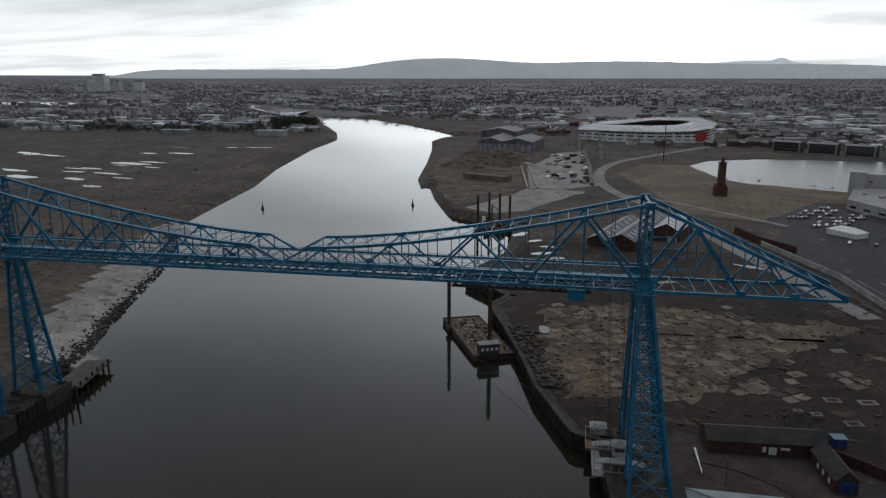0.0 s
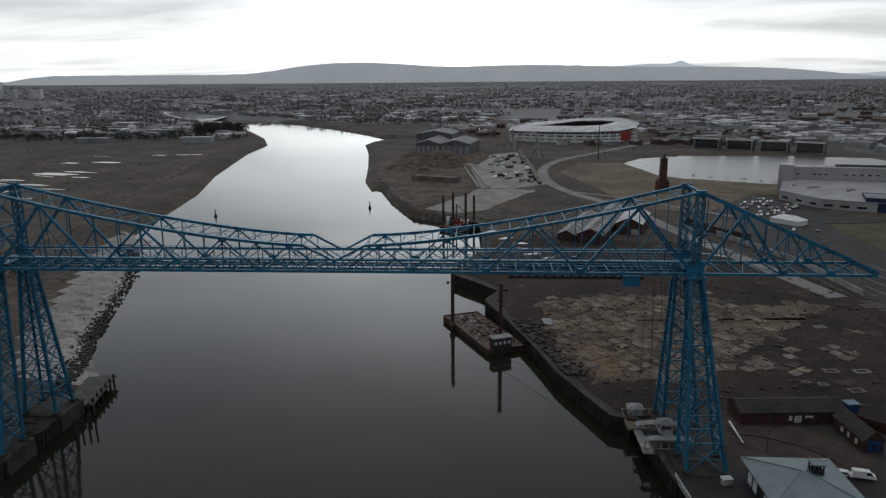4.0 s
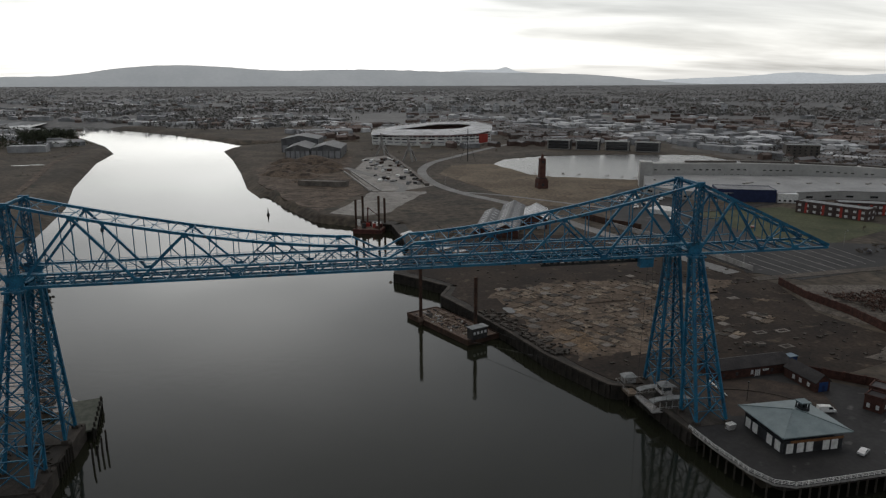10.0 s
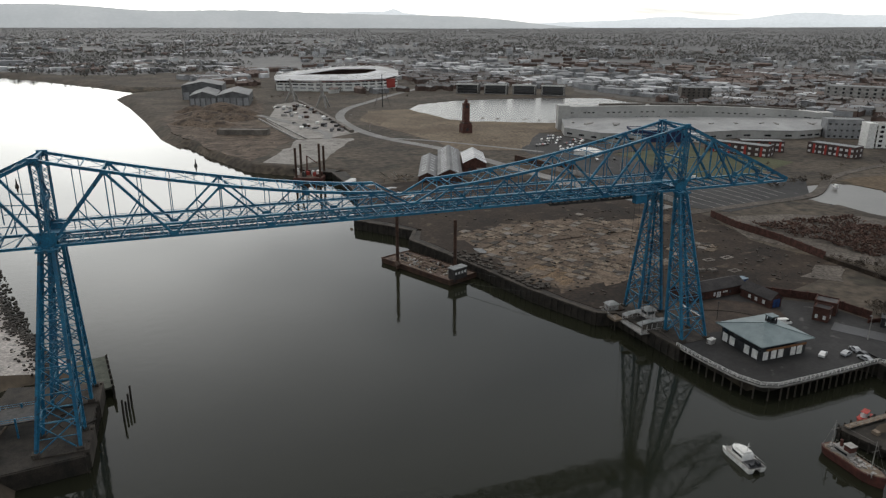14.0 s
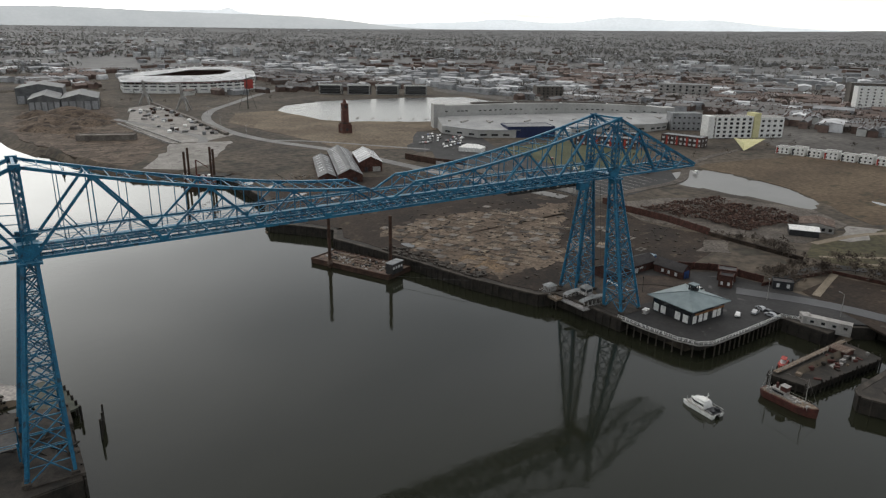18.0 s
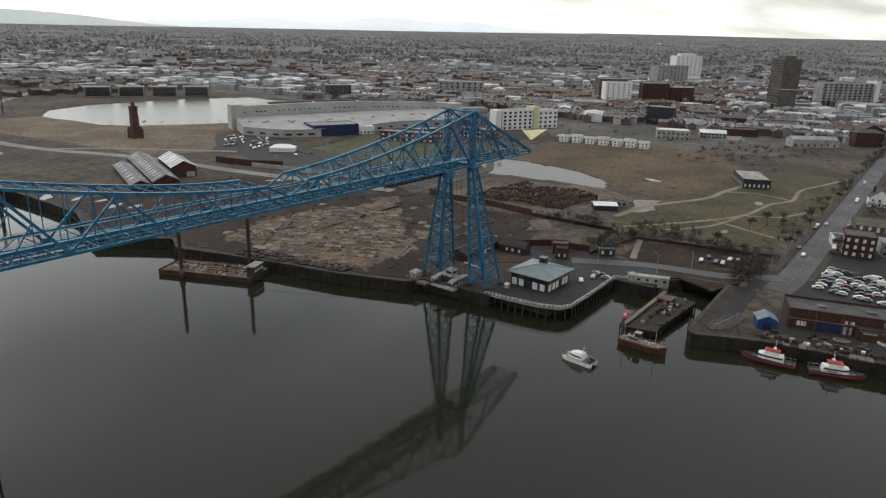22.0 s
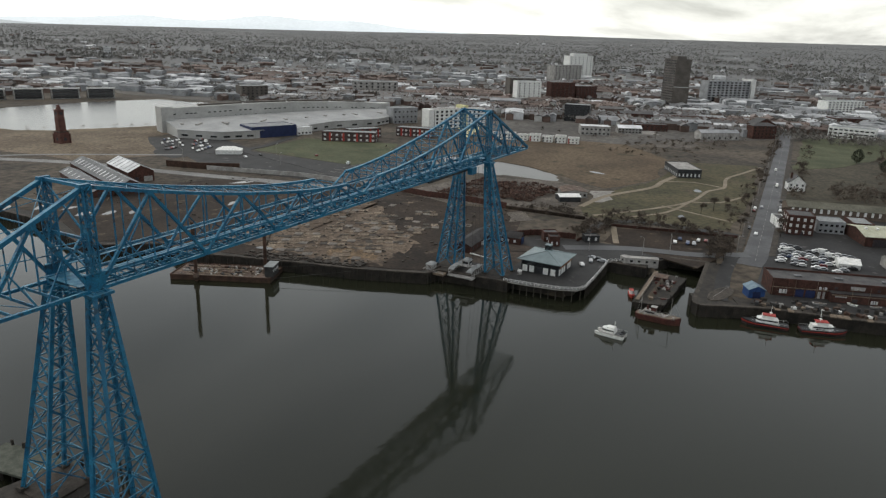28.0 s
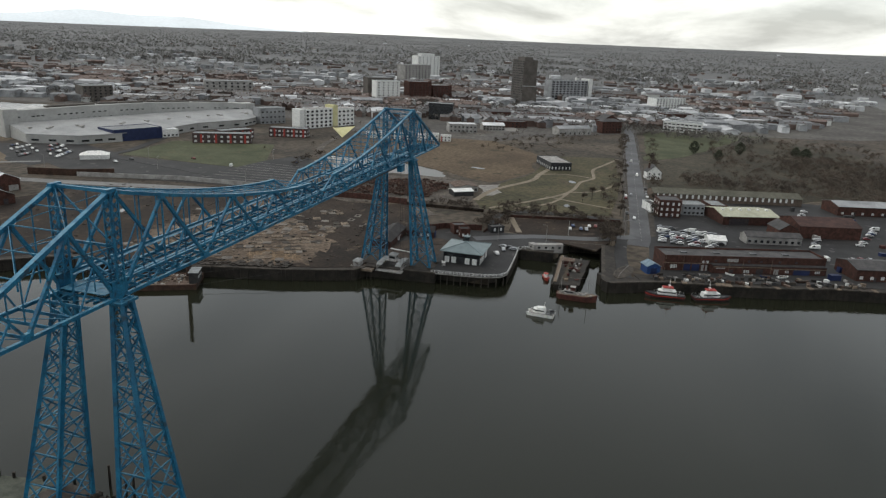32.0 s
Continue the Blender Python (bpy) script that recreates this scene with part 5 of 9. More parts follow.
for i in range(4):
    ang = radians(23)
    off = -2.7 + 1.8 * i
    part("cabin_window", Shape().obox(44.6 + off * math.cos(ang) + 1.82 * math.sin(ang), 72.6 + off * math.sin(ang) - 1.82 * math.cos(ang), 4.6, 1.0, 0.08, 1.1, 23), WHITEFRAME, cabn)
for i in range(110):
    k, m = random.uniform(0.06, 0.94), random.uniform(0.1, 0.9)
    px = BARGE[0][0] + (BARGE[1][0] - BARGE[0][0]) * k + (BARGE[3][0] - BARGE[0][0]) * m
    py = BARGE[0][1] + (BARGE[1][1] - BARGE[0][1]) * k + (BARGE[3][1] - BARGE[0][1]) * m
    if math.hypot(px - 44.6, py - 72.6) < 6:
        continue
    part("deck_gear", Shape().obox(px, py, 2.42, random.uniform(0.5, 3.2), random.uniform(0.3, 0.9), random.uniform(0.15, 0.9), random.choice((23, -66, random.uniform(0, 90)))), random.choice((RUST, RUSTDECK, PLANK, PALECONC, IRON)), pont)
for k in range(5):
    x0, y0 = 23 + 2.6 * k, 105 + 1.1 * k
    part("timber_baulk", Shape().beam((x0 + 1.5, y0 - 2.5, 2.62), (x0 + 12.4, y0 - 24.9, 2.62), 0.5, 0.4), PLANK, pont)
ropes = thing("mooring_line", "dark mooring lines from the barge to the quay", "rope")
part("line", Shape().beam((40, 69, 2.6), (62, 40, 5.4), 0.1).beam((54, 76, 2.6), (57, 60, 5.4), 0.1), IRON, ropes)

# red work barge upstream with four spuds
red = thing("work_barge", "red jack-up work barge with four dark legs at the quay", "barge")
part("hull", Shape().prism([(8, 292), (27, 285), (34, 304), (15, 312)], -1, 3.4), REDHULL, red)
part("deck", Shape().prism([(9, 293), (26.5, 286.5), (33, 303.5), (15.5, 310.5)], 3.4, 3.5), RUSTDECK, red)
for x, y, h in ((10.5, 293.5, 24), (26, 288, 27), (31.5, 302, 23), (16.5, 309, 24)):
    part("spud_leg", Shape().tube((x, y, -6), (x, y, h), 0.8, n=10), RUST, red)
for i in range(14):
    part("deck_gear", Shape().obox(random.uniform(13, 29), random.uniform(291, 306), 3.5, random.uniform(1, 4), random.uniform(1, 3), random.uniform(0.8, 4.2), random.uniform(0, 90)), random.choice((REDPAINT, REDHULL, WHITEPAINT, IRON)), red)
part("crane_mast", Shape().beam((19, 300, 3.5), (19.5, 300.5, 17), 0.7).beam((19.5, 300.5, 17), (26, 296, 12), 0.4), REDHULL, red)

# channel buoys
for bx, by in ((-168, 339), (-54, 375)):
    bu = thing("buoy", "dark channel buoy floating in the river", "buoy", "channel buoys")
    part("float", Shape().tube((bx, by, WATER - 0.5), (bx, by, WATER + 1.2), 1.3, 1.1, 12), IRON, bu)
    part("tower", Shape().tube((bx, by, WATER + 1.2), (bx, by, WATER + 4.6), 0.7, 0.25, 8), IRON, bu)
    part("topmark", Shape().tube((bx, by, WATER + 4.6), (bx, by, WATER + 5.6), 0.45, 0.1, 8), REDHULL, bu)

# ---- ground zones, laid a few centimetres proud of the sheet ----
layer = [0]


def zone(name, pts, mat, label, category="ground", lift=None):
    layer[0] += 1
    z = LAND + (lift if lift is not None else 0.05 + 0.004 * layer[0])
    s = Shape().prism(pts, LAND - 0.6, z)
    return structure(name, s, mat, label, category)


def ragged(pts, step=9.0, amp=1.6, seed=1):
    """The outline with uneven, worn edges."""
    r = random.Random(seed)
    out = []
    for (x0, y0), (x1, y1) in zip(pts, pts[1:] + pts[:1]):
        n = max(1, int(math.hypot(x1 - x0, y1 - y0) / step))
        for i in range(n):
            k = i / n
            out.append((x0 + (x1 - x0) * k + r.uniform(-amp, amp), y0 + (y1 - y0) * k + r.uniform(-amp, amp)))
    return out


def strip(name, pts, width, mat, label, category="path", lift=None):
    """A road or path of even width along a line."""
    layer[0] += 1
    z = LAND + (lift if lift is not None else 0.06 + 0.004 * layer[0])
    P = [Vector((x, y, 0)) for x, y in pts]
    sm = []
    for i in range(len(P) - 1):                # rounded bends
        p0, p1, p2, p3 = P[max(i - 1, 0)], P[i], P[i + 1], P[min(i + 2, len(P) - 1)]
        n = max(2, int((p2 - p1).length / 8))
        for j in range(n):
            t = j / n
            sm.append(0.5 * ((2 * p1) + (p2 - p0) * t + (2 * p0 - 5 * p1 + 4 * p2 - p3) * t * t + (3 * p1 - p0 - 3 * p2 + p3) * t ** 3))
    sm.append(P[-1])
    v, fc = [], []
    for i, p in enumerate(sm):
        d = (sm[min(i + 1, len(sm) - 1)] - sm[max(i - 1, 0)]).normalized()
        nrm = Vector((-d.y, d.x, 0)) * width / 2
        for q in (p + nrm, p - nrm):
            gz = float(ground_height(q.x, q.y)) - LAND if math.hypot(q.x, q.y) > 1690 else 0
            v += [(q.x, q.y, z + gz), (q.x, q.y, z + gz - 0.5)]
    for i in range(len(sm) - 1):
        k = 4 * i
        fc += [(k, k + 2, k + 6, k + 4), (k, k + 4, k + 5, k + 1), (k + 2, k + 3, k + 7, k + 6)]
    return structure(name, Shape().add(v, fc), mat, label, category)


zone("yard_earth", ragged([(84, 14), (78, 18), (67, 44), (59.5, 72), (51.5, 97), (43, 122), (50, 136), (40, 150), (28, 166), (31, 183), (42, 214), (42, 240), (100, 250), (160, 230), (200, 160), (206, 108), (194, 66), (206, 20), (160, 8), (140, 14)], 12, 1.0, 4), DIRT,
     "dark trodden earth of the derelict yard")
zone("yard_rubble", ragged([(62, 118), (104, 134), (150, 118), (178, 126), (186, 112), (150, 84), (112, 40), (74, 34), (64, 60)], 3.5, 4.0, 5), YARDTAN, "grey-brown rubble and broken concrete of the yard")
zone("yard_tan", ragged([(71, 60), (76, 66), (84, 68), (90, 64), (92, 57), (88, 50), (80, 41), (77, 42), (76, 50)], 2.5, 2.2, 6), YARDSAND, "tan sandy patch in the yard")
zone("quay_apron", [(87.5, -18), (104, 20), (140, 9), (158, -6), (164, -28), (168, -80), (146, -60), (139.5, -47), (139.5, -19)], ASPHALT, "dark asphalt of the quayside apron", "pavement")
zone("brick_court", [(102, -14), (136, -16), (141, -2), (128, 8), (104, 17), (100, 4)], M("worn brick paving", (0.030, 0.023, 0.018), (0.060, 0.044, 0.034), 0.2, 0.9, fine=0.4), "worn brick paved court by the tower", "pavement")
zone("car_park", [(150, -86), (168, -38), (198, -36), (216, -90), (190, -98)], DIRT, "dark rough car park beside the dock road", "pavement")
zone("park_grass", ragged([(214, -12), (236, -2), (300, -8), (350, -26), (446, -22), (470, -84), (345, -93), (230, -91), (217, -40)], 14, 1.5, 7), GRASS, "dull winter grass of the park", "lawn")
zone("rough_field", ragged([(300, -4), (318, 36), (345, 70), (356, 112), (350, 150), (372, 158), (500, 142), (520, 40), (448, -18), (352, -22)], 14, 3, 8), FIELDTAN, "tan rough grass of the empty plot", "field")
zone("scrap_ground", [(208, 106), (196, 70), (210, 30), (232, -2), (286, 6), (302, 34), (286, 80), (250, 98)], GRAVEL, "rubble ground of the scrap yard")
zone("playing_field", [(268, 292), (350, 302), (376, 216), (300, 182), (262, 186)], FIELD, "green playing field", "lawn")
zone("parking_south", [(188, 262), (214, 312), (262, 296), (262, 186), (300, 182), (336, 168), (296, 126), (222, 112), (206, 130)], ASPHALT, "dark asphalt lorry park with faded bay lines", "pavement")
zone("parking_college", [(200, 312), (222, 410), (262, 412), (294, 350), (272, 300)], ASPHALT, "asphalt car park before the college", "pavement")
zone("basin_grass", ragged([(150, 400), (118, 560), (150, 640), (200, 645), (214, 540), (236, 512), (316, 470), (300, 420), (262, 414), (200, 330), (150, 352)], 16, 2, 9), TAN, "tan grass between the clock tower and the basin", "field")
zone("works_yard", [(24, 590), (45, 695), (52, 745), (88, 776), (92, 603), (97, 474), (64, 448), (36, 450)], YARDPALE, "pale concrete of the storage yard", "pavement")
zone("slab_yard", ragged([(-7, 346), (21, 408), (33, 446), (86, 440), (39, 343), (18, 329)], 10, 2, 10), YARDPALE, "pale concrete hardstanding by the river", "pavement")
zone("works_earth", ragged([(-14, 350), (-40, 420), (-68, 520), (-84, 640), (-60, 760), (40, 770), (20, 600), (30, 446)], 14, 3, 11), SPOIL, "dark earth of the riverside works")
zone("depot_ground", [(116, -112), (118, -118), (123.6, -147), (129.5, -170), (137, -189), (141.5, -210), (154, -300), (174, -430), (330, -430), (330, -216), (300, -113), (186, -112)], ASPHALT, "dark asphalt yards of the depots", "pavement")
zone("meadow", ragged([(470, -112), (520, -152), (735, -236), (760, -290), (720, -112)], 18, 3, 12), FIELD, "green meadow by the main road", "lawn")
zone("scrub_patch", ragged([(330, -114), (468, -114), (520, -156), (735, -240), (640, -330), (420, -330), (330, -212)], 18, 4, 13), M("brown scrub", (0.032, 0.028, 0.019), (0.062, 0.053, 0.036), 0.03, 0.95, fine=0.5), "brown scrub land with bushes", "field")
zone("town_ground", ragged([(480, 150), (520, 40), (700, -105), (760, -290), (900, -600), (1650, -600), (1650, 500), (1350, 1000), (700, 1400), (520, 760), (540, 560), (640, 400)], 40, 6, 14),
     M("town ground", (0.058, 0.053, 0.048), (0.108, 0.100, 0.091), 0.012, 0.95, fine=0.4), "grey-brown streets and plots of the town", "ground", 0.03)

for k, pts in enumerate(([(520, 10), (560, 26), (590, 4), (566, -22), (532, -16)], [(600, 60), (650, 74), (664, 44), (620, 30)], [(560, 66), (590, 92), (610, 76), (584, 54)], [(640, -18), (684, -8), (690, -44), (650, -50)], [(176, 18), (196, 30), (204, 22), (186, 8)], [(252, -4), (286, 4), (292, -8), (262, -16)])):
    zone("cleared_plot", ragged(pts, 6, 2.5, 40 + k), YARDPALE if k % 2 else GRAVEL, "cleared plot of pale crushed rubble", "ground")

# concrete slabs that can be told apart in the yard
slabs = new("yard_slabs")
tagged(slabs, "broken pale concrete floor slabs of demolished sheds", "pavement", kind="structure")
r = random.Random(12)
slab_meshes = []
for k in range(6):
    w, h = r.uniform(3.2, 5.2), r.uniform(2.6, 4.2)
    me = bpy.data.meshes.new("slab")
    pts = [(a * w / 2 + r.uniform(-0.4, 0.4), b * h / 2 + r.uniform(-0.4, 0.4)) for a, b in ((-1, -1), (0.2, -1), (1, -1), (1, 1), (-0.3, 1), (-1, 1))]
    s = Shape().prism(pts, -0.3, 0.12)
    me.from_pydata(s.v, [], s.f)
    me.materials.append((SLABTAN, CONCRETE, SLABTAN, COPING, YARDTAN, SLABTAN)[k])
    slab_meshes.append(me)
placed = 0
for i in range(2000):
    if placed >= 290:
        break
    x, y = r.uniform(60, 196), r.uniform(24, 138)
    u, v = (x - 60) * 0.86 + (y - 20) * 0.5, -(x - 60) * 0.5 + (y - 20) * 0.86
    gx_, gy_ = round(u / 5.6) * 5.6, round(v / 4.6) * 4.6
    x, y = 60 + gx_ * 0.86 - gy_ * 0.5, 20 + gx_ * 0.5 + gy_ * 0.86
    dens = 0.9 if (66 < x < 150 and 46 < y < 126) else 0.16
    if noise.noise(Vector((x / 22, y / 22, 3))) + dens < 0.55 or y < 20 or x < 62 + max(0, 46 - y) * 0.4:
        continue
    if x > 186 - abs(y - 80) * 0.4 or (x > 90 and y < 28):
        continue
    o = new("slab", r.choice(slab_meshes))
    o.parent = slabs
    o.matrix_basis = pose(x + r.uniform(-0.7, 0.7), y + r.uniform(-0.7, 0.7), LAND + 0.06 + r.uniform(0.0, 0.1), 0, 0, 30 + r.choice((0, 90)) + r.uniform(-5, 5))
    placed += 1

# square foundations left standing singly on the dark earth
for k, (x, y, w, d, rim) in enumerate(((154.5, 48.3, 5.0, 3.2, 1), (164.5, 48.5, 5.6, 3.2, 1), (155.2, 33.3, 5.0, 3.4, 1), (146.0, 35.8, 3.0, 2.2, 2), (141.3, 37.2, 2.6, 1.8, 2), (170.5, 91.3, 5.0, 3.6, 0), (119.0, 50.2, 3.6, 2.4, 1), (131.6, 82.0, 7.0, 5.0, 1), (123.0, 71.0, 6.4, 4.6, 0),
                                       (113.0, 75.7, 4.6, 3.4, 0), (106.5, 45.6, 3.4, 1.8, 0), (132.8, 54.1, 8.5, 4.4, 0), (129.0, 50.0, 4.4, 2.6, 1), (137.5, 50.6, 3.6, 2.0, 0))):
    base = thing("foundation", "broken square concrete foundation on the dark yard", "foundation", "foundations in the yard")
    part("pad", Shape().obox(x, y, LAND - 0.3, w, d, 0.52 + (0.9 if rim == 2 else 0), 4 + 3 * (k % 3)), CONCRETE, base)
    if rim:
        part("pit", Shape().obox(x, y, LAND - 0.3, w * 0.6, d * 0.5, 0.54 + (0.9 if rim == 2 else 0), 4 + 3 * (k % 3)), DIRT, base, "dark earth filling")


def puddle(x, y, w, h, turn, z=LAND + 0.16, sea=None):
    pts = []
    n = 14
    q = random.Random(int(x * 7 + y * 13))
    for i in range(n):
        a = 2 * math.pi * i / n
        k = q.uniform(0.65, 1.1)
        px, py = w / 2 * k * math.cos(a), h / 2 * k * math.sin(a)
        c, s_ = math.cos(radians(turn)), math.sin(radians(turn))
        pts.append((x + c * px - s_ * py, y + s_ * px + c * py))
    ob = part("puddle", Shape().prism(pts, z - 0.5, z), PUDDLE)
    return tagged(ob, "shallow rain puddle reflecting the pale sky", "puddle", "puddles on the waste ground")


for x, y, w, h, a in ((42, 262, 16, 7, 60), (52, 246, 12, 5, 40), (58, 216, 16, 6, 20), (66, 206, 12, 5, 10), (74, 198, 9, 4, 30), (60, 232, 10, 5, 0), (64.5, 94.5, 6, 9.5, 20), (170, 205, 26, 6, 150), (120, 170, 12, 4, 20), (246, -62, 9, 4, 0), (330, -58, 12, 6, 20), (352, 20, 16, 6, 70)):
    puddle(x, y, w, h, a)
rr = random.Random(31)
NORTH_PUDDLES = [(-468, 648, 30, 12, -15), (-427, 656, 46, 14, -12), (-426, 546, 64, 18, -14), (-470, 432, 54, 16, -18), (-405, 428, 40, 12, -16), (-399, 468, 44, 9, -14), (-621, 621, 60, 12, -20),
                 (-573, 603, 50, 10, -18), (-367, 742, 26, 9, -8), (-399, 737, 24, 8, -8), (-514, 473, 50, 13, -18), (-358, 389, 26, 10, -12), (-350, 746, 20, 8, -8), (-440, 500, 36, 8, -15), (-380, 520, 26, 7, -14), (-360, 440, 30, 7, -14)]
for i in range(30):                            # wet flats of the north bank
    x, y = rr.uniform(-760, -300), rr.uniform(420, 980)
    if outline_distance(np.array([x]), np.array([y]), RIVER_EDGE)[0] < 70 or noise.noise(Vector((x / 130, y / 130, 8))) < -0.05:
        continue
    puddle(x, y, rr.uniform(10, 60), rr.uniform(3, 9), rr.uniform(-25, 5), LAND + 0.1)

for x, y, w, h, a in NORTH_PUDDLES:
    puddle(x, y, w, h, a, LAND + 0.12)

# ---- roads and paths ----
main_road = strip("main_road", [(168, -106), (204, -107.5), (348, -103.5), (500, -99), (664, -94), (740, -92)], 11.5, ROADWAY, "long straight grey main road into the town", "road")
for s in (-1, 1):
    strip("pavement", [(190, -107 + s * 7.6), (348, -103.5 + s * 7.6), (664, -94 + s * 7.6)], 3.0, COPING, "grey kerbed footway along the main road", "pavement", 0.28)
marks = new("road_marking")
tagged(marks, "white dashed centre line of the main road", "road marking", kind="structure")
for i in range(60):
    x = 180 + 8 * i
    yc = -107.5 + (x - 204) * 0.0285
    part("dash", Shape().obox(x, yc, LAND + 0.1, 4.0, 0.18, 0.09 + 0.004 * layer[0], 1.6), PALECONC, marks)
strip("dock_road", [(146, -24), (163, -52), (172, -84), (186, -104)], 7.5, WETROAD, "worn grey dock road past the quay", "road")
strip("dock_road_east", [(166, -30), (196, -26), (218, -40), (221, -96)], 6.5, ASPHALT, "dark lane along the park edge", "road")
strip("pier_road", [(178, -98), (150, -98), (124, -100), (112, -101)], 6, ASPHALT, "dark lane onto the dock pier", "road")
for pts, w in (([(218, -17), (252, -40), (290, -59), (334, -64), (352, -72), (391, -69), (420, -76), (463, -87)], 2.6), ([(222, -32), (252, -52), (290, -59)], 2.2), ([(290, -59), (300, -76), (330, -88)], 2.2),
               ([(236, -4), (275, -9), (320, -28), (347, -30), (390, -34), (441, -26)], 4.0), ([(168, -44), (190, -37), (203, -33)], 3.0), ([(352, -72), (360, -50), (350, -32)], 2.2), ([(250, -90), (262, -60), (268, -46)], 2.0)):
    strip("park_path", pts, w, PATHWAY, "sandy winding park path", "path")
strip("distributor_road", [(196, 130), (166, 250), (150, 330), (139, 366), (112, 430), (100, 500), (104, 590), (130, 670), (177, 743), (250, 850), (355, 981), (470, 1120)], 10, PALEROAD, "pale curving distributor road", "road")
strip("yard_lane", [(112, 430), (150, 400), (190, 350), (215, 318)], 5, PALEROAD, "grey lane past the clock tower", "road")
strip("lorry_lane", [(206, 128), (236, 210), (258, 290), (292, 300), (360, 320)], 7, ASPHALT, "dark lane beside the lorry park", "road")
strip("works_lane", [(20, 640), (46, 560), (66, 480), (60, 440)], 8, PALEROAD, "pale lane through the storage yard", "road")
strip("field_lane", [(200, 118), (250, 122), (300, 128), (350, 160), (400, 178), (470, 190)], 6, GRAVEL, "rough gravel lane", "road")
strip("bank_track", [(-168, 70), (-196, 147), (-236, 225), (-243, 298), (-250, 356), (-276, 456), (-297, 569), (-338, 760), (-350, 890)], 7, SPOIL, "brown earth track along the north bank", "path")
strip("bank_loop", [(-118, -4), (-150, 40), (-196, 96), (-260, 120), (-340, 110)], 4, PATHWAY, "pale footpath on the north bank", "path")
bays = new("bay_lines")
tagged(bays, "faded white parking bay lines of the lorry park", "road marking", kind="structure")
for i in range(9):
    a, b = Vector((222 + 8 * i, 118 + 2.2 * i, 0)), Vector((212 + 9.5 * i, 190 - 1.0 * i, 0))
    part("bay_line", Shape().beam((a.x, a.y, LAND + 0.14), (b.x, b.y, LAND + 0.14), 0.3, 0.1), PALECONC, bays)

# ---- vehicles ----
def car(paint=None, van=False):
    c = thing("van" if van else "car", "white panel van parked on the asphalt" if van else "parked car with dark windows", "van" if van else "car", "parked vehicles")
    paint = paint or CARPAINT
    if van:
        prof = [(-2.6, 0.4), (2.6, 0.4), (2.6, 1.0), (1.9, 1.25), (1.3, 2.1), (-2.55, 2.2), (-2.6, 0.6)]
        glass_prof, gw = [(1.28, 1.3), (1.85, 1.3), (1.32, 2.0), (0.4, 2.0), (0.4, 1.3)], 0.92
    else:
        prof = [(-2.1, 0.3), (2.1, 0.3), (2.15, 0.75), (1.2, 0.92), (0.5, 1.42), (-1.1, 1.45), (-1.75, 1.0), (-2.15, 0.92)]
        glass_prof, gw = [(-1.55, 0.98), (1.08, 0.98), (0.48, 1.36), (-1.05, 1.38)], 0.87
    w = 0.9 if not van else 0.95
    n = len(prof)
    s = Shape().add([(x, -w * (0.86 if z > 1.1 else 1), z) for x, z in prof] + [(x, w * (0.86 if z > 1.1 else 1), z) for x, z in prof],
                    [tuple(range(n)), tuple(range(2 * n - 1, n - 1, -1))] + [((i + 1) % n, i, n + i, n + (i + 1) % n) for i in range(n)])
    part("body", s, paint, c)
    n = len(glass_prof)
    g = Shape().add([(x, -gw - 0.02, z) for x, z in glass_prof] + [(x, gw + 0.02, z) for x, z in glass_prof],
                    [tuple(range(n)), tuple(range(2 * n - 1, n - 1, -1))] + [((i + 1) % n, i, n + i, n + (i + 1) % n) for i in range(n)])
    part("glazing", g, GLASS, c)
    for x in (-1.35, 1.35):
        for y in (-0.8, 0.8):
            part("wheel", Shape().tube((x, y - 0.12, 0.32), (x, y + 0.12, 0.32), 0.32, n=10), TYRE, c)
    return c


car0, van0 = car(), car(WHITEPAINT, True)
car0.matrix_basis, van0.matrix_basis = pose(124, -40, LAND + 0.12, 0, 0, 30), pose(131.2, -17.0, LAND + 0.12, 0, 0, -12)
rc = random.Random(5)


def park_row(x0, y0, x1, y1, n, turn, fill=1.0, van=0.06):
    for i in range(n):
        if rc.random() > fill:
            continue
        k = (i + 0.5) / n
        copy_thing(van0 if rc.random() < van else car0, pose(x0 + (x1 - x0) * k + rc.uniform(-0.3, 0.3), y0 + (y1 - y0) * k + rc.uniform(-0.3, 0.3), LAND + 0.16 + 0.004 * layer[0], 0, 0, turn + rc.uniform(-7, 7) + rc.choice((0, 180))))


for x, y, a in ((131.5, -42, 15), (136, -44, 80), (134, -46.5, 95), (126.6, -16.0, 160), (136.5, -41.0, 70)):
    copy_thing(car0, pose(x, y, LAND + 0.13, 0, 0, a))
for k in range(7):                             # crowded car dealer's lot
    park_row(182 + 5.2 * k, -117.5, 178 + 5.0 * k, -150, 11, 100, 0.8, 0.1)
park_row(192, -66, 198, -84, 6, 10, 0.7)
park_row(184, -62, 189, -80, 6, 190, 0.4)
for k in range(4):
    park_row(226 + 12 * k, 318 + 14 * k, 258 + 9 * k, 330 + 12 * k, 12, 60, 0.62)
    park_row(222 + 8 * k, 346 + 13 * k, 250 + 8 * k, 352 + 13 * k, 9, 60, 0.6)
park_row(205, 286, 240, 270, 5, 60, 0.5, 0.4)
park_row(200, -197, 262, -214, 16, 100, 0.75)
park_row(180, -196, 200, -250, 12, 190, 0.7)
park_row(214, -222, 268, -246, 16, 100, 0.8)
park_row(218, -252, 262, -272, 14, 100, 0.8)
park_row(236, -99.5, 330, -96.5, 12, 2, 0.4)
park_row(240, -113.5, 330, -110.5, 12, 2, 0.5)
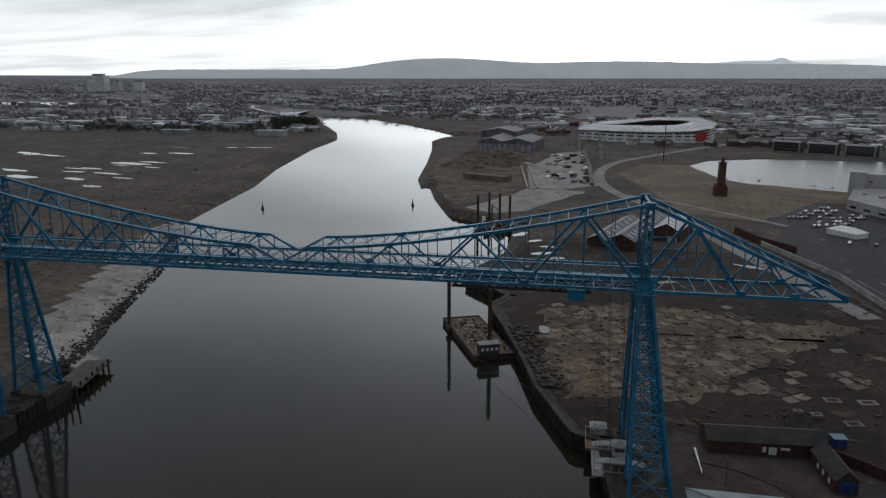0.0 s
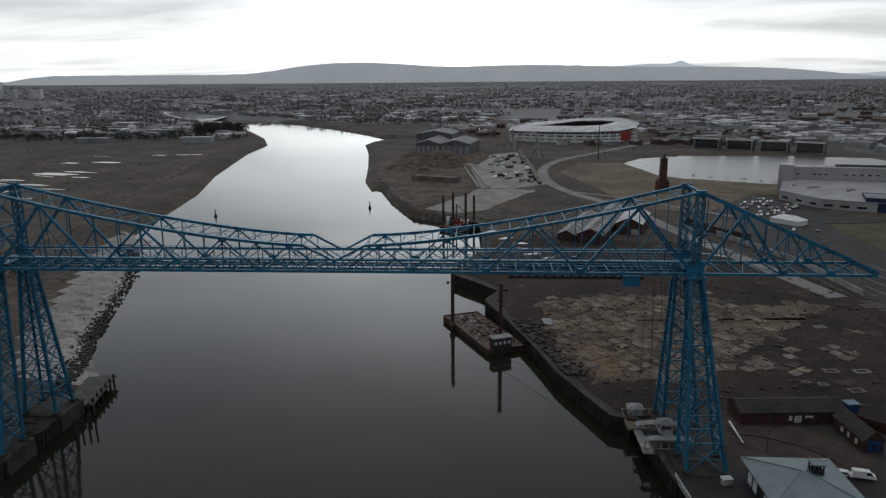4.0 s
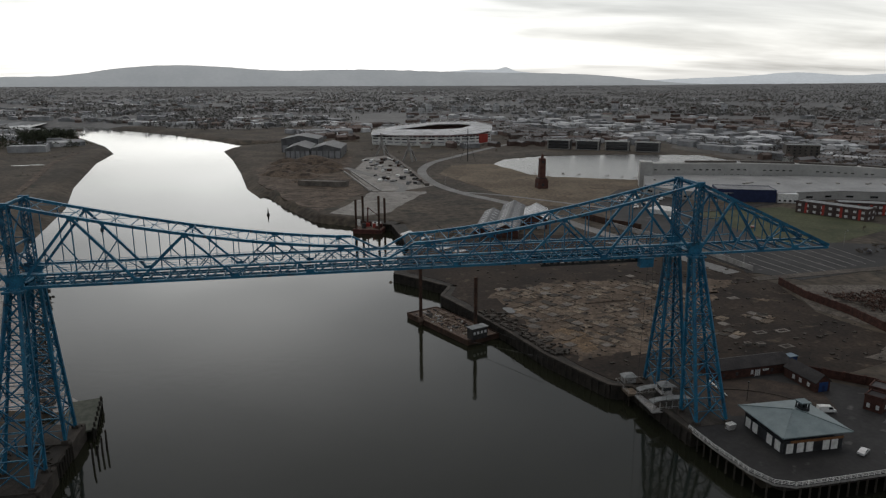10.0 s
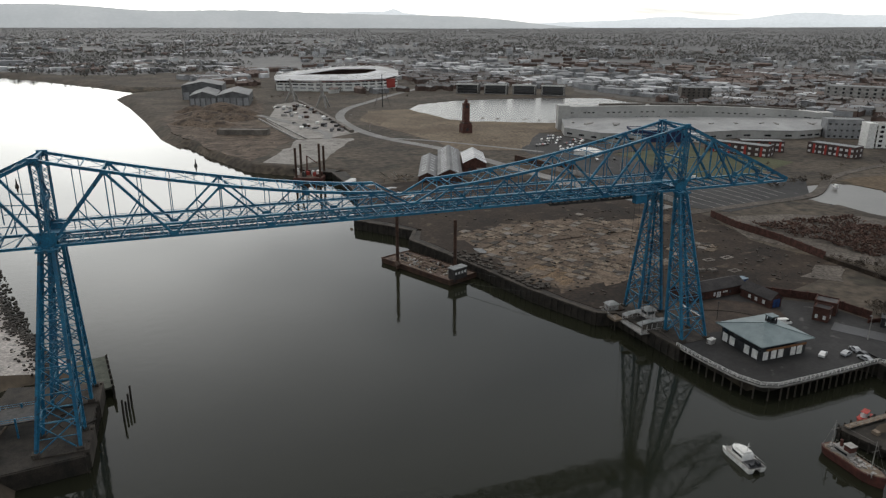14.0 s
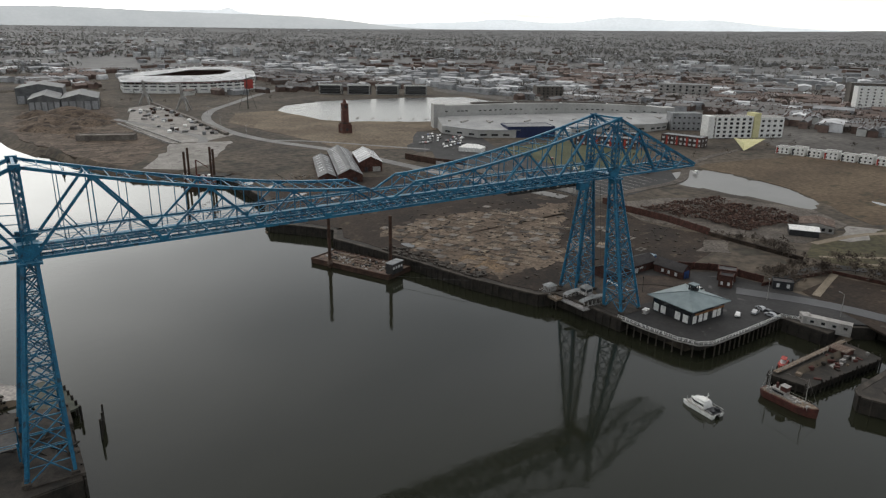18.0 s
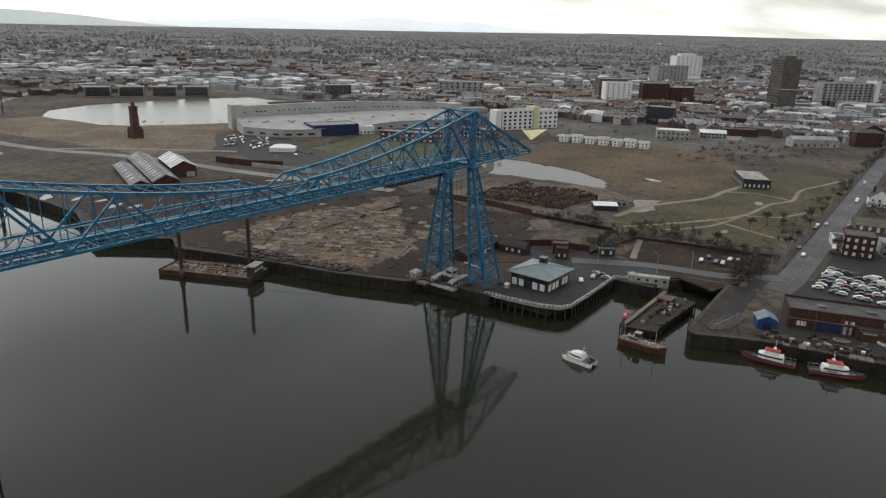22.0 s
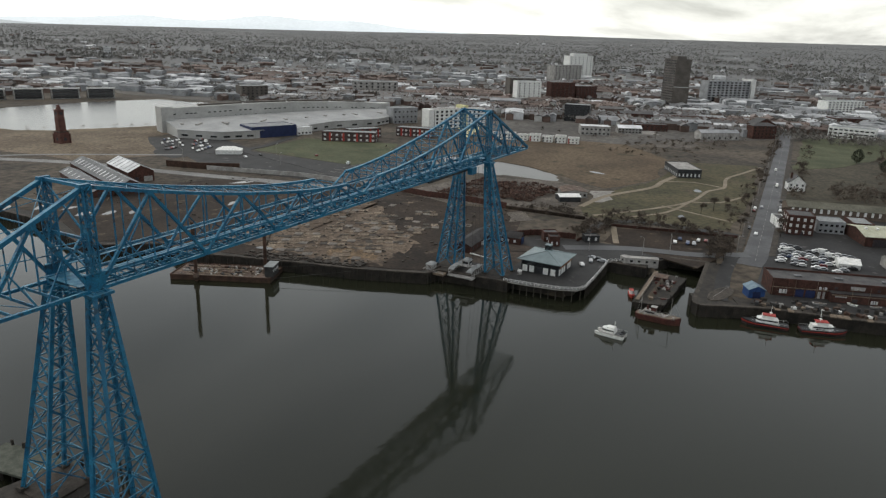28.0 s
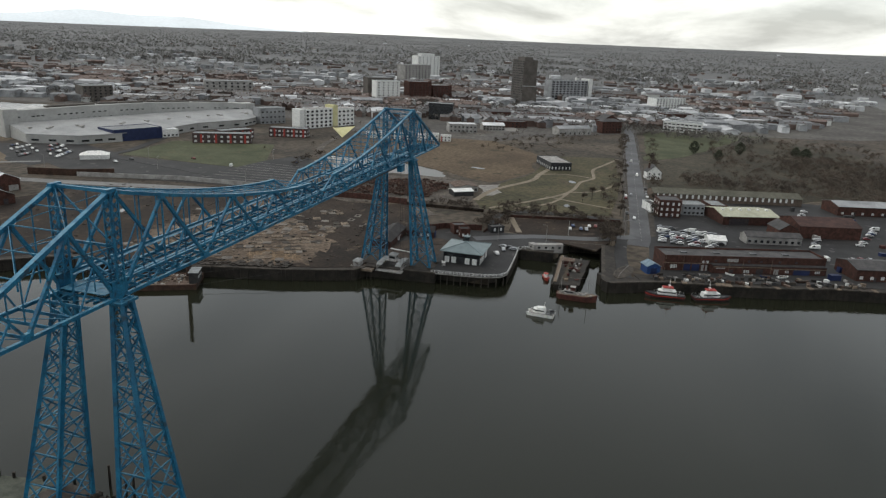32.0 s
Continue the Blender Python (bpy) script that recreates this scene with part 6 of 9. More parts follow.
park_row(262, -200, 300, -212, 10, 100, 0.7)
for x, y, a in ((300, -101, 2), (380, -104.5, 182), (452, -99, 2), (228, -104, 1), (330, 138, 60), (262, 190, 20), (300, 156, 40), (380, 296, 10), (276, 232, 60), (250, 268, 60)):
    copy_thing(rc.choice((car0, van0)), pose(x, y, LAND + 0.2 + 0.004 * layer[0], 0, 0, a))

# ---- south bank buildings ----
# long brick boat sheds on the wharf
bs, P, slab = building("boat_shed", "long red brick boat works with a dark felt roof", "boat works", (131, -118), (156, -192), 14, 6.6, BRICKDARK, SLATE, 0, 0, roof="flat", parapet=0.9)
# front range with its openings, string course, signs and awnings
part("front_range", Shape().add(*slab(22, -3.2, LAND - 0.5, 77, 0.05, LAND + 3.9)), BRICKDARK, bs, "lower brick front range")
part("front_roof", Shape().add(*slab(21.8, -3.5, LAND + 3.9, 77.2, 0.05, LAND + 4.1)), FELT, bs)
for a0, a1, z, d in ((0, 22, 3.6, -0.25), (22, 50, 3.2, -3.45), (50, 77, 2.7, -3.45)):
    part("string_course", Shape().add(*slab(a0 + 0.2, d, LAND + z, a1 - 0.2, d + 0.3, LAND + z + 0.3)), PLANK, bs, "weathered timber lintel")
for a, w, z, h, d, mt, what in ((3.2, 3.6, 1.2, 1.7, 0, WHITEFRAME, "window"), (9.5, 7.5, 0.1, 3.2, 0, NAVYCLAD, "roller_door"), (18.0, 2.8, 0.1, 2.9, 0, DULLWHITE, "shop_front"), (18.2, 3.0, 4.0, 1.1, 0, WHITEFRAME, "window"), (23.5, 4.4, 2.4, 0.5, -3.2, DULLWHITE, "sign_board"),
                                (30, 5.4, 4.8, 1.5, 0, DULLWHITE, "sign_board"), (30, 2.0, 0.5, 1.6, -3.2, DOORDARK, "window"), (37, 2.6, 0.6, 1.4, -3.2, WHITEFRAME, "window"), (43, 3.2, 0.1, 2.4, -3.2, DOORDARK, "door"), (51.5, 2.2, 0.1, 2.5, -3.2, DULLWHITE, "door"),
                                (57, 1.6, 1.0, 1.3, -3.2, WHITEFRAME, "window"), (61, 8, 0.1, 2.5, -3.2, NAVYCLAD, "roller_door"), (71.5, 2.4, 1.0, 1.2, -3.2, WHITEFRAME, "window")):
    piece = part(what, Shape().add(*slab(a, d - 0.12, LAND + z, a + w, d + 0.02, LAND + z + h)), mt, bs)
    if what == "window":
        for c in (1, 2):
            part("glazing_bar", Shape().add(*slab(a + w * c / 3 - 0.12, d - 0.17, LAND + z, a + w * c / 3 + 0.12, d - 0.12, LAND + z + h)), DOORDARK, piece)
for a in (24, 34, 40, 46, 55, 63):
    part("upper_window", Shape().add(*slab(a, -0.1, LAND + 4.7, a + 1.2, 0.02, LAND + 5.7)), DOORDARK, bs)
for a in (0.4, 9.0, 17.4, 29.5, 36.0, 49.8):
    part("flag_pole", Shape().beam(P(a, -0.5 if a < 22 else -3.7, LAND), P(a, -0.5 if a < 22 else -3.7, LAND + 7.4), 0.14), PLANK, bs)
for a in (1, 2, 3):
    part("pilaster", Shape().add(*slab(a * 6.5 - 0.3, -0.25, LAND, a * 6.5 + 0.3, 0.0, LAND + 7.2)), BRICKDARK, bs)
for a in (10, 26, 44, 60):
    part("roof_light", Shape().add(*slab(a, 6, LAND + 6.6, a + 3, 8, LAND + 7.3)), SHEDDARK, bs)
b2, P, slab = building("blue_shed", "small bright blue shed with a pale ribbed roof", "shed", (121.5, -110.5), (124.3, -116.3), 6.5, 3.6, BLUEWALL, BLUEROOF, 0, 0, roof="gable_across", rise=1.5)
part("roller_door", Shape().add(*slab(1.7, -0.08, LAND, 4.7, 0.02, LAND + 2.8)), NAVYCLAD, b2)
building("brick_house", "three-storey dark brick corner house with white sash windows", "house", (241, -118), (244, -131), 14, 10.5, BRICKDARK, SLATE, 3, 4, (1.3, 1.7), "flat", glass=WHITEFRAME, sides=3, doors=1)
building("depot_office", "grey two-storey depot office beside the brick house", "office", (254, -133), (258, -146), 12, 6.5, SHEDGREY, ROOFGREY, 2, 5, (1.4, 1.2), "flat")
building("white_workshop", "white rendered workshop at the road corner", "workshop", (252, -113.5), (254, -118.5), 14, 4.6, WHITEPAINT, SLATE, 1, 2, (1.2, 1.2), "flat")
building("brick_depot", "dark brick depot with a flat roof", "depot", (262, -150), (265, -160), 16, 6, BRICKDARK, ROOFGREY, 1, 4, (1.4, 1.4), "flat", glass=WHITEFRAME)
cs, P, slab = building("cream_shed", "brick warehouse with a cream corrugated roof and rooflights", "warehouse", (238, -155), (250, -188), 26, 5.2, BRICKDARK, CREAM, 0, 0, roof="gable", rise=2.2)
for k in range(6):
    part("roof_vent", Shape().add(*slab(3 + 5.6 * k, 9, LAND + 7.0, 4.2 + 5.6 * k, 11, LAND + 7.9)), WHITEPAINT, cs)
part("roller_door", Shape().add(*slab(4, -0.08, LAND, 16, 0.02, LAND + 4)), DOORDARK, cs)
building("low_terrace", "long low white-fronted workshop with a dark roof", "workshop", (198, -163), (206, -192), 9, 4.2, PALECONC, SLATE, 1, 9, (1.5, 1.4), "gable", 1.8)
building("gable_workshop", "red brick workshop with a steep gable", "workshop", (216, -182), (219, -192), 14, 5.5, BRICKDARK, SLATE, 1, 3, (1.2, 1.4), "gable_across", 3.2, glass=WHITEFRAME)
building("big_warehouse", "large dark brick warehouse with a brown roof", "warehouse", (224, -194), (234, -228), 24, 7.0, BRICKDARK, M("brown roof", (0.038, 0.022, 0.019), (0.07, 0.038, 0.032), 0.2, 0.85), 0, 0, roof="gable", rise=3.0)
ten, P, slab = building("marquee", "white ridged marquee among the parked cars", "tent", (188, -143), (190, -152), 8, 2.4, WHITEPAINT, WHITEPAINT, 0, 0, roof="gable", rise=1.8)
arc, P, slab = building("arcade", "long low grey-roofed range with a row of white bays", "range", (292, -116), (318, -214), 16, 5.0, BRICKPALE, M("moss-grey roof", (0.07, 0.068, 0.052), (0.12, 0.115, 0.09), 0.1, 0.9), 0, 0, roof="gable", rise=2.4)
for k in range(24):
    part("bay_window", Shape().add(*slab(2 + 4.0 * k, -0.1, LAND + 2.2, 3.4 + 4.0 * k, 0.03, LAND + 4.8)), WHITEPAINT, arc)
gh, P, slab = building("gabled_house", "white gabled house with a steep slate roof by the main road", "house", (371, -112), (374, -123), 9, 6.0, WHITEPAINT, SLATE, 2, 3, (1.1, 1.4), "gable_across", 5.0)
part("chimney", Shape().add(*slab(2, 5, LAND + 8, 3.2, 6, LAND + 12.5)), BRICKDARK, gh)
for i in range(120):                            # gear along the wharf edge
    k = rc.random()
    y = -114 - 92 * k
    x = np.interp(-y, [-q for _, q in WHARF_EDGE], [p for p, _ in WHARF_EDGE]) + 1.6 + 9.5 * rc.random() ** 1.6
    ob = tagged(part(rc.choice(("crate", "cable_drum", "skip")), Shape().obox(x, y, LAND + 0.1, rc.uniform(0.8, 3.0), rc.uniform(0.6, 1.6), rc.uniform(0.5, 1.7), rc.uniform(0, 180)), rc.choice((RUST, PALECONC, IRON, WHITEPAINT, IRON, PLANK, IRON, PILING, RUSTDECK, COPING, PILING, COPING))),
                "weathered wharf gear stacked along the quay edge", "wharf gear", "gear along the wharf")
for x, y, ln, tn, mt in ((135.0, -147.5, 4.2, 60, WHITEPAINT), (140.6, -171.4, 6.0, -58, WHITEPAINT), (136.6, -156.0, 4.6, -65, DULLWHITE), (128.6, -136.2, 5.4, -72, DULLWHITE), (130.6, -143.0, 4.0, 20, IRON), (138.0, -163.5, 5.0, -70, NAVYCLAD), (133.2, -160.2, 4.4, -75, PALECONC), (137.4, -179.0, 6.5, -66, RUST)):
    dinghy = thing("dinghy", "small open boat laid up on the cluttered wharf", "boat", "boats on the wharf")
    w_ = ln * 0.19
    plan = [(-ln / 2, w_ * 0.8), (ln * 0.2, w_), (ln / 2, 0.0), (ln * 0.2, -w_), (-ln / 2, -w_ * 0.8)]
    part("hull", Shape().add([(px * 0.9, py * 0.6, 0.0) for px, py in plan] + [(px, py, 0.85) for px, py in plan], [(4, 3, 2, 1, 0), (5, 6, 7, 8, 9)] + [(i, (i + 1) % 5, 5 + (i + 1) % 5, 5 + i) for i in range(5)]), mt, dinghy)
    part("cockpit", Shape().prism([(px * 0.8, py * 0.75) for px, py in plan], 0.8, 0.88), COPING, dinghy)
    part("thwart", Shape().box(-0.2, -w_ * 0.8, 0.86, 0.2, w_ * 0.8, 0.94), PLANK, dinghy)
    dinghy.matrix_basis = pose(x, y, LAND + 0.2, 0, 0, tn)
for x, y, ln, mt, text in ((163, -202.7, 7.0, NAVYCLAD, "navy steel container beside the boat works"), (147.8, -194.5, 5.0, NAVYCLAD, "navy steel container at the end of the boat works")):
    box_ = thing("container", text, "container")
    part("body", Shape().obox(x, y, LAND + 0.1, ln, 2.5, 2.5, -72), mt, box_)
    for k in range(7):
        c_, s_ = math.cos(radians(-72)), math.sin(radians(-72))
        off = -ln / 2 + ln * (k + 0.5) / 7
        part("rib", Shape().obox(x + off * c_, y + off * s_, LAND + 0.2, 0.14, 2.62, 2.3, -72), mt, box_)
staging = thing("timber_staging", "weathered timber staging along the wharf edge", "staging")
for (x0, y0), (x1, y1) in zip(WHARF_EDGE[1:5], WHARF_EDGE[2:6]):
    n_ = int(math.hypot(x1 - x0, y1 - y0) / 2.4)
    for k in range(n_):
        if rc.random() < 0.3:
            continue
        f_ = (k + 0.5) / n_
        part("plank", Shape().obox(x0 + (x1 - x0) * f_ + 0.4, y0 + (y1 - y0) * f_, LAND - 0.2, 3.4, 2.1, 0.42, rc.uniform(-8, 8) + 17), rc.choice((PLANK, COPING, PILING)), staging)

# pier with its kerbed turning oval
oval = thing("turning_island", "kerbed oval island with a low railing on the dock pier", "traffic island")
pts = [(120 + 10 * math.cos(a * math.pi / 12), -100.2 + 3.9 * math.sin(a * math.pi / 12) - 2.2 * math.cos(a * math.pi / 12)) for a in range(24)]
part("kerb", Shape().prism(pts, LAND - 0.3, LAND + 0.28), GRAVEL, oval)
part("infill", Shape().prism([(120 + (x - 120) * 0.9, -100.2 + (y + 100.2) * 0.84) for x, y in pts], LAND - 0.3, LAND + 0.34), COPING, oval)
part("railing", Shape().beam((112, -98.4, LAND + 1.1), (128, -102.0, LAND + 1.1), 0.08).beam((112, -98.4, LAND + 0.3), (112, -98.4, LAND + 1.1), 0.1).beam((128, -102.0, LAND + 0.3), (128, -102.0, LAND + 1.1), 0.1), PALECONC, oval)

# park building, hut, scrap heap
bm_, P, slab = building("park_pavilion", "low black modern pavilion with a pale roof edge at the park", "pavilion", (372, -36), (380, -52), 36, 6.0, DARKCLAD, PALECONC, 1, 6, (1.2, 2.2), "flat", sides=8, glass=WHITEFRAME)
hut, P, slab = building("yard_hut", "low brown hut with a weathered sheet roof by the scrap yard", "hut", (253, 14), (261, 0), 16, 3.6, PALECONC, RUSTDECK, 1, 5, (1.6, 1.6), roof="gable_across", rise=1.4)
building("white_shed", "small shed with a white roof sheet by the scrap yard", "shed", (239.5, 11), (247.5, 0), 10, 3.2, DARKCLAD, WHITEPAINT, 0, 0, roof="gable", rise=1.0)
heap = Shape()
rs_ = random.Random(9)
for i in range(2600):
    a, b = rs_.random(), rs_.random()
    x = 214 + 14 * b + (58 - 10 * b) * a
    y = 86 - 60 * b - 6 * a + 6 * noise.noise(Vector((a * 3, b * 3, 4)))
    if outline_distance(np.array([x]), np.array([y]), POND)[0] < 5:
        continue
    h = 2.6 * max(0.0, noise.noise(Vector((x / 9, y / 9, 1))) + 0.45)
    heap.beam((x, y, LAND + h), (x + rs_.uniform(-1.5, 1.5), y + rs_.uniform(-1.5, 1.5), LAND + h + rs_.uniform(0, 1.1)), rs_.uniform(0.2, 0.8), rs_.uniform(0.15, 0.6))
tagged(part("scrap_heap", heap, SCRAP), "broad heap of rusty scrap metal in the yard", "scrap", kind="stuff")

# old engine sheds with gable roofs
def old_shed(p0, p1, depth, h, rise, roof, label, bars=0, first=0.3, ribs=0):
    o_, P, slab = building("old_shed", label, "shed", p0, p1, depth, h, BRICKDARK, roof, 0, 0, roof="gable_across", rise=rise)
    L = math.hypot(p1[0] - p0[0], p1[1] - p0[1])
    up_ = lambda a: LAND + h + rise * (1 - abs(a / L - 0.5) * 2) + 0.27
    for k in range(bars):
        b = abs(depth) * (first + (0.94 - first) * k / max(1, bars - 1)) - 1
        for a0, a1 in ((0.12 * L, 0.38 * L), (0.62 * L, 0.88 * L)):
            part("roof_light", Shape().add([P(a0, b, up_(a0)), P(a1, b, up_(a1)), P(a1, b + 1.3, up_(a1)), P(a0, b + 1.3, up_(a0)), P(a0, b, up_(a0) - 0.2), P(a1, b, up_(a1) - 0.2), P(a1, b + 1.3, up_(a1) - 0.2), P(a0, b + 1.3, up_(a0) - 0.2)],
                                           [(0, 1, 2, 3), (0, 4, 5, 1), (1, 5, 6, 2), (2, 6, 7, 3), (3, 7, 4, 0)]), SHEDWHITE, o_)
    for k in range(ribs):
        b = abs(depth) * (k + 0.5) / ribs
        part("roof_rib", Shape().beam(P(0.02 * L, b, up_(0.02 * L)), P(0.5 * L, b, up_(0.5 * L)), 0.35).beam(P(0.98 * L, b, up_(0.98 * L)), P(0.5 * L, b, up_(0.5 * L)), 0.35), SHEDGREY, o_)
    for k in range(2):
        part("doorway", Shape().add(*slab(L * (0.3 + 0.4 * k) - 1.2, -0.08, LAND, L * (0.3 + 0.4 * k) + 1.2, 0.02, LAND + 3.2)), DOORDARK, o_)
    return o_, P, slab


old_shed((82.9, 243), (93.8, 239), 74, 3.6, 2.6, SHEDDARK, "low old shed with a dark corrugated roof and rooflights", 7, 0.2)
old_shed((94.3, 237), (109.3, 231.6), 98, 5.0, 3.8, SHEDDARK, "long old shed with a dark corrugated roof and rooflights", 14, 0.06)
ps_, P, slab = old_shed((122.1, 262), (137.4, 256.6), 42, 6.8, 4.0, SHEDWHITE, "old brick shed with a pale ribbed gable roof", 0, 0, 6)
part("sliding_door", Shape().add(*slab(9.5, -0.16, LAND, 15.0, -0.02, LAND + 3.4)), PALECONC, ps_)
rw = random.Random(14)
for i in range(40):                            # collapsed timbers beside the sheds
    x, y = 74 + rw.gauss(0, 5), 252 + rw.gauss(0, 8)
    tagged(part("roof_timber", Shape().beam((x, y, LAND + rw.uniform(0.2, 1.0)), (x + rw.uniform(-4, 4), y + rw.uniform(-4, 4), LAND + rw.uniform(0.2, 3.2)), 0.35), rw.choice((PILEGREY, PLANK, COPING))), "bleached timber fallen beside the old sheds", "timber", "fallen timbers")

# clock tower of dark red brick
ct = thing("clock_tower", "tall dark red brick dock clock tower with a stepped top", "clock tower")
TX, TY = 194.8, 438.5
part("base", Shape().prism([(TX - 4.4, TY - 4.4), (TX + 4.4, TY - 4.4), (TX + 4.4, TY + 4.4), (TX - 4.4, TY + 4.4)], LAND - 1, LAND + 9.5, -0.08), BRICKRED, ct)
part("shaft", Shape().prism([(TX - 2.9, TY - 2.9), (TX + 2.9, TY - 2.9), (TX + 2.9, TY + 2.9), (TX - 2.9, TY + 2.9)], LAND + 9.5, LAND + 22, -0.06), BRICKRED, ct)
part("cornice", Shape().box(TX - 4.4, TY - 4.4, LAND + 9.5, TX + 4.4, TY + 4.4, LAND + 10.0), COPING, ct)
part("clock_stage", Shape().prism([(TX - 2.7, TY - 2.7), (TX + 2.7, TY - 2.7), (TX + 2.7, TY + 2.7), (TX - 2.7, TY + 2.7)], LAND + 22.3, LAND + 27.5), BRICKRED, ct)
part("parapet", Shape().box(TX - 3.1, TY - 3.1, LAND + 27.5, TX + 3.1, TY + 3.1, LAND + 28.1), BRICKRED, ct)
part("cap", Shape().prism([(TX - 1.5, TY - 1.5), (TX + 1.5, TY - 1.5), (TX + 1.5, TY + 1.5), (TX - 1.5, TY + 1.5)], LAND + 28.1, LAND + 32.0, -0.6), BRICKRED, ct)
for dx, dy in ((0, -1), (-1, 0), (1, 0)):
    part("clock_face", Shape().tube((TX + dx * 2.7, TY + dy * 2.7, LAND + 25), (TX + dx * 2.8, TY + dy * 2.8, LAND + 25), 1.3, n=16), DARKCLAD, ct)
    part("arched_opening", Shape().tube((TX + dx * 4.1, TY + dy * 4.1, LAND + 3.6), (TX + dx * 4.45, TY + dy * 4.45, LAND + 3.6), 1.5, n=12), DOORDARK, ct)
for k in range(4):
    part("buttress", Shape().box(TX + (-4.9 if k % 2 else 4.1), TY + (-4.9 if k < 2 else 4.1), LAND - 1, TX + (-4.1 if k % 2 else 4.9), TY + (-4.1 if k < 2 else 4.9), LAND + 8), BRICKRED, ct)

# tent and stores by the lorry park
tn, P, slab = building("white_marquee", "white pitched marquee by the lorry park", "tent", (233, 300), (245, 284), 11, 3.4, WHITEPAINT, WHITEPAINT, 0, 0, roof="hip", rise=2.6)
wall_run("dark timber stock fence beside the old sheds", [(176, 290), (184, 262), (198, 240)], 4.5, 1.2, RUST)
wall_run("retaining wall of the raised lorry park", [(184, 258), (204, 190), (208, 132)], 3.0, 0.6, PALECONC)

# curved college
col = thing("college", "large off-white curved college building with slit windows and sloping roofs", "college")
C0 = [(294, 430), (330, 418), (380, 404), (430, 388), (480, 368), (520, 346), (536, 334)]
F0 = [(276, 392), (290, 352), (318, 336), (366, 326), (420, 326), (472, 304), (500, 306)]
hs = [22, 22.5, 23, 22.5, 21, 19, 17]
for i in range(6):
    (x0, y0), (x1, y1) = C0[i], C0[i + 1]
    d = Vector((x1 - x0, y1 - y0, 0)).normalized()
    nn = Vector((-d.y, d.x, 0)) * 14
    part("wall", Shape().add([(x0, y0, LAND - 1), (x1, y1, LAND - 1), (x1 + nn.x, y1 + nn.y, LAND - 1), (x0 + nn.x, y0 + nn.y, LAND - 1),
                              (x0, y0, LAND + hs[i]), (x1, y1, LAND + hs[i + 1]), (x1 + nn.x, y1 + nn.y, LAND + hs[i + 1]), (x0 + nn.x, y0 + nn.y, LAND + hs[i])],
                             [(3, 2, 1, 0), (4, 5, 6, 7), (0, 1, 5, 4), (1, 2, 6, 5), (2, 3, 7, 6), (3, 0, 4, 7)]), COLLEGE, col)
    L = math.hypot(x1 - x0, y1 - y0)
    for row in range(2):
        for k in range(9):
            if random.Random(i * 91 + row * 31 + k).random() < 0.3:
                continue
            t = (k + 0.5) / 9
            px, py = x0 + (x1 - x0) * t, y0 + (y1 - y0) * t
            hz = LAND + (hs[i] + (hs[i + 1] - hs[i]) * t) - 6.5 - 5 * row
            part("slit_window", Shape().obox(px + d.y * 0.05, py - d.x * 0.05, hz, 2.6, 0.25, 0.9, math.degrees(math.atan2(d.y, d.x))), GLASS, col)
    # lower hall with its sloping roof
    (fx0, fy0), (fx1, fy1) = F0[i], F0[i + 1]
    z0_, z1_ = LAND + 7.0, LAND + 11.5
    part("hall", Shape().add([(fx0, fy0, LAND - 1), (fx1, fy1, LAND - 1), (x1, y1, LAND - 1), (x0, y0, LAND - 1), (fx0, fy0, z0_), (fx1, fy1, z0_), (x1 + d.y * 0.02, y1 - d.x * 0.02, z1_), (x0 + d.y * 0.02, y0 - d.x * 0.02, z1_)],
                             [(3, 2, 1, 0), (0, 1, 5, 4), (1, 2, 6, 5), (2, 3, 7, 6), (3, 0, 4, 7), (4, 5, 6, 7)]), COLLEGE, col)
    part("hall_roof", Shape().add([(fx0, fy0 - 0.8, z0_ + 0.02), (fx1, fy1 - 0.8, z0_ + 0.02), (x1, y1, z1_ + 0.02), (x0, y0, z1_ + 0.02), (fx0, fy0 - 0.8, z0_ + 0.5), (fx1, fy1 - 0.8, z0_ + 0.5), (x1, y1, z1_ + 0.5), (x0, y0, z1_ + 0.5)],
                                  [(3, 2, 1, 0), (4, 5, 6, 7), (0, 1, 5, 4), (1, 2, 6, 5), (2, 3, 7, 6), (3, 0, 4, 7)]), HALLROOF, col, "pale sloping sheet roof")
    for k in range(3):
        t = (k + 0.5) / 3
        px, py = fx0 + (fx1 - fx0) * t, fy0 + (fy1 - fy0) * t
        dd = math.degrees(math.atan2(fy1 - fy0, fx1 - fx0))
        part("hall_window", Shape().obox(px + math.sin(radians(dd)) * 0.06, py - math.cos(radians(dd)) * 0.06, LAND + 2.0, 6.0, 0.3, 1.6, dd), GLASS, col)
    for k in range(2):
        t = random.Random(i * 7 + k).uniform(0.2, 0.8)
        px, py = (fx0 + (fx1 - fx0) * t) * 0.5 + (x0 + (x1 - x0) * t) * 0.5, (fy0 + (fy1 - fy0) * t) * 0.5 + (y0 + (y1 - y0) * t) * 0.5
        part("roof_plant", Shape().obox(px, py, LAND + 9.4, random.Random(i + k).uniform(4, 14), 2.4, 1.3, 25 + 40 * k), PALECONC, col)
part("end_wall", Shape().prism([(288, 426), (298, 421), (304, 436), (294, 441)], LAND - 1, LAND + 24), COLLEGE, col)
part("end_wall", Shape().prism([(532, 336), (541, 331), (548, 345), (539, 350)], LAND - 1, LAND + 18), COLLEGE, col)
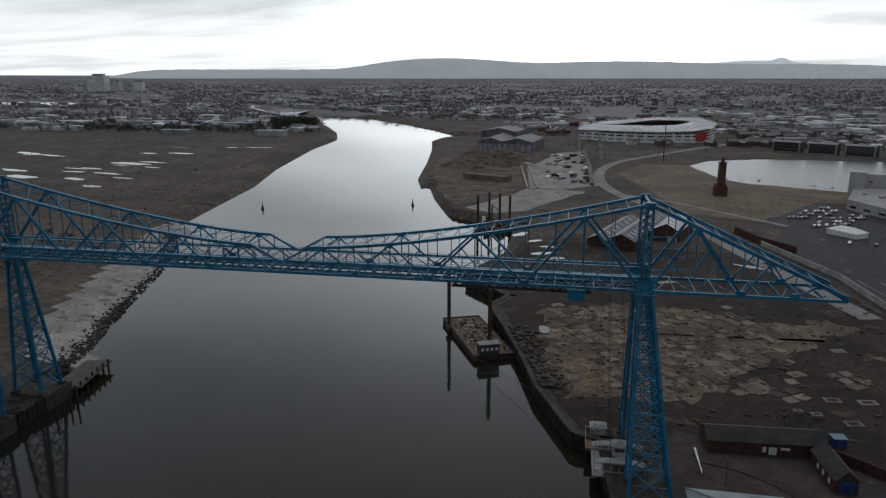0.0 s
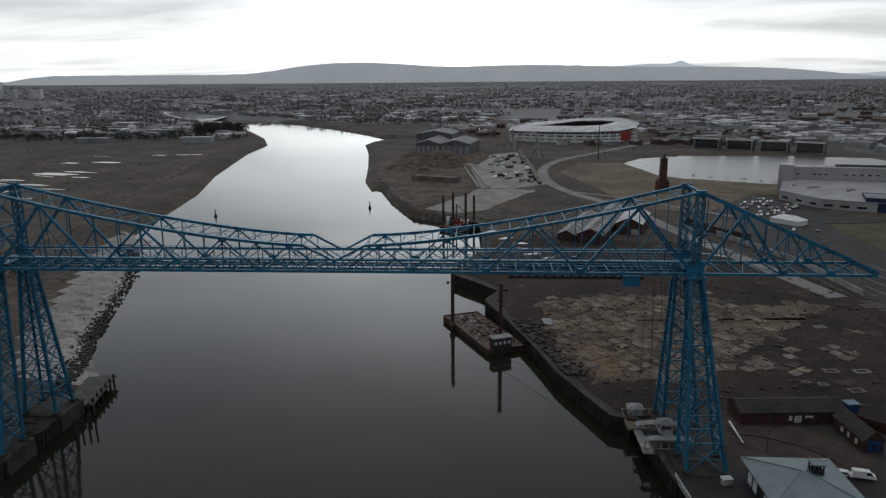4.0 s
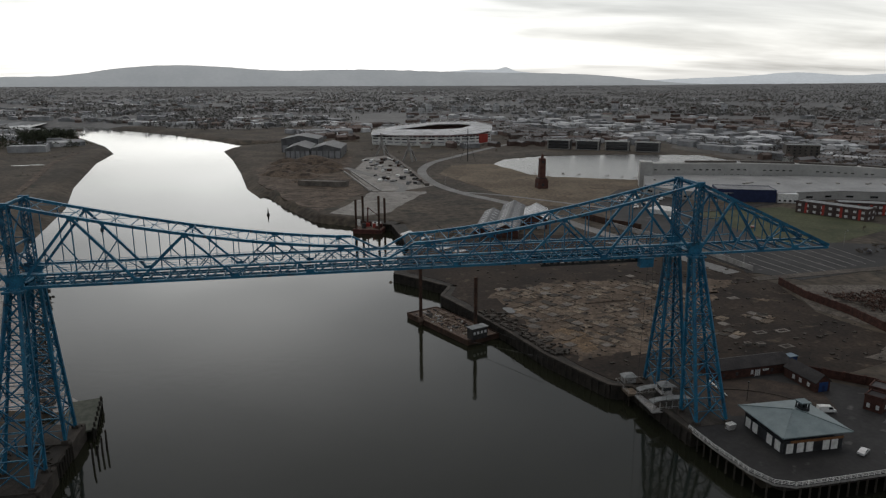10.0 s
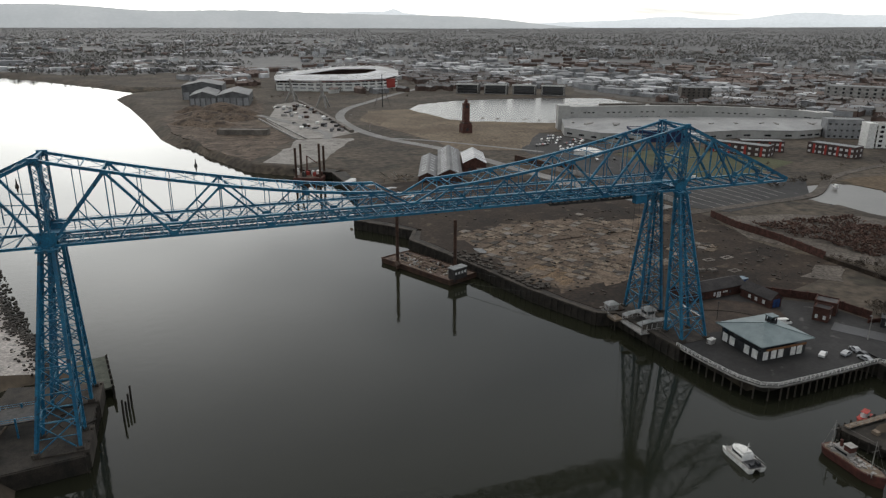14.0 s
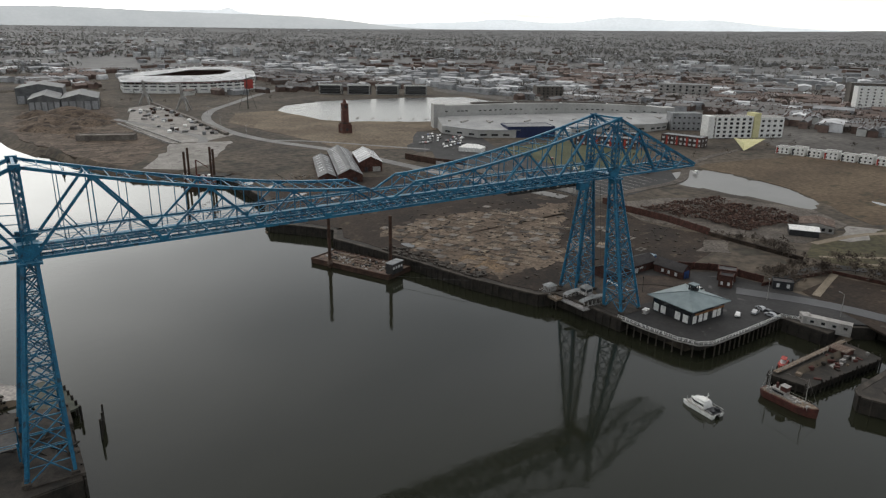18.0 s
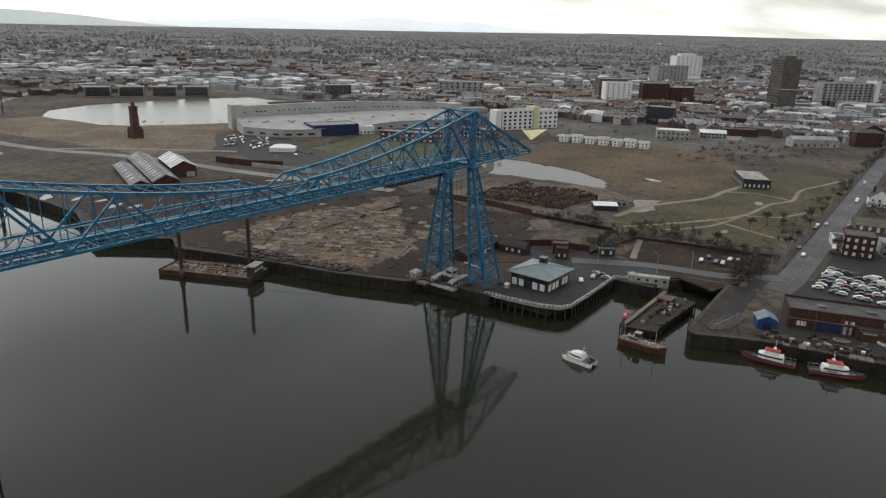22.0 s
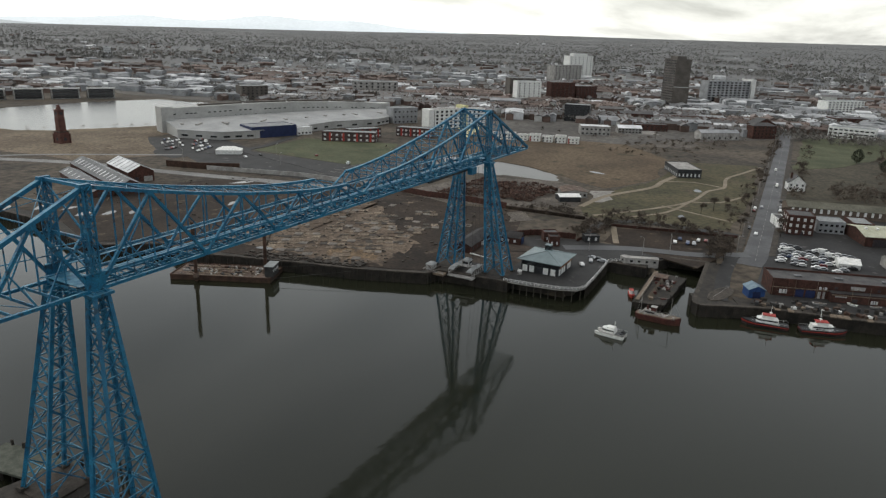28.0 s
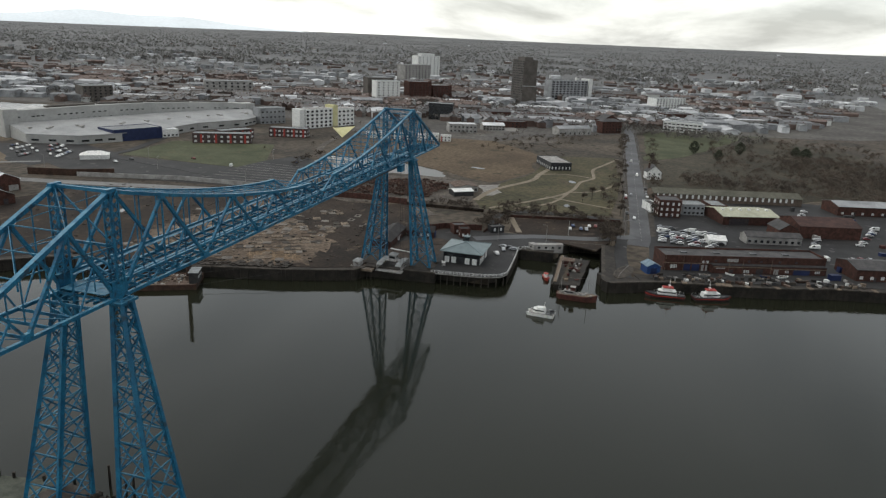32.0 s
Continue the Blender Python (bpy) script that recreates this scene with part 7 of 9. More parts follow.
for i in range(1, 5):
    (x0, y0), (x1, y1) = C0[i], C0[i + 1]
    part("roof_plant", Shape().add([(x0 + 3, y0 + 6, LAND + hs[i]), (x1 - 2, y1 + 6, LAND + hs[i + 1]), (x1, y1 + 11, LAND + hs[i + 1]), (x0 + 5, y0 + 11, LAND + hs[i]),
                                    (x0 + 3, y0 + 6, LAND + hs[i] + 1.6), (x1 - 2, y1 + 6, LAND + hs[i + 1] + 1.6), (x1, y1 + 11, LAND + hs[i + 1] + 1.6), (x0 + 5, y0 + 11, LAND + hs[i] + 1.6)],
                                   [(3, 2, 1, 0), (4, 5, 6, 7), (0, 1, 5, 4), (1, 2, 6, 5), (2, 3, 7, 6), (3, 0, 4, 7)]), TOWERTAN, col)
building("sports_hall", "windowless dark blue clad sports hall", "sports hall", (315, 338), (358, 321), 26, 10, NAVYCLAD, SHEDGREY, 0, 0, roof="flat")
building("sports_annex", "white annex beside the blue hall", "annex", (360, 322), (374, 315), 20, 7, WHITEPAINT, SHEDWHITE, 1, 4, (2, 1.4), "flat")
for q0, q1, d_, lab in (((346, 281), (369, 236), 14, "dark brick school wing with red panels"), ((372, 268), (402, 252), 14, "dark brick school block with red panels"), ((420, 246), (430, 210), 14, "dark brick school wing with red panels")):
    sc_, P, slab = building("school", lab, "school", q0, q1, d_, 8.5, DARKBRICK, ROOFGREY, 2, 9, (2.2, 1.8), "flat", glass=WHITEFRAME, sides=2)
    L = math.hypot(q1[0] - q0[0], q1[1] - q0[1])
    for k in range(4):
        part("red_panel", Shape().add(*slab(L * (k + 0.6) / 4 - 0.9, -0.12, LAND + 0.3, L * (k + 0.6) / 4 + 0.9, 0.0, LAND + 8)), REDPAINT, sc_)
# white residence with a yellow stair tower and folded canopy
wb_, P, slab = building("white_residence", "white seven-storey residence with square windows", "residence", (493, 242.6), (528.5, 227), 16, 20, WHITEPAINT, PALECONC, 5, 6, (3.0, 2.2), "flat", sides=3)
part("end_slab", Shape().add(*slab(-8.5, -1, LAND - 1, -2, 12, LAND + 21)), WHITEPAINT, wb_)
wb2, P, slab = building("white_residence_wing", "white wing of the residence with square windows", "residence", (535.5, 224), (559, 213.8), 16, 19, WHITEPAINT, PALECONC, 4, 4, (2.9, 2.1), "flat")
ys, P, slab = building("stair_tower", "pale yellow stair tower between the white wings", "tower", (529, 226.2), (535, 223.6), 14, 23, YELLOW, YELLOW, 0, 0, roof="flat")
can = thing("yellow_canopy", "pale yellow folded sculpture canopy on the ground", "sculpture")
part("fold", Shape().add([(453, 183, LAND), (449, 192, LAND + 10.5), (475, 178, LAND + 9.5), (460, 188, LAND + 4.5), (462, 195, LAND + 8)], [(0, 3, 1), (0, 2, 3), (1, 3, 4), (3, 2, 4), (0, 1, 4), (0, 4, 2)]), YELLOW, can)
building("dark_annex", "dark clad annex behind the white residence", "annex", (500, 300), (526, 284), 18, 17, SHEDGREY, ROOFGREY, 3, 6, (2, 1.6), "flat")
for k in range(7):
    t0, t1 = k / 7, (k + 0.82) / 7
    bx0, by0 = 468 + 20 * t0, 163 - 86 * t0
    bx1, by1 = 468 + 20 * t1, 163 - 86 * t1
    te, P, slab = building("white_terrace_house", "white low terrace house with red and dark panels", "house", (bx0, by0), (bx1, by1), 10, 6.5 if k % 2 else 5.4, WHITEPAINT, PALECONC, 2, 3, (1.3, 1.3), "flat", group="white terrace houses")
    part("red_panel", Shape().add(*slab(0.4, -0.1, LAND + 0.1, 1.6, 0.0, LAND + 5)), REDPAINT if k % 3 == 0 else DARKCLAD, te)

# stadium
# Seat red is dulled in the colour to imitate haze at that distance.
SEATS = M("haze-dulled red seats", (0.13, 0.075, 0.07), (0.20, 0.13, 0.12), 0.05, 0.8, fine=0.3)
st = thing("stadium", "white stadium bowl with trussed roof edges and a red corner", "stadium")
ST = [(80, 985), (140, 925), (205, 905), (262, 920), (300, 985), (318, 1080), (300, 1190), (230, 1230), (140, 1210), (90, 1120)]
scx, scy = 183, 1003
ST = [(80 + (x - 80) * 0.9, 905 + (y - 905) * 0.6) for x, y in ST]
hts = [17, 18, 18, 19, 21, 25, 29, 28, 22, 18]
n = len(ST)


def up(y):
    """Rise of a stand roof towards the pitch: up on the near side, down on the far side."""
    return 5.0 if y < 960 else (1.0 if y < 1040 else -4.0)


for i in range(n):
    (x0, y0), (x1, y1) = ST[i], ST[(i + 1) % n]
    h0, h1 = hts[i], hts[(i + 1) % n]
    ins = lambda x, y, k: (scx + (x - scx) * k, scy + (y - scy) * k)
    a0, a1 = ins(x0, y0, 0.60), ins(x1, y1, 0.60)
    part("stand_wall", Shape().add([(x0, y0, LAND - 1), (x1, y1, LAND - 1), (x1, y1, LAND + h1 - 5), (x0, y0, LAND + h0 - 5), (*ins(x0, y0, 0.97), LAND - 1), (*ins(x1, y1, 0.97), LAND - 1), (*ins(x1, y1, 0.97), LAND + h1 - 5), (*ins(x0, y0, 0.97), LAND + h0 - 5)],
                                   [(0, 1, 2, 3), (5, 4, 7, 6), (3, 2, 6, 7)]), WHITEPAINT, st)
    part("terrace", Shape().add([(*ins(x0, y0, 0.97), LAND + h0 - 7), (*ins(x1, y1, 0.97), LAND + h1 - 7), (*a1, LAND + 2), (*a0, LAND + 2)], [(0, 1, 2, 3)]), SEATS, st)
    part("stand_roof", Shape().add([(*ins(x0, y0, 1.02), LAND + h0 - 1.5), (*ins(x1, y1, 1.02), LAND + h1 - 1.5), (*ins(x1, y1, 0.66), LAND + h1 + up(y1)), (*ins(x0, y0, 0.66), LAND + h0 + up(y0)),
                                    (*ins(x0, y0, 1.02), LAND + h0 - 0.9), (*ins(x1, y1, 1.02), LAND + h1 - 0.9), (*ins(x1, y1, 0.66), LAND + h1 + 0.6 + up(y1)), (*ins(x0, y0, 0.66), LAND + h0 + 0.6 + up(y0))],
                                   [(3, 2, 1, 0), (4, 5, 6, 7), (0, 1, 5, 4), (1, 2, 6, 5), (2, 3, 7, 6), (3, 0, 4, 7)]), SHEDWHITE, st, "white stand roof")
    L = math.hypot(x1 - x0, y1 - y0)
    m = max(3, int(L / 12))
    for k in range(m):
        t = (k + 0.5) / m
        px, py, hh = x0 + (x1 - x0) * t, y0 + (y1 - y0) * t, h0 + (h1 - h0) * t
        dd = math.degrees(math.atan2(y1 - y0, x1 - x0))
        part("roof_truss", Shape().beam((*ins(px, py, 1.01), LAND + hh - 5), (*ins(px, py, 1.0), LAND + hh + 1.8), 0.5).beam((*ins(px, py, 1.0), LAND + hh + 1.8), (*ins(px, py, 0.68), LAND + hh + 1.0 + 0.7 * up(py)), 0.5), WHITEPAINT, st)
        for z in (4.0, 9.0, 13.0):
            part("wall_window", Shape().obox(*ins(px, py, 1.001), LAND + z, L / m * 0.7, 0.5, 1.8, dd), GLASS if z != 4.0 else SHEDGREY, st)
part("corner_panel", Shape().obox(258, 928, LAND + 2, 26, 1.6, 14, 35), REDPAINT, st, "bright red corner panel")
part("pitch", Shape().prism([(scx + (x - scx) * 0.55, scy + (y - scy) * 0.55) for x, y in ST], LAND - 0.5, LAND + 0.5), FIELD, st)

# leaning tripod gate pylons beside the storage yard
for gx_, gy_, gh in ((79, 778, 30), (105, 694, 33)):
    gp = thing("gate_pylon", "pale tapered tripod pylon with splayed feet", "pylon", "tripod pylons")
    for dx, dy in ((-9, 0), (9, 3), (2, -8)):
        part("leg", Shape().tube((gx_ + dx, gy_ + dy, LAND - 0.5), (gx_ + dx * 0.25, gy_ + dy * 0.25, LAND + gh * 0.45), 1.0, 1.6, 8), PALECONC, gp)
    part("stem", Shape().tube((gx_, gy_, LAND + gh * 0.38), (gx_ - 2, gy_ + 1, LAND + gh), 2.4, 1.2, 10), PALECONC, gp)
part("link_beam", Shape().beam((78, 778, LAND + 28), (104, 694, LAND + 31), 1.4), PALECONC, gp)
mp = thing("lattice_mast", "thin dark lattice mast", "mast")
part("mast", Shape().tube((177, 677, LAND), (177, 677, LAND + 41), 0.7, 0.4, 8), IRON, mp)
part("stay", Shape().beam((186, 672, LAND), (177.5, 677, LAND + 30), 0.3).beam((170, 690, LAND), (177, 677, LAND + 30), 0.3), IRON, mp)
# riverside hangars
for k, (q0, q1, rs2) in enumerate((((-52, 756), (-20, 752), 5), ((-19, 752), (20, 746), 5), ((-60, 846), (-8, 838), 5))):
    hg, P, slab = building("hangar", "grey curved-roof fabrication hangar with pale doors", "hangar", q0, q1, 80 if k < 2 else 60, 13 if k < 2 else 19, SHEDDARK, SHEDDARK, 0, 0, roof="gable_across", rise=rs2)
    L = math.hypot(q1[0] - q0[0], q1[1] - q0[1])
    for j in range(5):
        part("hangar_door", Shape().add(*slab(L * (j + 0.12) / 5, -0.15, LAND, L * (j + 0.88) / 5, 0.02, LAND + 10)), SHEDGREY, hg)
building("low_store", "long low pale store by the river", "store", (-32, 500), (12, 482), 12, 4.5, CONCRETE, CONCRETE, 0, 0, roof="flat")
# spoil heaps
for x, y, w, h in ((-40, 640, 62, 9), (-18, 695, 66, 11), (-48, 700, 46, 8), (-10, 610, 50, 8), (-52, 590, 44, 7), (4, 650, 40, 8), (-30, 570, 44, 6), (-24, 530, 34, 4)):
    sh = Shape()
    rings, seg = 5, 18
    q = random.Random(int(x + y))
    wob = [q.uniform(0.8, 1.2) for _ in range(seg)]
    for i in range(rings + 1):
        k = 1 - i / rings
        for j in range(seg):
            a = 2 * math.pi * j / seg
            sh.v.append((x + w * 0.5 * k * wob[j] * math.cos(a), y + w * 0.5 * k * wob[j] * math.sin(a), LAND - 0.5 + h * (1 - k ** 1.5) + q.uniform(-0.3, 0.3)))
    for i in range(rings):
        for j in range(seg):
            sh.f.append((i * seg + j, i * seg + (j + 1) % seg, (i + 1) * seg + (j + 1) % seg, (i + 1) * seg + j))
    tagged(part("spoil_mound", sh, SPOIL, smooth=True), "rounded mound of dark dredged spoil", "spoil mound", "spoil mounds")
# pipe and plant stacks in the storage yard
rq = random.Random(77)
for i in range(70):
    a, b = rq.random(), rq.random()
    x, y = 46 + 40 * a, 462 + 270 * b
    if rq.random() < 0.3:
        x = 86 + rq.uniform(-2, 2)
    tagged(part("pipe_crate", Shape().obox(x, y, LAND + 0.1, rq.uniform(3, 11), rq.uniform(2, 5), rq.uniform(0.8, 3.2), 70 + rq.uniform(-12, 12)), rq.choice((PALECONC, IRON, WHITEPAINT, RUST, SHEDGREY))),
           "crated pipes and plant in the storage yard", "pipe crate", "pipe crates in the storage yard")
wall_run("row of pale concrete blocks edging the storage yard", [(86, 776), (91, 603), (91, 474)], 2.6, 4.0, CONCRETE, piers=16)
wall_run("double pale concrete kerb along the storage yard", [(17, 600), (34, 448)], 1.4, 1.6, PALECONC)
wall_run("second pale concrete kerb along the storage yard", [(25, 600), (43, 448)], 1.4, 1.6, PALECONC)

# office blocks across the basin
for k in range(4):
    t0, t1 = k / 4, (k + 0.8) / 4
    x0, y0 = 332 + 146 * t0, 820 - 90 * t0
    x1, y1 = 332 + 146 * t1, 820 - 90 * t1
    of, P, slab = building("office_block", "dark glazed office block with a pale roof edge", "office", (x0, y0), (x1, y1), 18, 13.5, SLATE, PALECONC, 0, 0, roof="flat", group="glazed offices by the basin")
    L = math.hypot(x1 - x0, y1 - y0)
    for row in range(3):
        part("ribbon_window", Shape().add(*slab(1.5, -0.12, LAND + 1.4 + 4.1 * row, L - 1.5, 0.0, LAND + 3.6 + 4.1 * row)), GLASS, of)
    part("roof_fascia", Shape().add(*slab(-0.6, -0.9, LAND + 13.2, L + 0.6, 0.2, LAND + 15.2)), WHITEPAINT, of)
    part("frame", Shape().add(*slab(0.2, -0.3, LAND, 1.9, 0.0, LAND + 13.4)).add(*slab(L - 1.9, -0.3, LAND, L - 0.2, 0.0, LAND + 13.4)).add(*slab(1.1, -0.3, LAND + 0.2, L - 1.1, 0.0, LAND + 1.0)), PALECONC, of)

# ---- north bank by the tower ----
zone("tower_ground", ragged([(-108, -118), (-106, -30), (-110, 10), (-128, 32), (-170, 60), (-240, 40), (-250, -120)], 8, 1.5, 21), DIRT, "dark trampled ground behind the north tower")
tp_ = thing("tower_pier", "dark timber and rubble pier under the north tower legs", "pier")
part("fill", Shape().prism([(-118, -24), (-87.6, -20), (-87.0, 18), (-112, 24)], -4, LAND - 0.5), PILING, tp_)
part("deck", Shape().prism([(-117, -23.4), (-88.0, -19.6), (-87.4, 17.6), (-112, 23.4)], LAND - 0.5, LAND - 0.3), PILING, tp_)
rt = random.Random(9)
for i in range(20):
    part("fender_post", Shape().tube((-87.2, -20 + 1.9 * i, -4), (-87.1, -20 + 1.9 * i, LAND + rt.uniform(-1.2, 0.8)), 0.3, 0.26, 7), PILING, tp_)
for i in range(14):
    part("baulk", Shape().obox(rt.uniform(-110, -88), rt.uniform(-5, 5), LAND - 0.3, rt.uniform(2, 7), 0.4, 0.4, rt.uniform(0, 180)), rt.choice((PILING, PLANK, COPING)), tp_)

nb = thing("approach_gantry", "blue steel approach gantry with railings behind the north tower", "gantry")
part("deck", Shape().box(-140, -6, LAND + 3.6, -99, 2, LAND + 4.0), IRON, nb)
for y in (-6, 2):
    part("railing", Shape().beam((-140, y, LAND + 5.1), (-99, y, LAND + 5.1), 0.1).beam((-140, y, LAND + 4.5), (-99, y, LAND + 4.5), 0.1), BLUE, nb)
    for i in range(9):
        part("post", Shape().box(-139 + 5 * i - 0.2, y - 0.2, LAND - 1, -139 + 5 * i + 0.2, y + 0.2, LAND + 5.2), BLUE, nb)
dol = thing("mooring_dolphin", "timber mooring dolphin with a green-grey deck beside the tower", "dolphin")
part("deck", Shape().prism([(-93, 15), (-84, 18), (-88, 40), (-97, 38)], 3.0, 3.6), M("green-grey planks", (0.045, 0.05, 0.04), (0.085, 0.09, 0.072), 0.5, 0.9), dol)
for i in range(7):
    for j in range(2):
        x, y = -92.6 - 0.6 * i + 8.4 * j, 16 + 3.6 * i
        part("support_post", Shape().tube((x, y, -4), (x, y, 3.2 + (1.8 if j else 0)), 0.35, n=8), PILING, dol)
for i in range(5, 9):
    tp = thing("timber_post", "dark upright timber fender pile standing in the water", "pile", "fender piles by the north tower")
    part("shaft", Shape().tube((-83.5 + 0.5 * i, -10 + 2.6 * i, -4), (-83.3 + 0.5 * i, -10 + 2.6 * i, 4.5 + (i % 3)), 0.32, 0.28, 8), PILING, tp)
MUD_OUT = [(-98, -40), (-96, 10), (-104, 45), (-118, 82), (-126, 108), (-145, 168), (-168, 215), (-182, 235)]
rk = Shape()
qq = random.Random(3)
for i in range(3000):
    k = qq.randrange(1, 7)
    (x0, y0), (x1, y1) = MUD_OUT[k], MUD_OUT[k + 1]
    t = qq.random()
    x, y = x0 + (x1 - x0) * t - abs(qq.gauss(0, 3.5)), y0 + (y1 - y0) * t + qq.uniform(-3, 3)
    s = qq.uniform(0.15, 0.6)
    rk.obox(x, y, float(ground_height(x, y)) - 0.3 if i % 3 else WATER - 0.3, s * 2, s * 1.3, s * 0.9 + 0.3, qq.uniform(0, 180))
tagged(part("bank_stones", rk, PILING), "dark weed-covered stones on the mudflat", "stones", kind="stuff")

# ---- street lamps ----
def street_lamp():
    l = thing("street_lamp", "tall grey street lamp with a single arm", "street lamp", "street lamps")
    part("pole", Shape().tube((0, 0, -0.2), (0, 0, 8.6), 0.14, 0.09, 8), PALECONC, l)
    part("arm", Shape().beam((0, 0, 8.5), (1.6, 0, 8.9), 0.1), PALECONC, l)
    part("lantern", Shape().box(1.3, -0.16, 8.82, 2.1, 0.16, 9.0), SHEDGREY, l)
    return l


lamp0 = street_lamp()
lamp0.matrix_basis = pose(186, -99, LAND + 0.2, 0, 0, -90)
for k in range(1, 15):
    copy_thing(lamp0, pose(186 + 32 * k, (-99.0 if k % 2 else -112.5) + 0.8 * k, LAND + 0.2, 0, 0, -90 if k % 2 else 90))
for x, y, a in ((148, -36, 200), (156, -60, 90), (171, -70, 180), (215, 150, 0), (230, 230, 0), (262, 262, 0), (300, 176, 0), (200, 300, 90), (240, 350, 90), (108, 470, 0), (104, 540, 0), (118, 640, 0), (166, 720, 0)):
    copy_thing(lamp0, pose(x, y, LAND + 0.1, 0, 0, a))

# ---- depots along the wharf road ----
rd = random.Random(61)
for k, (x, y, w, d, h, mt, rm) in enumerate(((150, -204, 30, 18, 5.5, BRICKDARK, SLATE), (158, -236, 26, 16, 6.0, NAVYCLAD, SHEDGREY), (150, -270, 30, 20, 6.5, BRICKDARK, SLATE), (176, -300, 44, 24, 7, SHEDGREY, SHEDGREY), (238, -262, 40, 24, 7, BRICKDARK, SLATE),
                                             (300, -232, 40, 20, 6, BRICKDARK, SHEDGREY), (290, -290, 50, 26, 8, SHEDGREY, SHEDWHITE), (232, -330, 46, 26, 8, BRICKDARK, SLATE), (160, -340, 40, 22, 7, BRICKDARK, SLATE), (300, -350, 50, 28, 8, SHEDGREY, SHEDGREY), (214, -388, 50, 26, 8, BRICKDARK, SLATE))):
    a = radians(-74)
    building("depot_building", "low depot building with a pitched roof among parked cars", "depot", (x, y), (x + w * math.cos(a), y + w * math.sin(a)), d, h, mt, rm, 1, 6, (1.6, 1.5), "gable", 2.0, doors=2, group="depots by the wharf", glass=WHITEFRAME)
for k in range(5):
    park_row(196 + 9 * k, -252 - 6 * k, 204 + 9 * k, -286 - 6 * k, 10, 15, 0.7)
for i in range(46):
    x, y = rd.uniform(160, 300), rd.uniform(-300, -200)
    mt = rd.choice((RUST, NAVYCLAD, PALECONC, BLUEWALL, IRON, REDHULL, WHITEPAINT))
    c = tagged(part("container", Shape().obox(x, y, LAND + 0.1, rd.choice((6.1, 3.0, 2.2)), 2.4, rd.choice((2.5, 1.6)), -74 + rd.choice((0, 90))), mt), "painted steel container in the depot yard", "container", "containers in the depots")
rubble = Shape()
for i in range(700):
    x, y = rd.uniform(56, 200), rd.uniform(16, 240)
    if x < 62 + max(0, 60 - y) * 0.6 or (y > 140 and rd.random() < 0.6):
        continue
    q = rd.uniform(0.2, 0.8)
    rubble.obox(x, y, LAND - 0.1, q * 2.2, q * 1.3, q * 0.5 + 0.22, rd.uniform(0, 180))
for i in range(260):                           # broken edge of the quay by the barge
    x, y = 62.5 + rd.gauss(0, 3), 62 + rd.uniform(-22, 34)
    x -= (y - 62) * 0.3
    q = rd.uniform(0.2, 1.0)
    if x < 67 - (y - 42) * 0.3 - 1.5:
        continue
    rubble.obox(x, y, LAND - 0.1, q * 2, q * 1.3, q * 0.7 + 0.2, rd.uniform(0, 180))
tagged(part("yard_rubble_pieces", rubble, COPING), "loose concrete rubble strewn over the yard", "rubble", kind="stuff")

# ---- trees ----
def big_mesh(name, verts, faces, mat, label, category):
    """One mesh of many loose pieces, from arrays of equal triangles or quads."""
    me = bpy.data.meshes.new(name)
    v, f = np.asarray(verts, np.float32), np.asarray(faces, np.int32)
    me.vertices.add(len(v))
    me.vertices.foreach_set("co", v.reshape(-1))
    k = f.shape[1]
    me.loops.add(f.size)
    me.loops.foreach_set("vertex_index", f.reshape(-1))
    me.polygons.add(len(f))
    me.polygons.foreach_set("loop_start", np.arange(len(f), dtype=np.int32) * k)
    me.update(calc_edges=True)
    me.materials.append(mat)
    return tagged(new(name, me), label, category, kind="stuff")


def bare_tree(seed, h):
    """A leafless tree: tapered trunk, forking limbs, a haze of twigs."""
    r = random.Random(seed)
    t = thing("bare_tree", "leafless winter tree with a fine brown crown", "tree", "bare trees")
    part("trunk", Shape().tube((0, 0, -0.3), (r.uniform(-0.2, 0.2), r.uniform(-0.2, 0.2), h * 0.3), h * 0.02, h * 0.013, 7), BARK, t)
    limbs, tips = Shape(), []

    def fork(p, d, length, rad, depth):
        q = p + d * length
        limbs.tube(p, q, rad, rad * 0.6, 5 if depth else 4)
        if depth == 3:
            tips.append((p, q))
            return
        for _ in range(3 if depth else 6):
            nd = (d + Vector((r.uniform(-1, 1), r.uniform(-1, 1), r.uniform(-0.35, 0.6))) * 1.15).normalized()
            fork(p.lerp(q, r.uniform(0.65, 1.0)), nd, length * r.uniform(0.6, 0.8), rad * 0.58, depth + 1)

    fork(Vector((0, 0, h * 0.16)), Vector((0, 0, 1)), h * 0.27, h * 0.012, 0)
    part("branching", limbs, BARK, t)
    tw = Shape()
    for p, q in tips:
        for _ in range(11):
            a = p.lerp(q, r.random())
            b = a + Vector((r.gauss(0, 1), r.gauss(0, 1), r.gauss(0.2, 0.9))).normalized() * h * r.uniform(0.08, 0.19)
            s = Vector((r.gauss(0, 1), r.gauss(0, 1), r.gauss(0, 1))).normalized() * 0.085
            tw.add([a - s, a + s, b], [(0, 1, 2)])
    part("crown", tw, TWIGS, t)
    return t


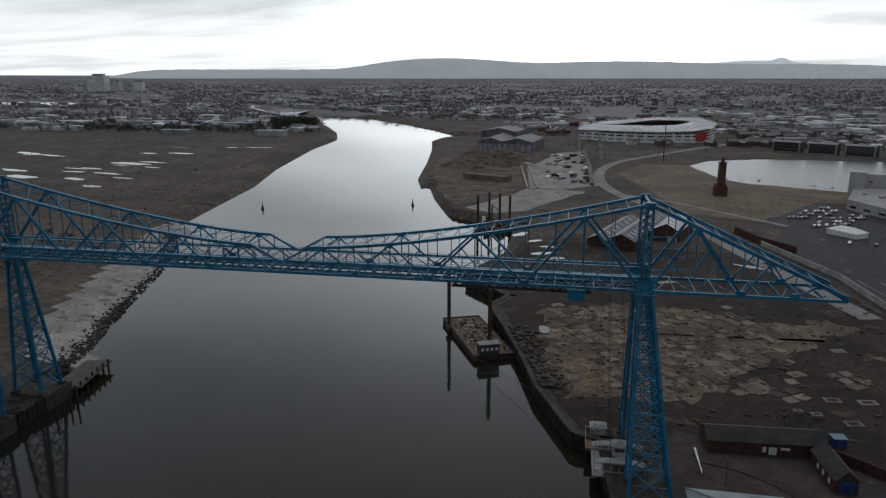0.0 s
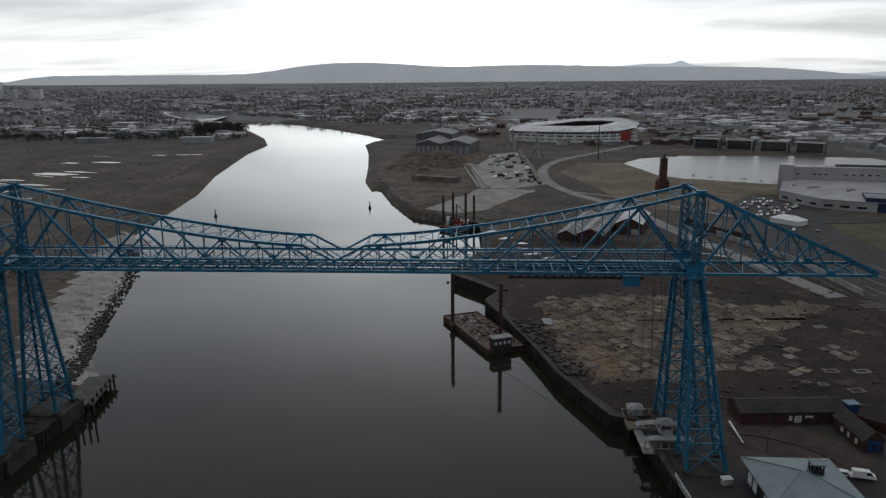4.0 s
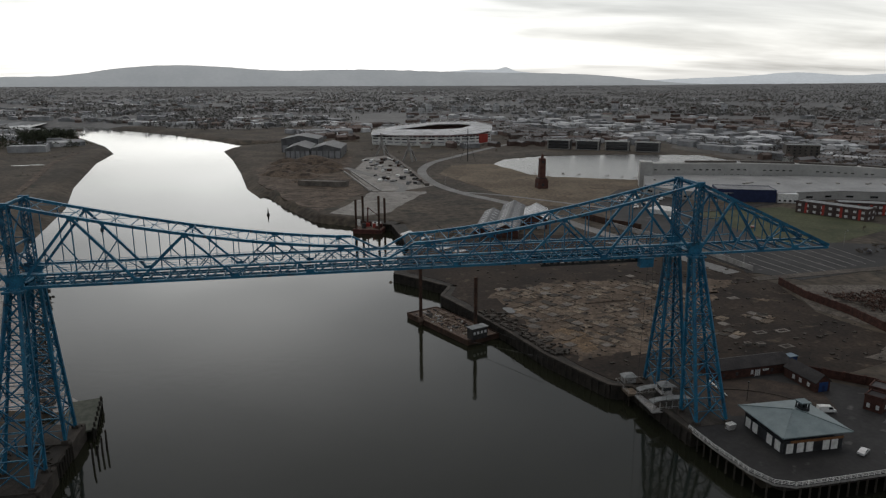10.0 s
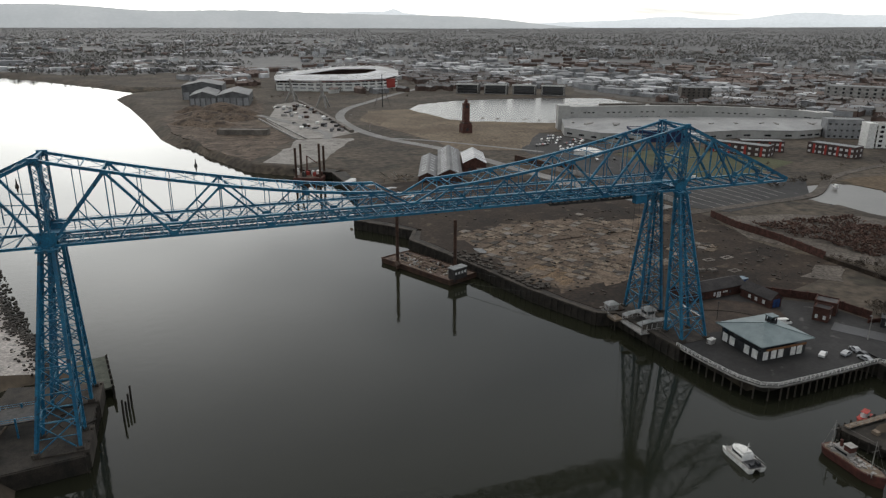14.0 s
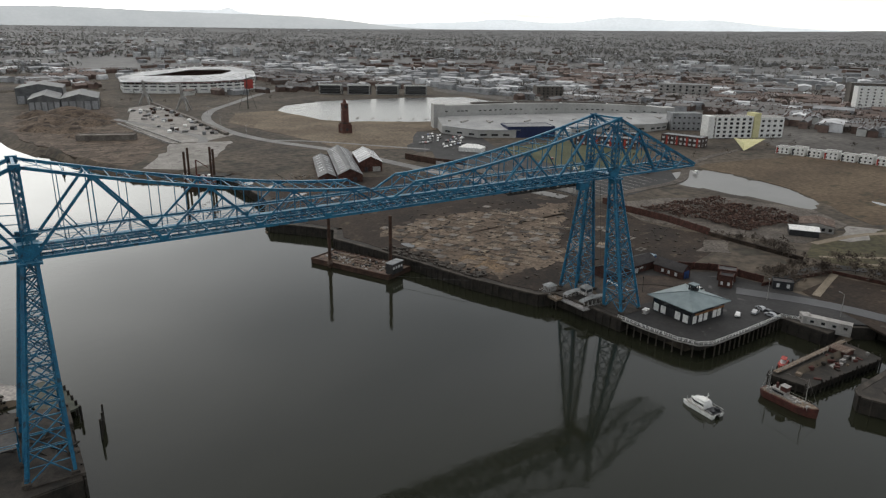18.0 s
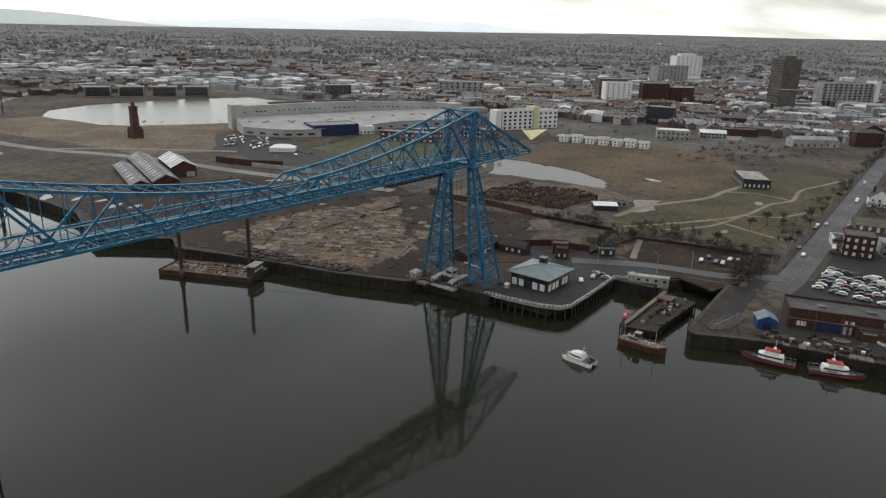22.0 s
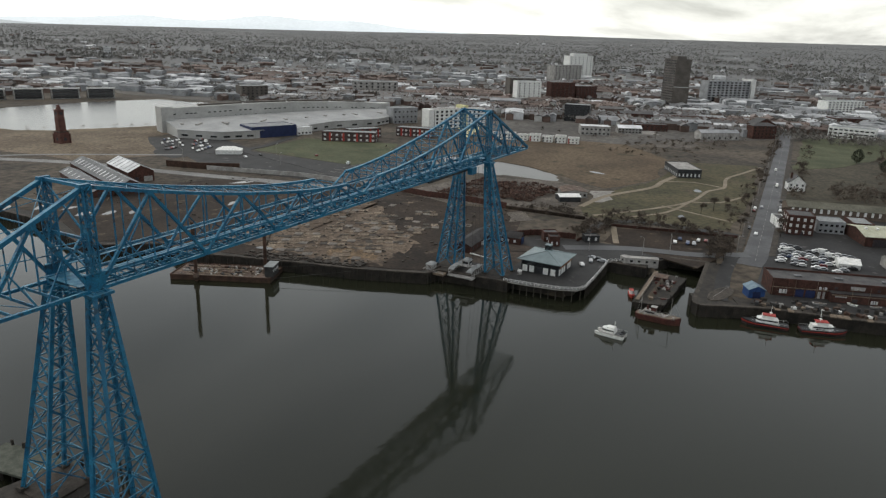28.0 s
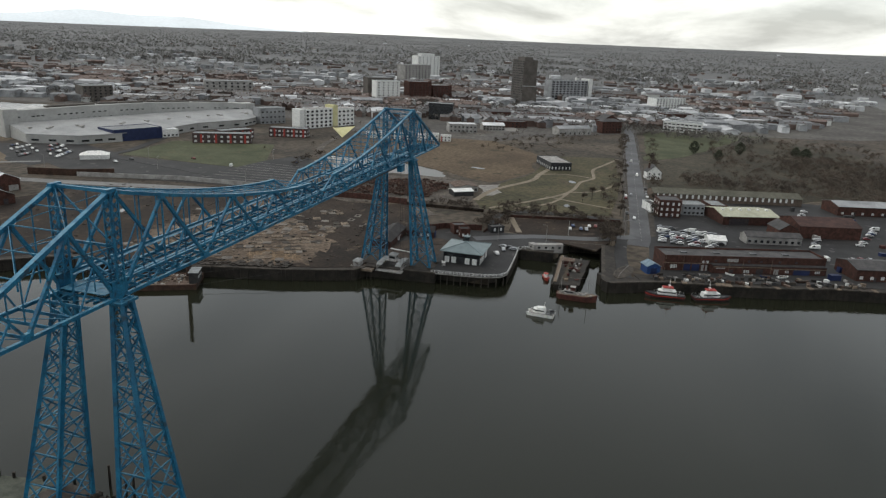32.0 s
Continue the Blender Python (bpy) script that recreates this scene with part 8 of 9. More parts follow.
tree_kinds = [bare_tree(s, hh) for s, hh in ((1, 9.0), (2, 7.5), (3, 11.0))]
rt = random.Random(44)
spots = [(171, -92), (175, -95), (168, -95), (180, -97), (172, -88), (165, -92), (160, -93), (176, -90), (184, -95.5)]
spots += [(205 + rt.uniform(-6, 8), -40 - 52 * k / 9 + rt.uniform(-2, 2)) for k in range(9)]
spots += [(232 + 24 * k + rt.uniform(-5, 5), -93 + rt.uniform(-3, 1)) for k in range(9)]
spots += [(234 + rt.uniform(0, 60), -70 - rt.uniform(0, 18)) for k in range(4)]
spots += [(230 + 12 * k, -116 + rt.uniform(-1, 1)) for k in range(5)]
spots += [(170 + 6 * k, -28 + rt.uniform(-4, 4)) for k in range(5)]
for i, m in enumerate(tree_kinds):
    m.matrix_basis = pose(*spots[i], LAND)
for i, (x, y) in enumerate(spots[3:]):
    copy_thing(tree_kinds[i % 3], pose(x, y, LAND, 0, 0, rt.uniform(0, 360)) @ Matrix.Scale(rt.uniform(0.75, 1.15), 4))


def clumps(points, heights, per, seed, mat, name, label, twig=0.10, flat=0.8):
    """Crowns of many small loose leaves or twigs over a stem; one joined wood."""
    g = np.random.default_rng(seed)
    pts, hts = np.asarray(points, float), np.asarray(heights, float)
    n = len(pts)
    lobes = g.normal(0, 1, (n, 5, 3)) * np.array([0.26, 0.26, 0.16])
    which = g.integers(0, 5, (n, per))
    c = np.take_along_axis(lobes, which[..., None].repeat(3, 2), 1) + g.normal(0, 1, (n, per, 3)) * np.array([0.13, 0.13, 0.11])
    c[..., 2] = np.clip(c[..., 2] * flat + 0.62, 0.12, 1.1)
    cen = pts[:, None, :] + c * hts[:, None, None]
    tri = g.normal(0, 1, (n, per, 3, 3)) * twig * hts[:, None, None, None]
    v = (cen[:, :, None, :] + tri).reshape(-1, 3)
    f = np.arange(len(v)).reshape(-1, 3)
    sv, sf = [], []
    for (x, y, z), h in zip(pts, hts):
        k = len(sv)
        w = h * 0.022
        sv += [(x - w, y - w, z - 0.5), (x + w, y - w, z - 0.5), (x, y + w, z - 0.5), (x, y, z + h * 0.7)]
        sf += [(k, k + 1, k + 3), (k + 1, k + 2, k + 3), (k + 2, k, k + 3)]
    v = np.concatenate([v, np.array(sv, float)])
    f = np.concatenate([f, np.array(sf) + len(v) - len(sv)])
    return big_mesh(name, v, f, mat, label, "trees")


def on_ground(xy):
    xy = np.asarray(xy, float)
    return np.column_stack([xy, ground_height(xy[:, 0], xy[:, 1])])


def dry(xy, gap=6):
    xy = np.asarray(xy, float)
    d = np.minimum(np.minimum(outline_distance(xy[:, 0], xy[:, 1], RIVER_EDGE), outline_distance(xy[:, 0], xy[:, 1], POND)), outline_distance(xy[:, 0], xy[:, 1], BASIN))
    return xy[d > gap]


g = np.random.default_rng(8)
belt = np.concatenate([np.column_stack([g.uniform(345, 560, 620), g.uniform(-330, -225, 620)]), np.column_stack([g.uniform(345, 400, 150), g.uniform(-225, -140, 150)]), np.column_stack([g.uniform(400, 620, 90), g.uniform(-225, -170, 90)]),
                       np.column_stack([g.uniform(480, 700, 120), g.uniform(-350, -240, 120)])])
clumps(on_ground(belt), g.uniform(4, 8, len(belt)), 150, 3, TWIGS, "thicket", "brown leafless thicket and bushes beyond the depots", 0.04)
side = np.concatenate([np.column_stack([g.uniform(150, 200, 60), g.uniform(-94, -86, 60)]), np.column_stack([g.uniform(203, 222, 36), g.uniform(-92, -34, 36)]), np.column_stack([g.uniform(230, 640, 70), g.uniform(-92, -86, 70)]),
                       np.column_stack([g.uniform(168, 230, 50), g.uniform(-34, -20, 50)]), np.column_stack([g.uniform(204, 212, 30), g.uniform(-16, 30, 30)]), np.column_stack([g.uniform(290, 345, 30), g.normal(152, 4, 30)]),
                       np.column_stack([g.uniform(440, 620, 60), g.uniform(-40, 40, 60)]), np.column_stack([g.uniform(240, 640, 60), g.uniform(-122, -114, 60)])])
side = dry(side, 4)
side = side[~((side[:, 0] > 238) & (side[:, 0] < 330) & (side[:, 1] < -112))]
clumps(on_ground(side), g.uniform(2, 6.5, len(side)), 150, 31, TWIGS, "roadside_scrub", "leafless bushes and saplings along the roads and plots", 0.05)
ev = [(546, -159), (504, -178), (561, -204), (572, -258), (560, -266), (552, -262)]
for i, (x, y) in enumerate(ev):
    t = thing("evergreen_tree", "dense dark evergreen tree on the meadow", "tree", "evergreen trees")
    r = random.Random(i)
    h = r.uniform(10, 13)
    part("trunk", Shape().tube((x, y, LAND - 0.3), (x, y, LAND + h * 0.5), 0.4, 0.2, 7), BARK, t)
    cr = Shape()
    for _ in range(900):
        a, u = r.uniform(0, 2 * math.pi), r.random()
        z = h * (0.15 + 0.85 * u)
        rad = h * 0.42 * math.sin(math.pi * (0.12 + 0.83 * u)) * r.uniform(0.55, 1.05)
        c = Vector((x + rad * math.cos(a), y + rad * math.sin(a), LAND + z))
        q = [c + Vector((r.gauss(0, 1), r.gauss(0, 1), r.gauss(0, 1))) * 0.45 for _ in range(3)]
        cr.add(q, [(0, 1, 2)])
    part("crown", cr, EVERGREEN, t)
nt = np.concatenate([np.column_stack([g.normal(-450, 26, 90), g.normal(1120, 34, 90)]), np.column_stack([g.normal(-410, 40, 30), g.normal(985, 26, 30)]), np.column_stack([g.uniform(-900, -430, 200), g.uniform(930, 1120, 200)]), np.column_stack([g.uniform(-900, -480, 170), g.uniform(950, 1050, 170)]), np.column_stack([g.uniform(-260, -170, 26), g.uniform(60, 200, 26)])])
nt = dry(nt, 16)
clumps(on_ground(nt), np.where((np.abs(nt[:, 0] + 450) < 60) & (nt[:, 1] > 1050), g.uniform(14, 25, len(nt)), g.uniform(6, 12, len(nt))), 80, 5, EVERGREEN, "bank_trees", "dark trees on the north bank", 0.06)
heath = dry(np.column_stack([g.uniform(-760, -170, 1500), g.uniform(60, 930, 1500)]), 20)
heath = heath[np.array([noise.noise(Vector((x / 90, y / 60, 2))) > -0.05 for x, y in heath])]
clumps(on_ground(heath), g.uniform(0.7, 2.2, len(heath)), 40, 15, TWIGS, "heath_scrub", "low dark scrub on the wet north flats", 0.12, 0.5)
st_ = np.column_stack([np.linspace(215, 320, 9), np.linspace(520, 462, 9)])
clumps(on_ground(st_), g.uniform(4, 6, 9), 80, 6, TWIGS, "basin_trees", "small trees along the basin", 0.05)
mid = dry(np.concatenate([np.column_stack([g.uniform(300, 700, 260), g.uniform(-60, 700, 260)]), np.column_stack([g.uniform(-60, 560, 200), g.uniform(780, 1400, 200)])]), 10)
mid = mid[(np.abs(mid[:, 0] - 410) > 140) | (np.abs(mid[:, 1] - 330) > 120)]
mid = mid[~((mid[:, 0] > 290) & (mid[:, 0] < 530) & (mid[:, 1] > -90) & (mid[:, 1] < 170))]
clumps(on_ground(mid), g.uniform(4, 8, len(mid)), 46, 7, TWIGS, "scattered_trees", "scattered leafless trees between the plots", 0.06)

# ---- the town ----
def shrink(x, y):
    """The far plain is laid out nearer than it lies: what stands on it is smaller in step."""
    f = math.hypot(x, y)
    return 1.0 if f < 1700 else f / (1700 * math.exp((f - 1700) / 1180))


def town_area(n, seed):
    """Points over the town to the south, denser near its middle."""
    g = np.random.default_rng(seed)
    ang, rad = np.radians(g.uniform(6, 112, n * 2)), 620 + 3700 * g.random(n * 2) ** 1.55
    xy = np.column_stack([rad * np.sin(ang) + 60, rad * np.cos(ang)])
    return dry(xy, 25)[:n]


class Bulk:
    """Gathers many boxes and gabled rows as arrays."""

    def __init__(self):
        self.v, self.f, self.n = [], [], 0

    def house(self, x, y, z, lx, ly, h, rise, turn):
        c, s = math.cos(turn), math.sin(turn)
        loc = [(-lx / 2, -ly / 2, 0), (lx / 2, -ly / 2, 0), (lx / 2, ly / 2, 0), (-lx / 2, ly / 2, 0), (-lx / 2, -ly / 2, h), (lx / 2, -ly / 2, h), (lx / 2, ly / 2, h), (-lx / 2, ly / 2, h)]
        self.v += [(x + c * a - s * b, y + s * a + c * b, z + e) for a, b, e in loc]
        k = self.n
        self.f += [(k, k + 1, k + 5, k + 4), (k + 1, k + 2, k + 6, k + 5), (k + 2, k + 3, k + 7, k + 6), (k + 3, k, k + 4, k + 7), (k + 4, k + 5, k + 6, k + 7)]
        self.n += 8

    def roof(self, x, y, z, lx, ly, rise, turn):
        c, s = math.cos(turn), math.sin(turn)
        loc = [(-lx / 2, -ly / 2, 0), (lx / 2, -ly / 2, 0), (lx / 2, ly / 2, 0), (-lx / 2, ly / 2, 0), (-lx / 2, 0, rise), (lx / 2, 0, rise)]
        self.v += [(x + c * a - s * b, y + s * a + c * b, z + e) for a, b, e in loc]
        k = self.n
        self.f += [(k, k + 1, k + 5, k + 4), (k + 2, k + 3, k + 4, k + 5), (k, k + 4, k + 3, k + 3), (k + 1, k + 2, k + 5, k + 5)]
        self.n += 6

    def make(self, name, mat, label, category):
        me = bpy.data.meshes.new(name)
        faces = [q[:3] if q[2] == q[3] else q for q in self.f]
        me.from_pydata(self.v, [], faces)
        me.materials.append(mat)
        return tagged(new(name, me), label, category, kind="stuff")


rows_w, rows_r, pale_w, pale_r, grey_w, grey_r, tile_r, white_w = (Bulk() for _ in range(8))
rh = random.Random(19)
PTS = town_area(3500, 2)
gf = np.random.default_rng(41)
fa, fr = np.radians(gf.uniform(-44, 14, 2600)), 1080 + 2700 * gf.random(2600) ** 1.3
NEARBY = np.column_stack([gf.uniform(-140, 90, 70), gf.uniform(1090, 1500, 70)])
FAR = dry(np.concatenate([np.column_stack([fr * np.sin(fa) - 20, fr * np.cos(fa) - 60]), NEARBY]), 22)
FAR = FAR[np.array([noise.noise(Vector((x / 380, y / 260, 4))) > -0.12 for x, y in FAR])]
ca, cr = np.radians(gf.uniform(8, 112, 1500)), 640 + 900 * gf.random(1500)
CORE = dry(np.column_stack([cr * np.sin(ca) + 60, cr * np.cos(ca)]), 25)
PTS = np.concatenate([PTS, CORE])
NTOWN = len(PTS)
PTS = np.concatenate([PTS, FAR])
ZT = ground_height(PTS[:, 0], PTS[:, 1])


def clear(x, y):
    return not ((x < 640 and -115 < y < 480) or (abs(y + 98) < 16 and x < 760) or (x < 760 and -330 < y < -110) or (x < 560 and y < 860) or (60 < x < 330 and 890 < y < 1240) or (480 < x < 600 and 190 < y < 320))


for ip, ((x, y), z) in enumerate(zip(PTS, ZT)):
    if not clear(x, y) or (x < -250 and y < 1000):
        continue
    far = math.hypot(x, y)
    if far > 2300 and rh.random() < min(0.85, (far - 2300) / 1300):      # the town thins out into woods and fields
        continue
    dens = noise.noise(Vector((x / 420, y / 420, 5)))
    turn = radians(18 + 90 * (rh.random() < 0.5) + 25 * noise.noise(Vector((x / 900, y / 900, 2))))
    if dens > -0.12 and rh.random() < ((0.78 if far < 1900 else 0.32) if ip < NTOWN else 0.35):    # terraces
        q = shrink(x, y)
        lx, ly = q * rh.uniform(14, 46), q * rh.uniform(7.5, 9.5)
        h, rise = q * rh.uniform(5, 7.5), q * rh.uniform(2.2, 3.4)
        pick = noise.noise(Vector((x / 160, y / 160, 7)))
        (white_w if rh.random() < 0.13 else rows_w).house(x, y, z - 1, lx, ly, h + 1, 0, turn)
        (tile_r if pick > 0.05 else rows_r).roof(x, y, z + h, lx + 0.6, ly + 0.8, rise, turn)
        if far < 1700:
            for k in range(int(lx / 9)):
                a = -lx / 2 + 4 + 9 * k
                rows_w.house(x + math.cos(turn) * a, y + math.sin(turn) * a, z + h + rise - 0.8, 1.2, 0.8, 1.9, 0, turn)
    elif rh.random() < ((0.55 if far < 2200 else 0.22) if ip < NTOWN else 0.6):
        q = shrink(x, y)
        w = q * rh.uniform(0.3, 0.85)
        b, rr_ = (pale_w, pale_r) if rh.random() < 0.30 else (grey_w, grey_r)
        lx, ly, h = 54 * w * rh.uniform(0.6, 1.3), 28 * w, q * rh.uniform(4.5, 9)
        b.house(x, y, z - 1, lx, ly, h + 1, 0, turn)
        rr_.roof(x, y, z + h + 0.05, lx + 1, ly + 1, rh.uniform(0.6, 2.6), turn)
rows_w.make("terrace_walls", M("terrace brick", (0.085, 0.055, 0.045), (0.18, 0.13, 0.11), 0.01, 0.9, fine=0.3, per_object=0.5), "rows of red-brown brick terraces across the town", "houses")
rows_r.make("terrace_roofs", M("terrace slate", (0.065, 0.061, 0.06), (0.145, 0.136, 0.133), 0.01, 0.5, fine=0.2, per_object=0.5, spec=0.6), "slate and tile roofs of the terraces", "roofs")
tile_r.make("tile_roofs", M("brown roof tiles", (0.085, 0.06, 0.05), (0.165, 0.122, 0.104), 0.01, 0.65, fine=0.2, per_object=0.45, spec=0.5), "brown tiled roofs of the terraces", "roofs")
white_w.make("white_houses", M("white rendered walls", (0.42, 0.42, 0.40), (0.66, 0.66, 0.63), 0.02, 0.7, fine=0.1, per_object=0.3), "white rendered houses among the terraces", "houses")
pale_w.make("pale_sheds", SHEDWHITE, "pale industrial sheds in the town", "sheds")
pale_r.make("pale_shed_roofs", SHEDWHITE, "pale metal roofs of industrial sheds", "roofs")
grey_w.make("grey_sheds", SHEDGREY, "grey industrial sheds in the town", "sheds")
grey_r.make("grey_shed_roofs", SHEDGREY, "grey metal roofs of industrial sheds", "roofs")
tt = town_area(15000, 6)
tt = tt[[clear(x, y) or (x > 640) for x, y in tt]]
keep = np.array([noise.noise(Vector((x / 230, y / 230, 9))) > -0.1 for x, y in tt])
tt = tt[keep]
# The twig colour is lightened and greyed to imitate haze over the town.
clumps(on_ground(tt), g.uniform(6, 11, len(tt)) * np.array([shrink(x, y) for x, y in tt]), 30, 11, M("haze-grey twigs", (0.085, 0.078, 0.070), (0.15, 0.138, 0.124), 0.01, 0.9, fine=0.25, per_object=0.3), "town_trees", "leafless brown trees among the streets", 0.085)
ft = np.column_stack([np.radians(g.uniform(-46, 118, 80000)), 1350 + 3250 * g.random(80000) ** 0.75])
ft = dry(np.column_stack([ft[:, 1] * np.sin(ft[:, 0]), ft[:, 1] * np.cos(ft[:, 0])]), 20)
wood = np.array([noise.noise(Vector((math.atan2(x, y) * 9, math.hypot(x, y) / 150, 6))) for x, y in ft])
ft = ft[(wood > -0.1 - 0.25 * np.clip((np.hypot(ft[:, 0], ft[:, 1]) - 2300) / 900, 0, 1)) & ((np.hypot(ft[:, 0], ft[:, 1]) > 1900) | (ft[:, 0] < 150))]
# Woods are paler and greyer than near trees: distance haze set in the colour.
clumps(on_ground(ft), g.uniform(7, 13, len(ft)) * np.array([shrink(x, y) for x, y in ft]), 8, 12, M("haze-grey woods", (0.095, 0.092, 0.085), (0.15, 0.145, 0.135), 0.004, 0.7, fine=0.2, per_object=0.25, spec=0.6), "far_woods", "far grey-brown woods and hedges towards the hills", 0.22)

# north bank works and far industry
ri = random.Random(23)
ind_w, ind_d = Bulk(), Bulk()
for i in range(420):
    x, y = ri.uniform(-2200, -380), ri.uniform(930, 3000)
    if outline_distance(np.array([x]), np.array([y]), RIVER_EDGE)[0] < 30:
        continue
    if y > 1150 and ri.random() < 0.3:
        continue
    z = float(ground_height(x, y))
    b = ind_w if ri.random() < 0.35 else ind_d
    s = ri.uniform(0.35, 1.0) * shrink(x, y)
    b.house(x, y, z - 1, 60 * s, 26 * s, ri.uniform(6, 14) * shrink(x, y), 0, radians(ri.uniform(-20, 20)))
ind_w.make("works_pale", SHEDWHITE, "pale sheds and tanks of the north bank works", "sheds")
ind_d.make("works_dark", SHEDGREY, "grey sheds of the north bank works", "sheds")
for x, y, w, d, h, lab in ((-1733, 2280, 66, 50, 62, "tall pale power station boiler block"), (-1672, 2310, 22, 30, 40, "grey side block of the power station"), (-1610, 2350, 40, 30, 38, "grey turbine hall of the power station"), (-1800, 2250, 26, 20, 22, "low grey works block of the power station")):
    p = thing("power_station", lab, "power station")
    zz = float(ground_height(x, y))
    # Every block takes the pale sheet colour, lightened to imitate far haze.
    part("block", Shape().obox(x, y, zz - 2, w, d, h, 12), SHEDWHITE, p)
    part("roof_plant", Shape().obox(x + 5, y, zz + h - 2, w * 0.6, d * 0.5, 8, 12), SHEDGREY, p)
for x, y, h in ((-872, 1221, 30), (-863, 1281, 32), (-841, 1284, 34), (-820, 1276, 30), (-785, 1042, 14), (-760, 1060, 12)):
    sl = thing("silo", "pale storage silo at the north bank works", "silo", "north bank silos")
    part("drum", Shape().tube((x, y, LAND - 1), (x, y, LAND + h), 6.0, n=16), PALECONC, sl)
    part("dome", Shape().tube((x, y, LAND + h), (x, y, LAND + h + 2.2), 6.0, 1.5, 16), PALECONC, sl)


# ---- named blocks of the town centre ----
def tower(p0, p1, depth, h, wall, rows, cols, label, win=(2.2, 1.6), sides=0, top=None, name="tower_block", glass=None):
    o, P, slab = building(name, label, "tower block", p0, p1, depth, h, wall, ROOFGREY, rows, cols, win, "flat", sides=sides, glass=glass)
    if top:
        L = math.hypot(p1[0] - p0[0], p1[1] - p0[1])
        part("roof_house", Shape().add(*slab(L * 0.2, abs(depth) * 0.2, LAND + h, L * 0.8, abs(depth) * 0.8, LAND + h + top)), wall, o)
    return o


tower((1010, 92), (1042, 116.5), -26, 72, TOWERTAN, 18, 7, "tall brown office tower with dark window bands", (3.6, 2.2), top=5)
tower((985, 88), (1008, 92), -24, 30, TOWERTAN, 7, 4, "brown side wing of the office tower")
tower((1560, 452), (1618, 410), 26, 57, WHITEPAINT, 12, 6, "white point block of flats in the town", (3, 2), top=6)
tower((1420, 440), (1500, 400), 26, 38, PALECONC, 8, 8, "pale office slab beside the point block", (3, 2))
tower((1146, 58), (1212, -4), 22, 35, SHEDGREY, 8, 10, "grey glazed office block with white ends", (5, 2.2))
tower((1216, -6), (1222, -12), 24, 38, WHITEPAINT, 0, 0, "white stair core of the glazed offices")
tower((1047, -131), (1092, -180), 22, 20, WHITEPAINT, 6, 10, "white office slab with dark window strips", (3.6, 1.6))
tower((740, -134), (733, -180), 26, 12, WHITEPAINT, 3, 9, "white-banded retail office by the road", (3.6, 1.6))
tower((673, 158), (679, 128), 20, 20, DARKCLAD, 5, 7, "black clad office block with a red sign", (2.4, 1.6))
tower((778, 556), (822, 496), 30, 21, PALECONC, 4, 8, "pale stone factory block with tall bays", (3.0, 2.8))
tower((571, 598), (605, 580), 26, 20, TOWERTAN, 5, 6, "brown brick warehouse block with small windows", (2.2, 1.8))
tower((900, 330), (930, 296), 24, 34, TOWERTAN, 9, 5, "brown residential tower in the town centre")
tower((860, 300), (886, 270), 22, 32, WHITEPAINT, 8, 5, "pale residential tower in the town centre")
tower((925, 268), (950, 236), 24, 30, BRICKDARK, 7, 6, "red brick apartment block near the station")
tower((960, 236), (985, 210), 24, 24, BRICKDARK, 6, 6, "red brick apartment block near the station")
building("station_shed", "long low station building with a pale roof edge", "station", (743, 56), (760, -12), 14, 8, BRICKDARK, PALECONC, 1, 14, (2.4, 2.4), "flat", parapet=1.2)
building("church_hall", "cream painted hall with a grey gable roof", "hall", (609, -16), (636, -51), 14, 7.5, PALECONC, SHEDGREY, 1, 7, (1.4, 2.2), "gable", 2.6)
building("town_chapel", "dark red brick chapel with a steep roof", "chapel", (700, -60), (716, -80), 16, 12, BRICKDARK, SLATE, 1, 4, (1.4, 4), "gable_across", 6)
building("corner_block", "tall dark red brick corner block by the main road", "house", (660, -62), (676, -84), 14, 14, BRICKDARK, SLATE, 4, 6, (1.3, 1.7), "hip", 3)
for k, (x, y) in enumerate(((600, 70), (640, 60), (690, 30), (560, 100), (720, 100), (820, 40), (860, -60), (900, -140), (800, -190), (860, -240), (920, -300), (980, -230), (1040, -260), (700, 220), (760, 300), (640, 330), (700, 420))):
    w = 18 + (k * 7) % 17
    building("town_block", ("low pale commercial block in town", "low red brick commercial block in town", "low grey roofed store in town")[k % 3], "block", (x, y), (x + w * 0.6, y - w * 1.3), 16 + k % 9, 6 + k % 5, (PALECONC, BRICKDARK, SHEDGREY)[k % 3],
             (SHEDWHITE, SLATE, SHEDGREY)[k % 3], 2, 7, (2.0, 1.5), "flat" if k % 2 else "gable", group="town blocks")
# far point blocks
for x, y, h in ((342, 1948, 26), (453, 1928, 27), (544, 1907, 27), (880, 1793, 27), (319, 1951, 15), (418, 1935, 15), (281, 1956, 14), (1180, 1700, 24)):
    z = float(ground_height(x, y))
    fb = thing("far_flats", "pale distant block of flats", "tower block", "far blocks of flats")
    part("wall", Shape().obox(x, y, z - 2, 15, 13, h + 2, 20), SHEDWHITE, fb)
    for k in range(4):
        part("window_band", Shape().obox(x, y, z + h * (0.2 + 0.18 * k), 15.3, 13.3, 1.2, 20), SHEDGREY, fb)
    part("roof_house", Shape().obox(x, y, z + h, 6, 5, 2.4, 20), SHEDGREY, fb)

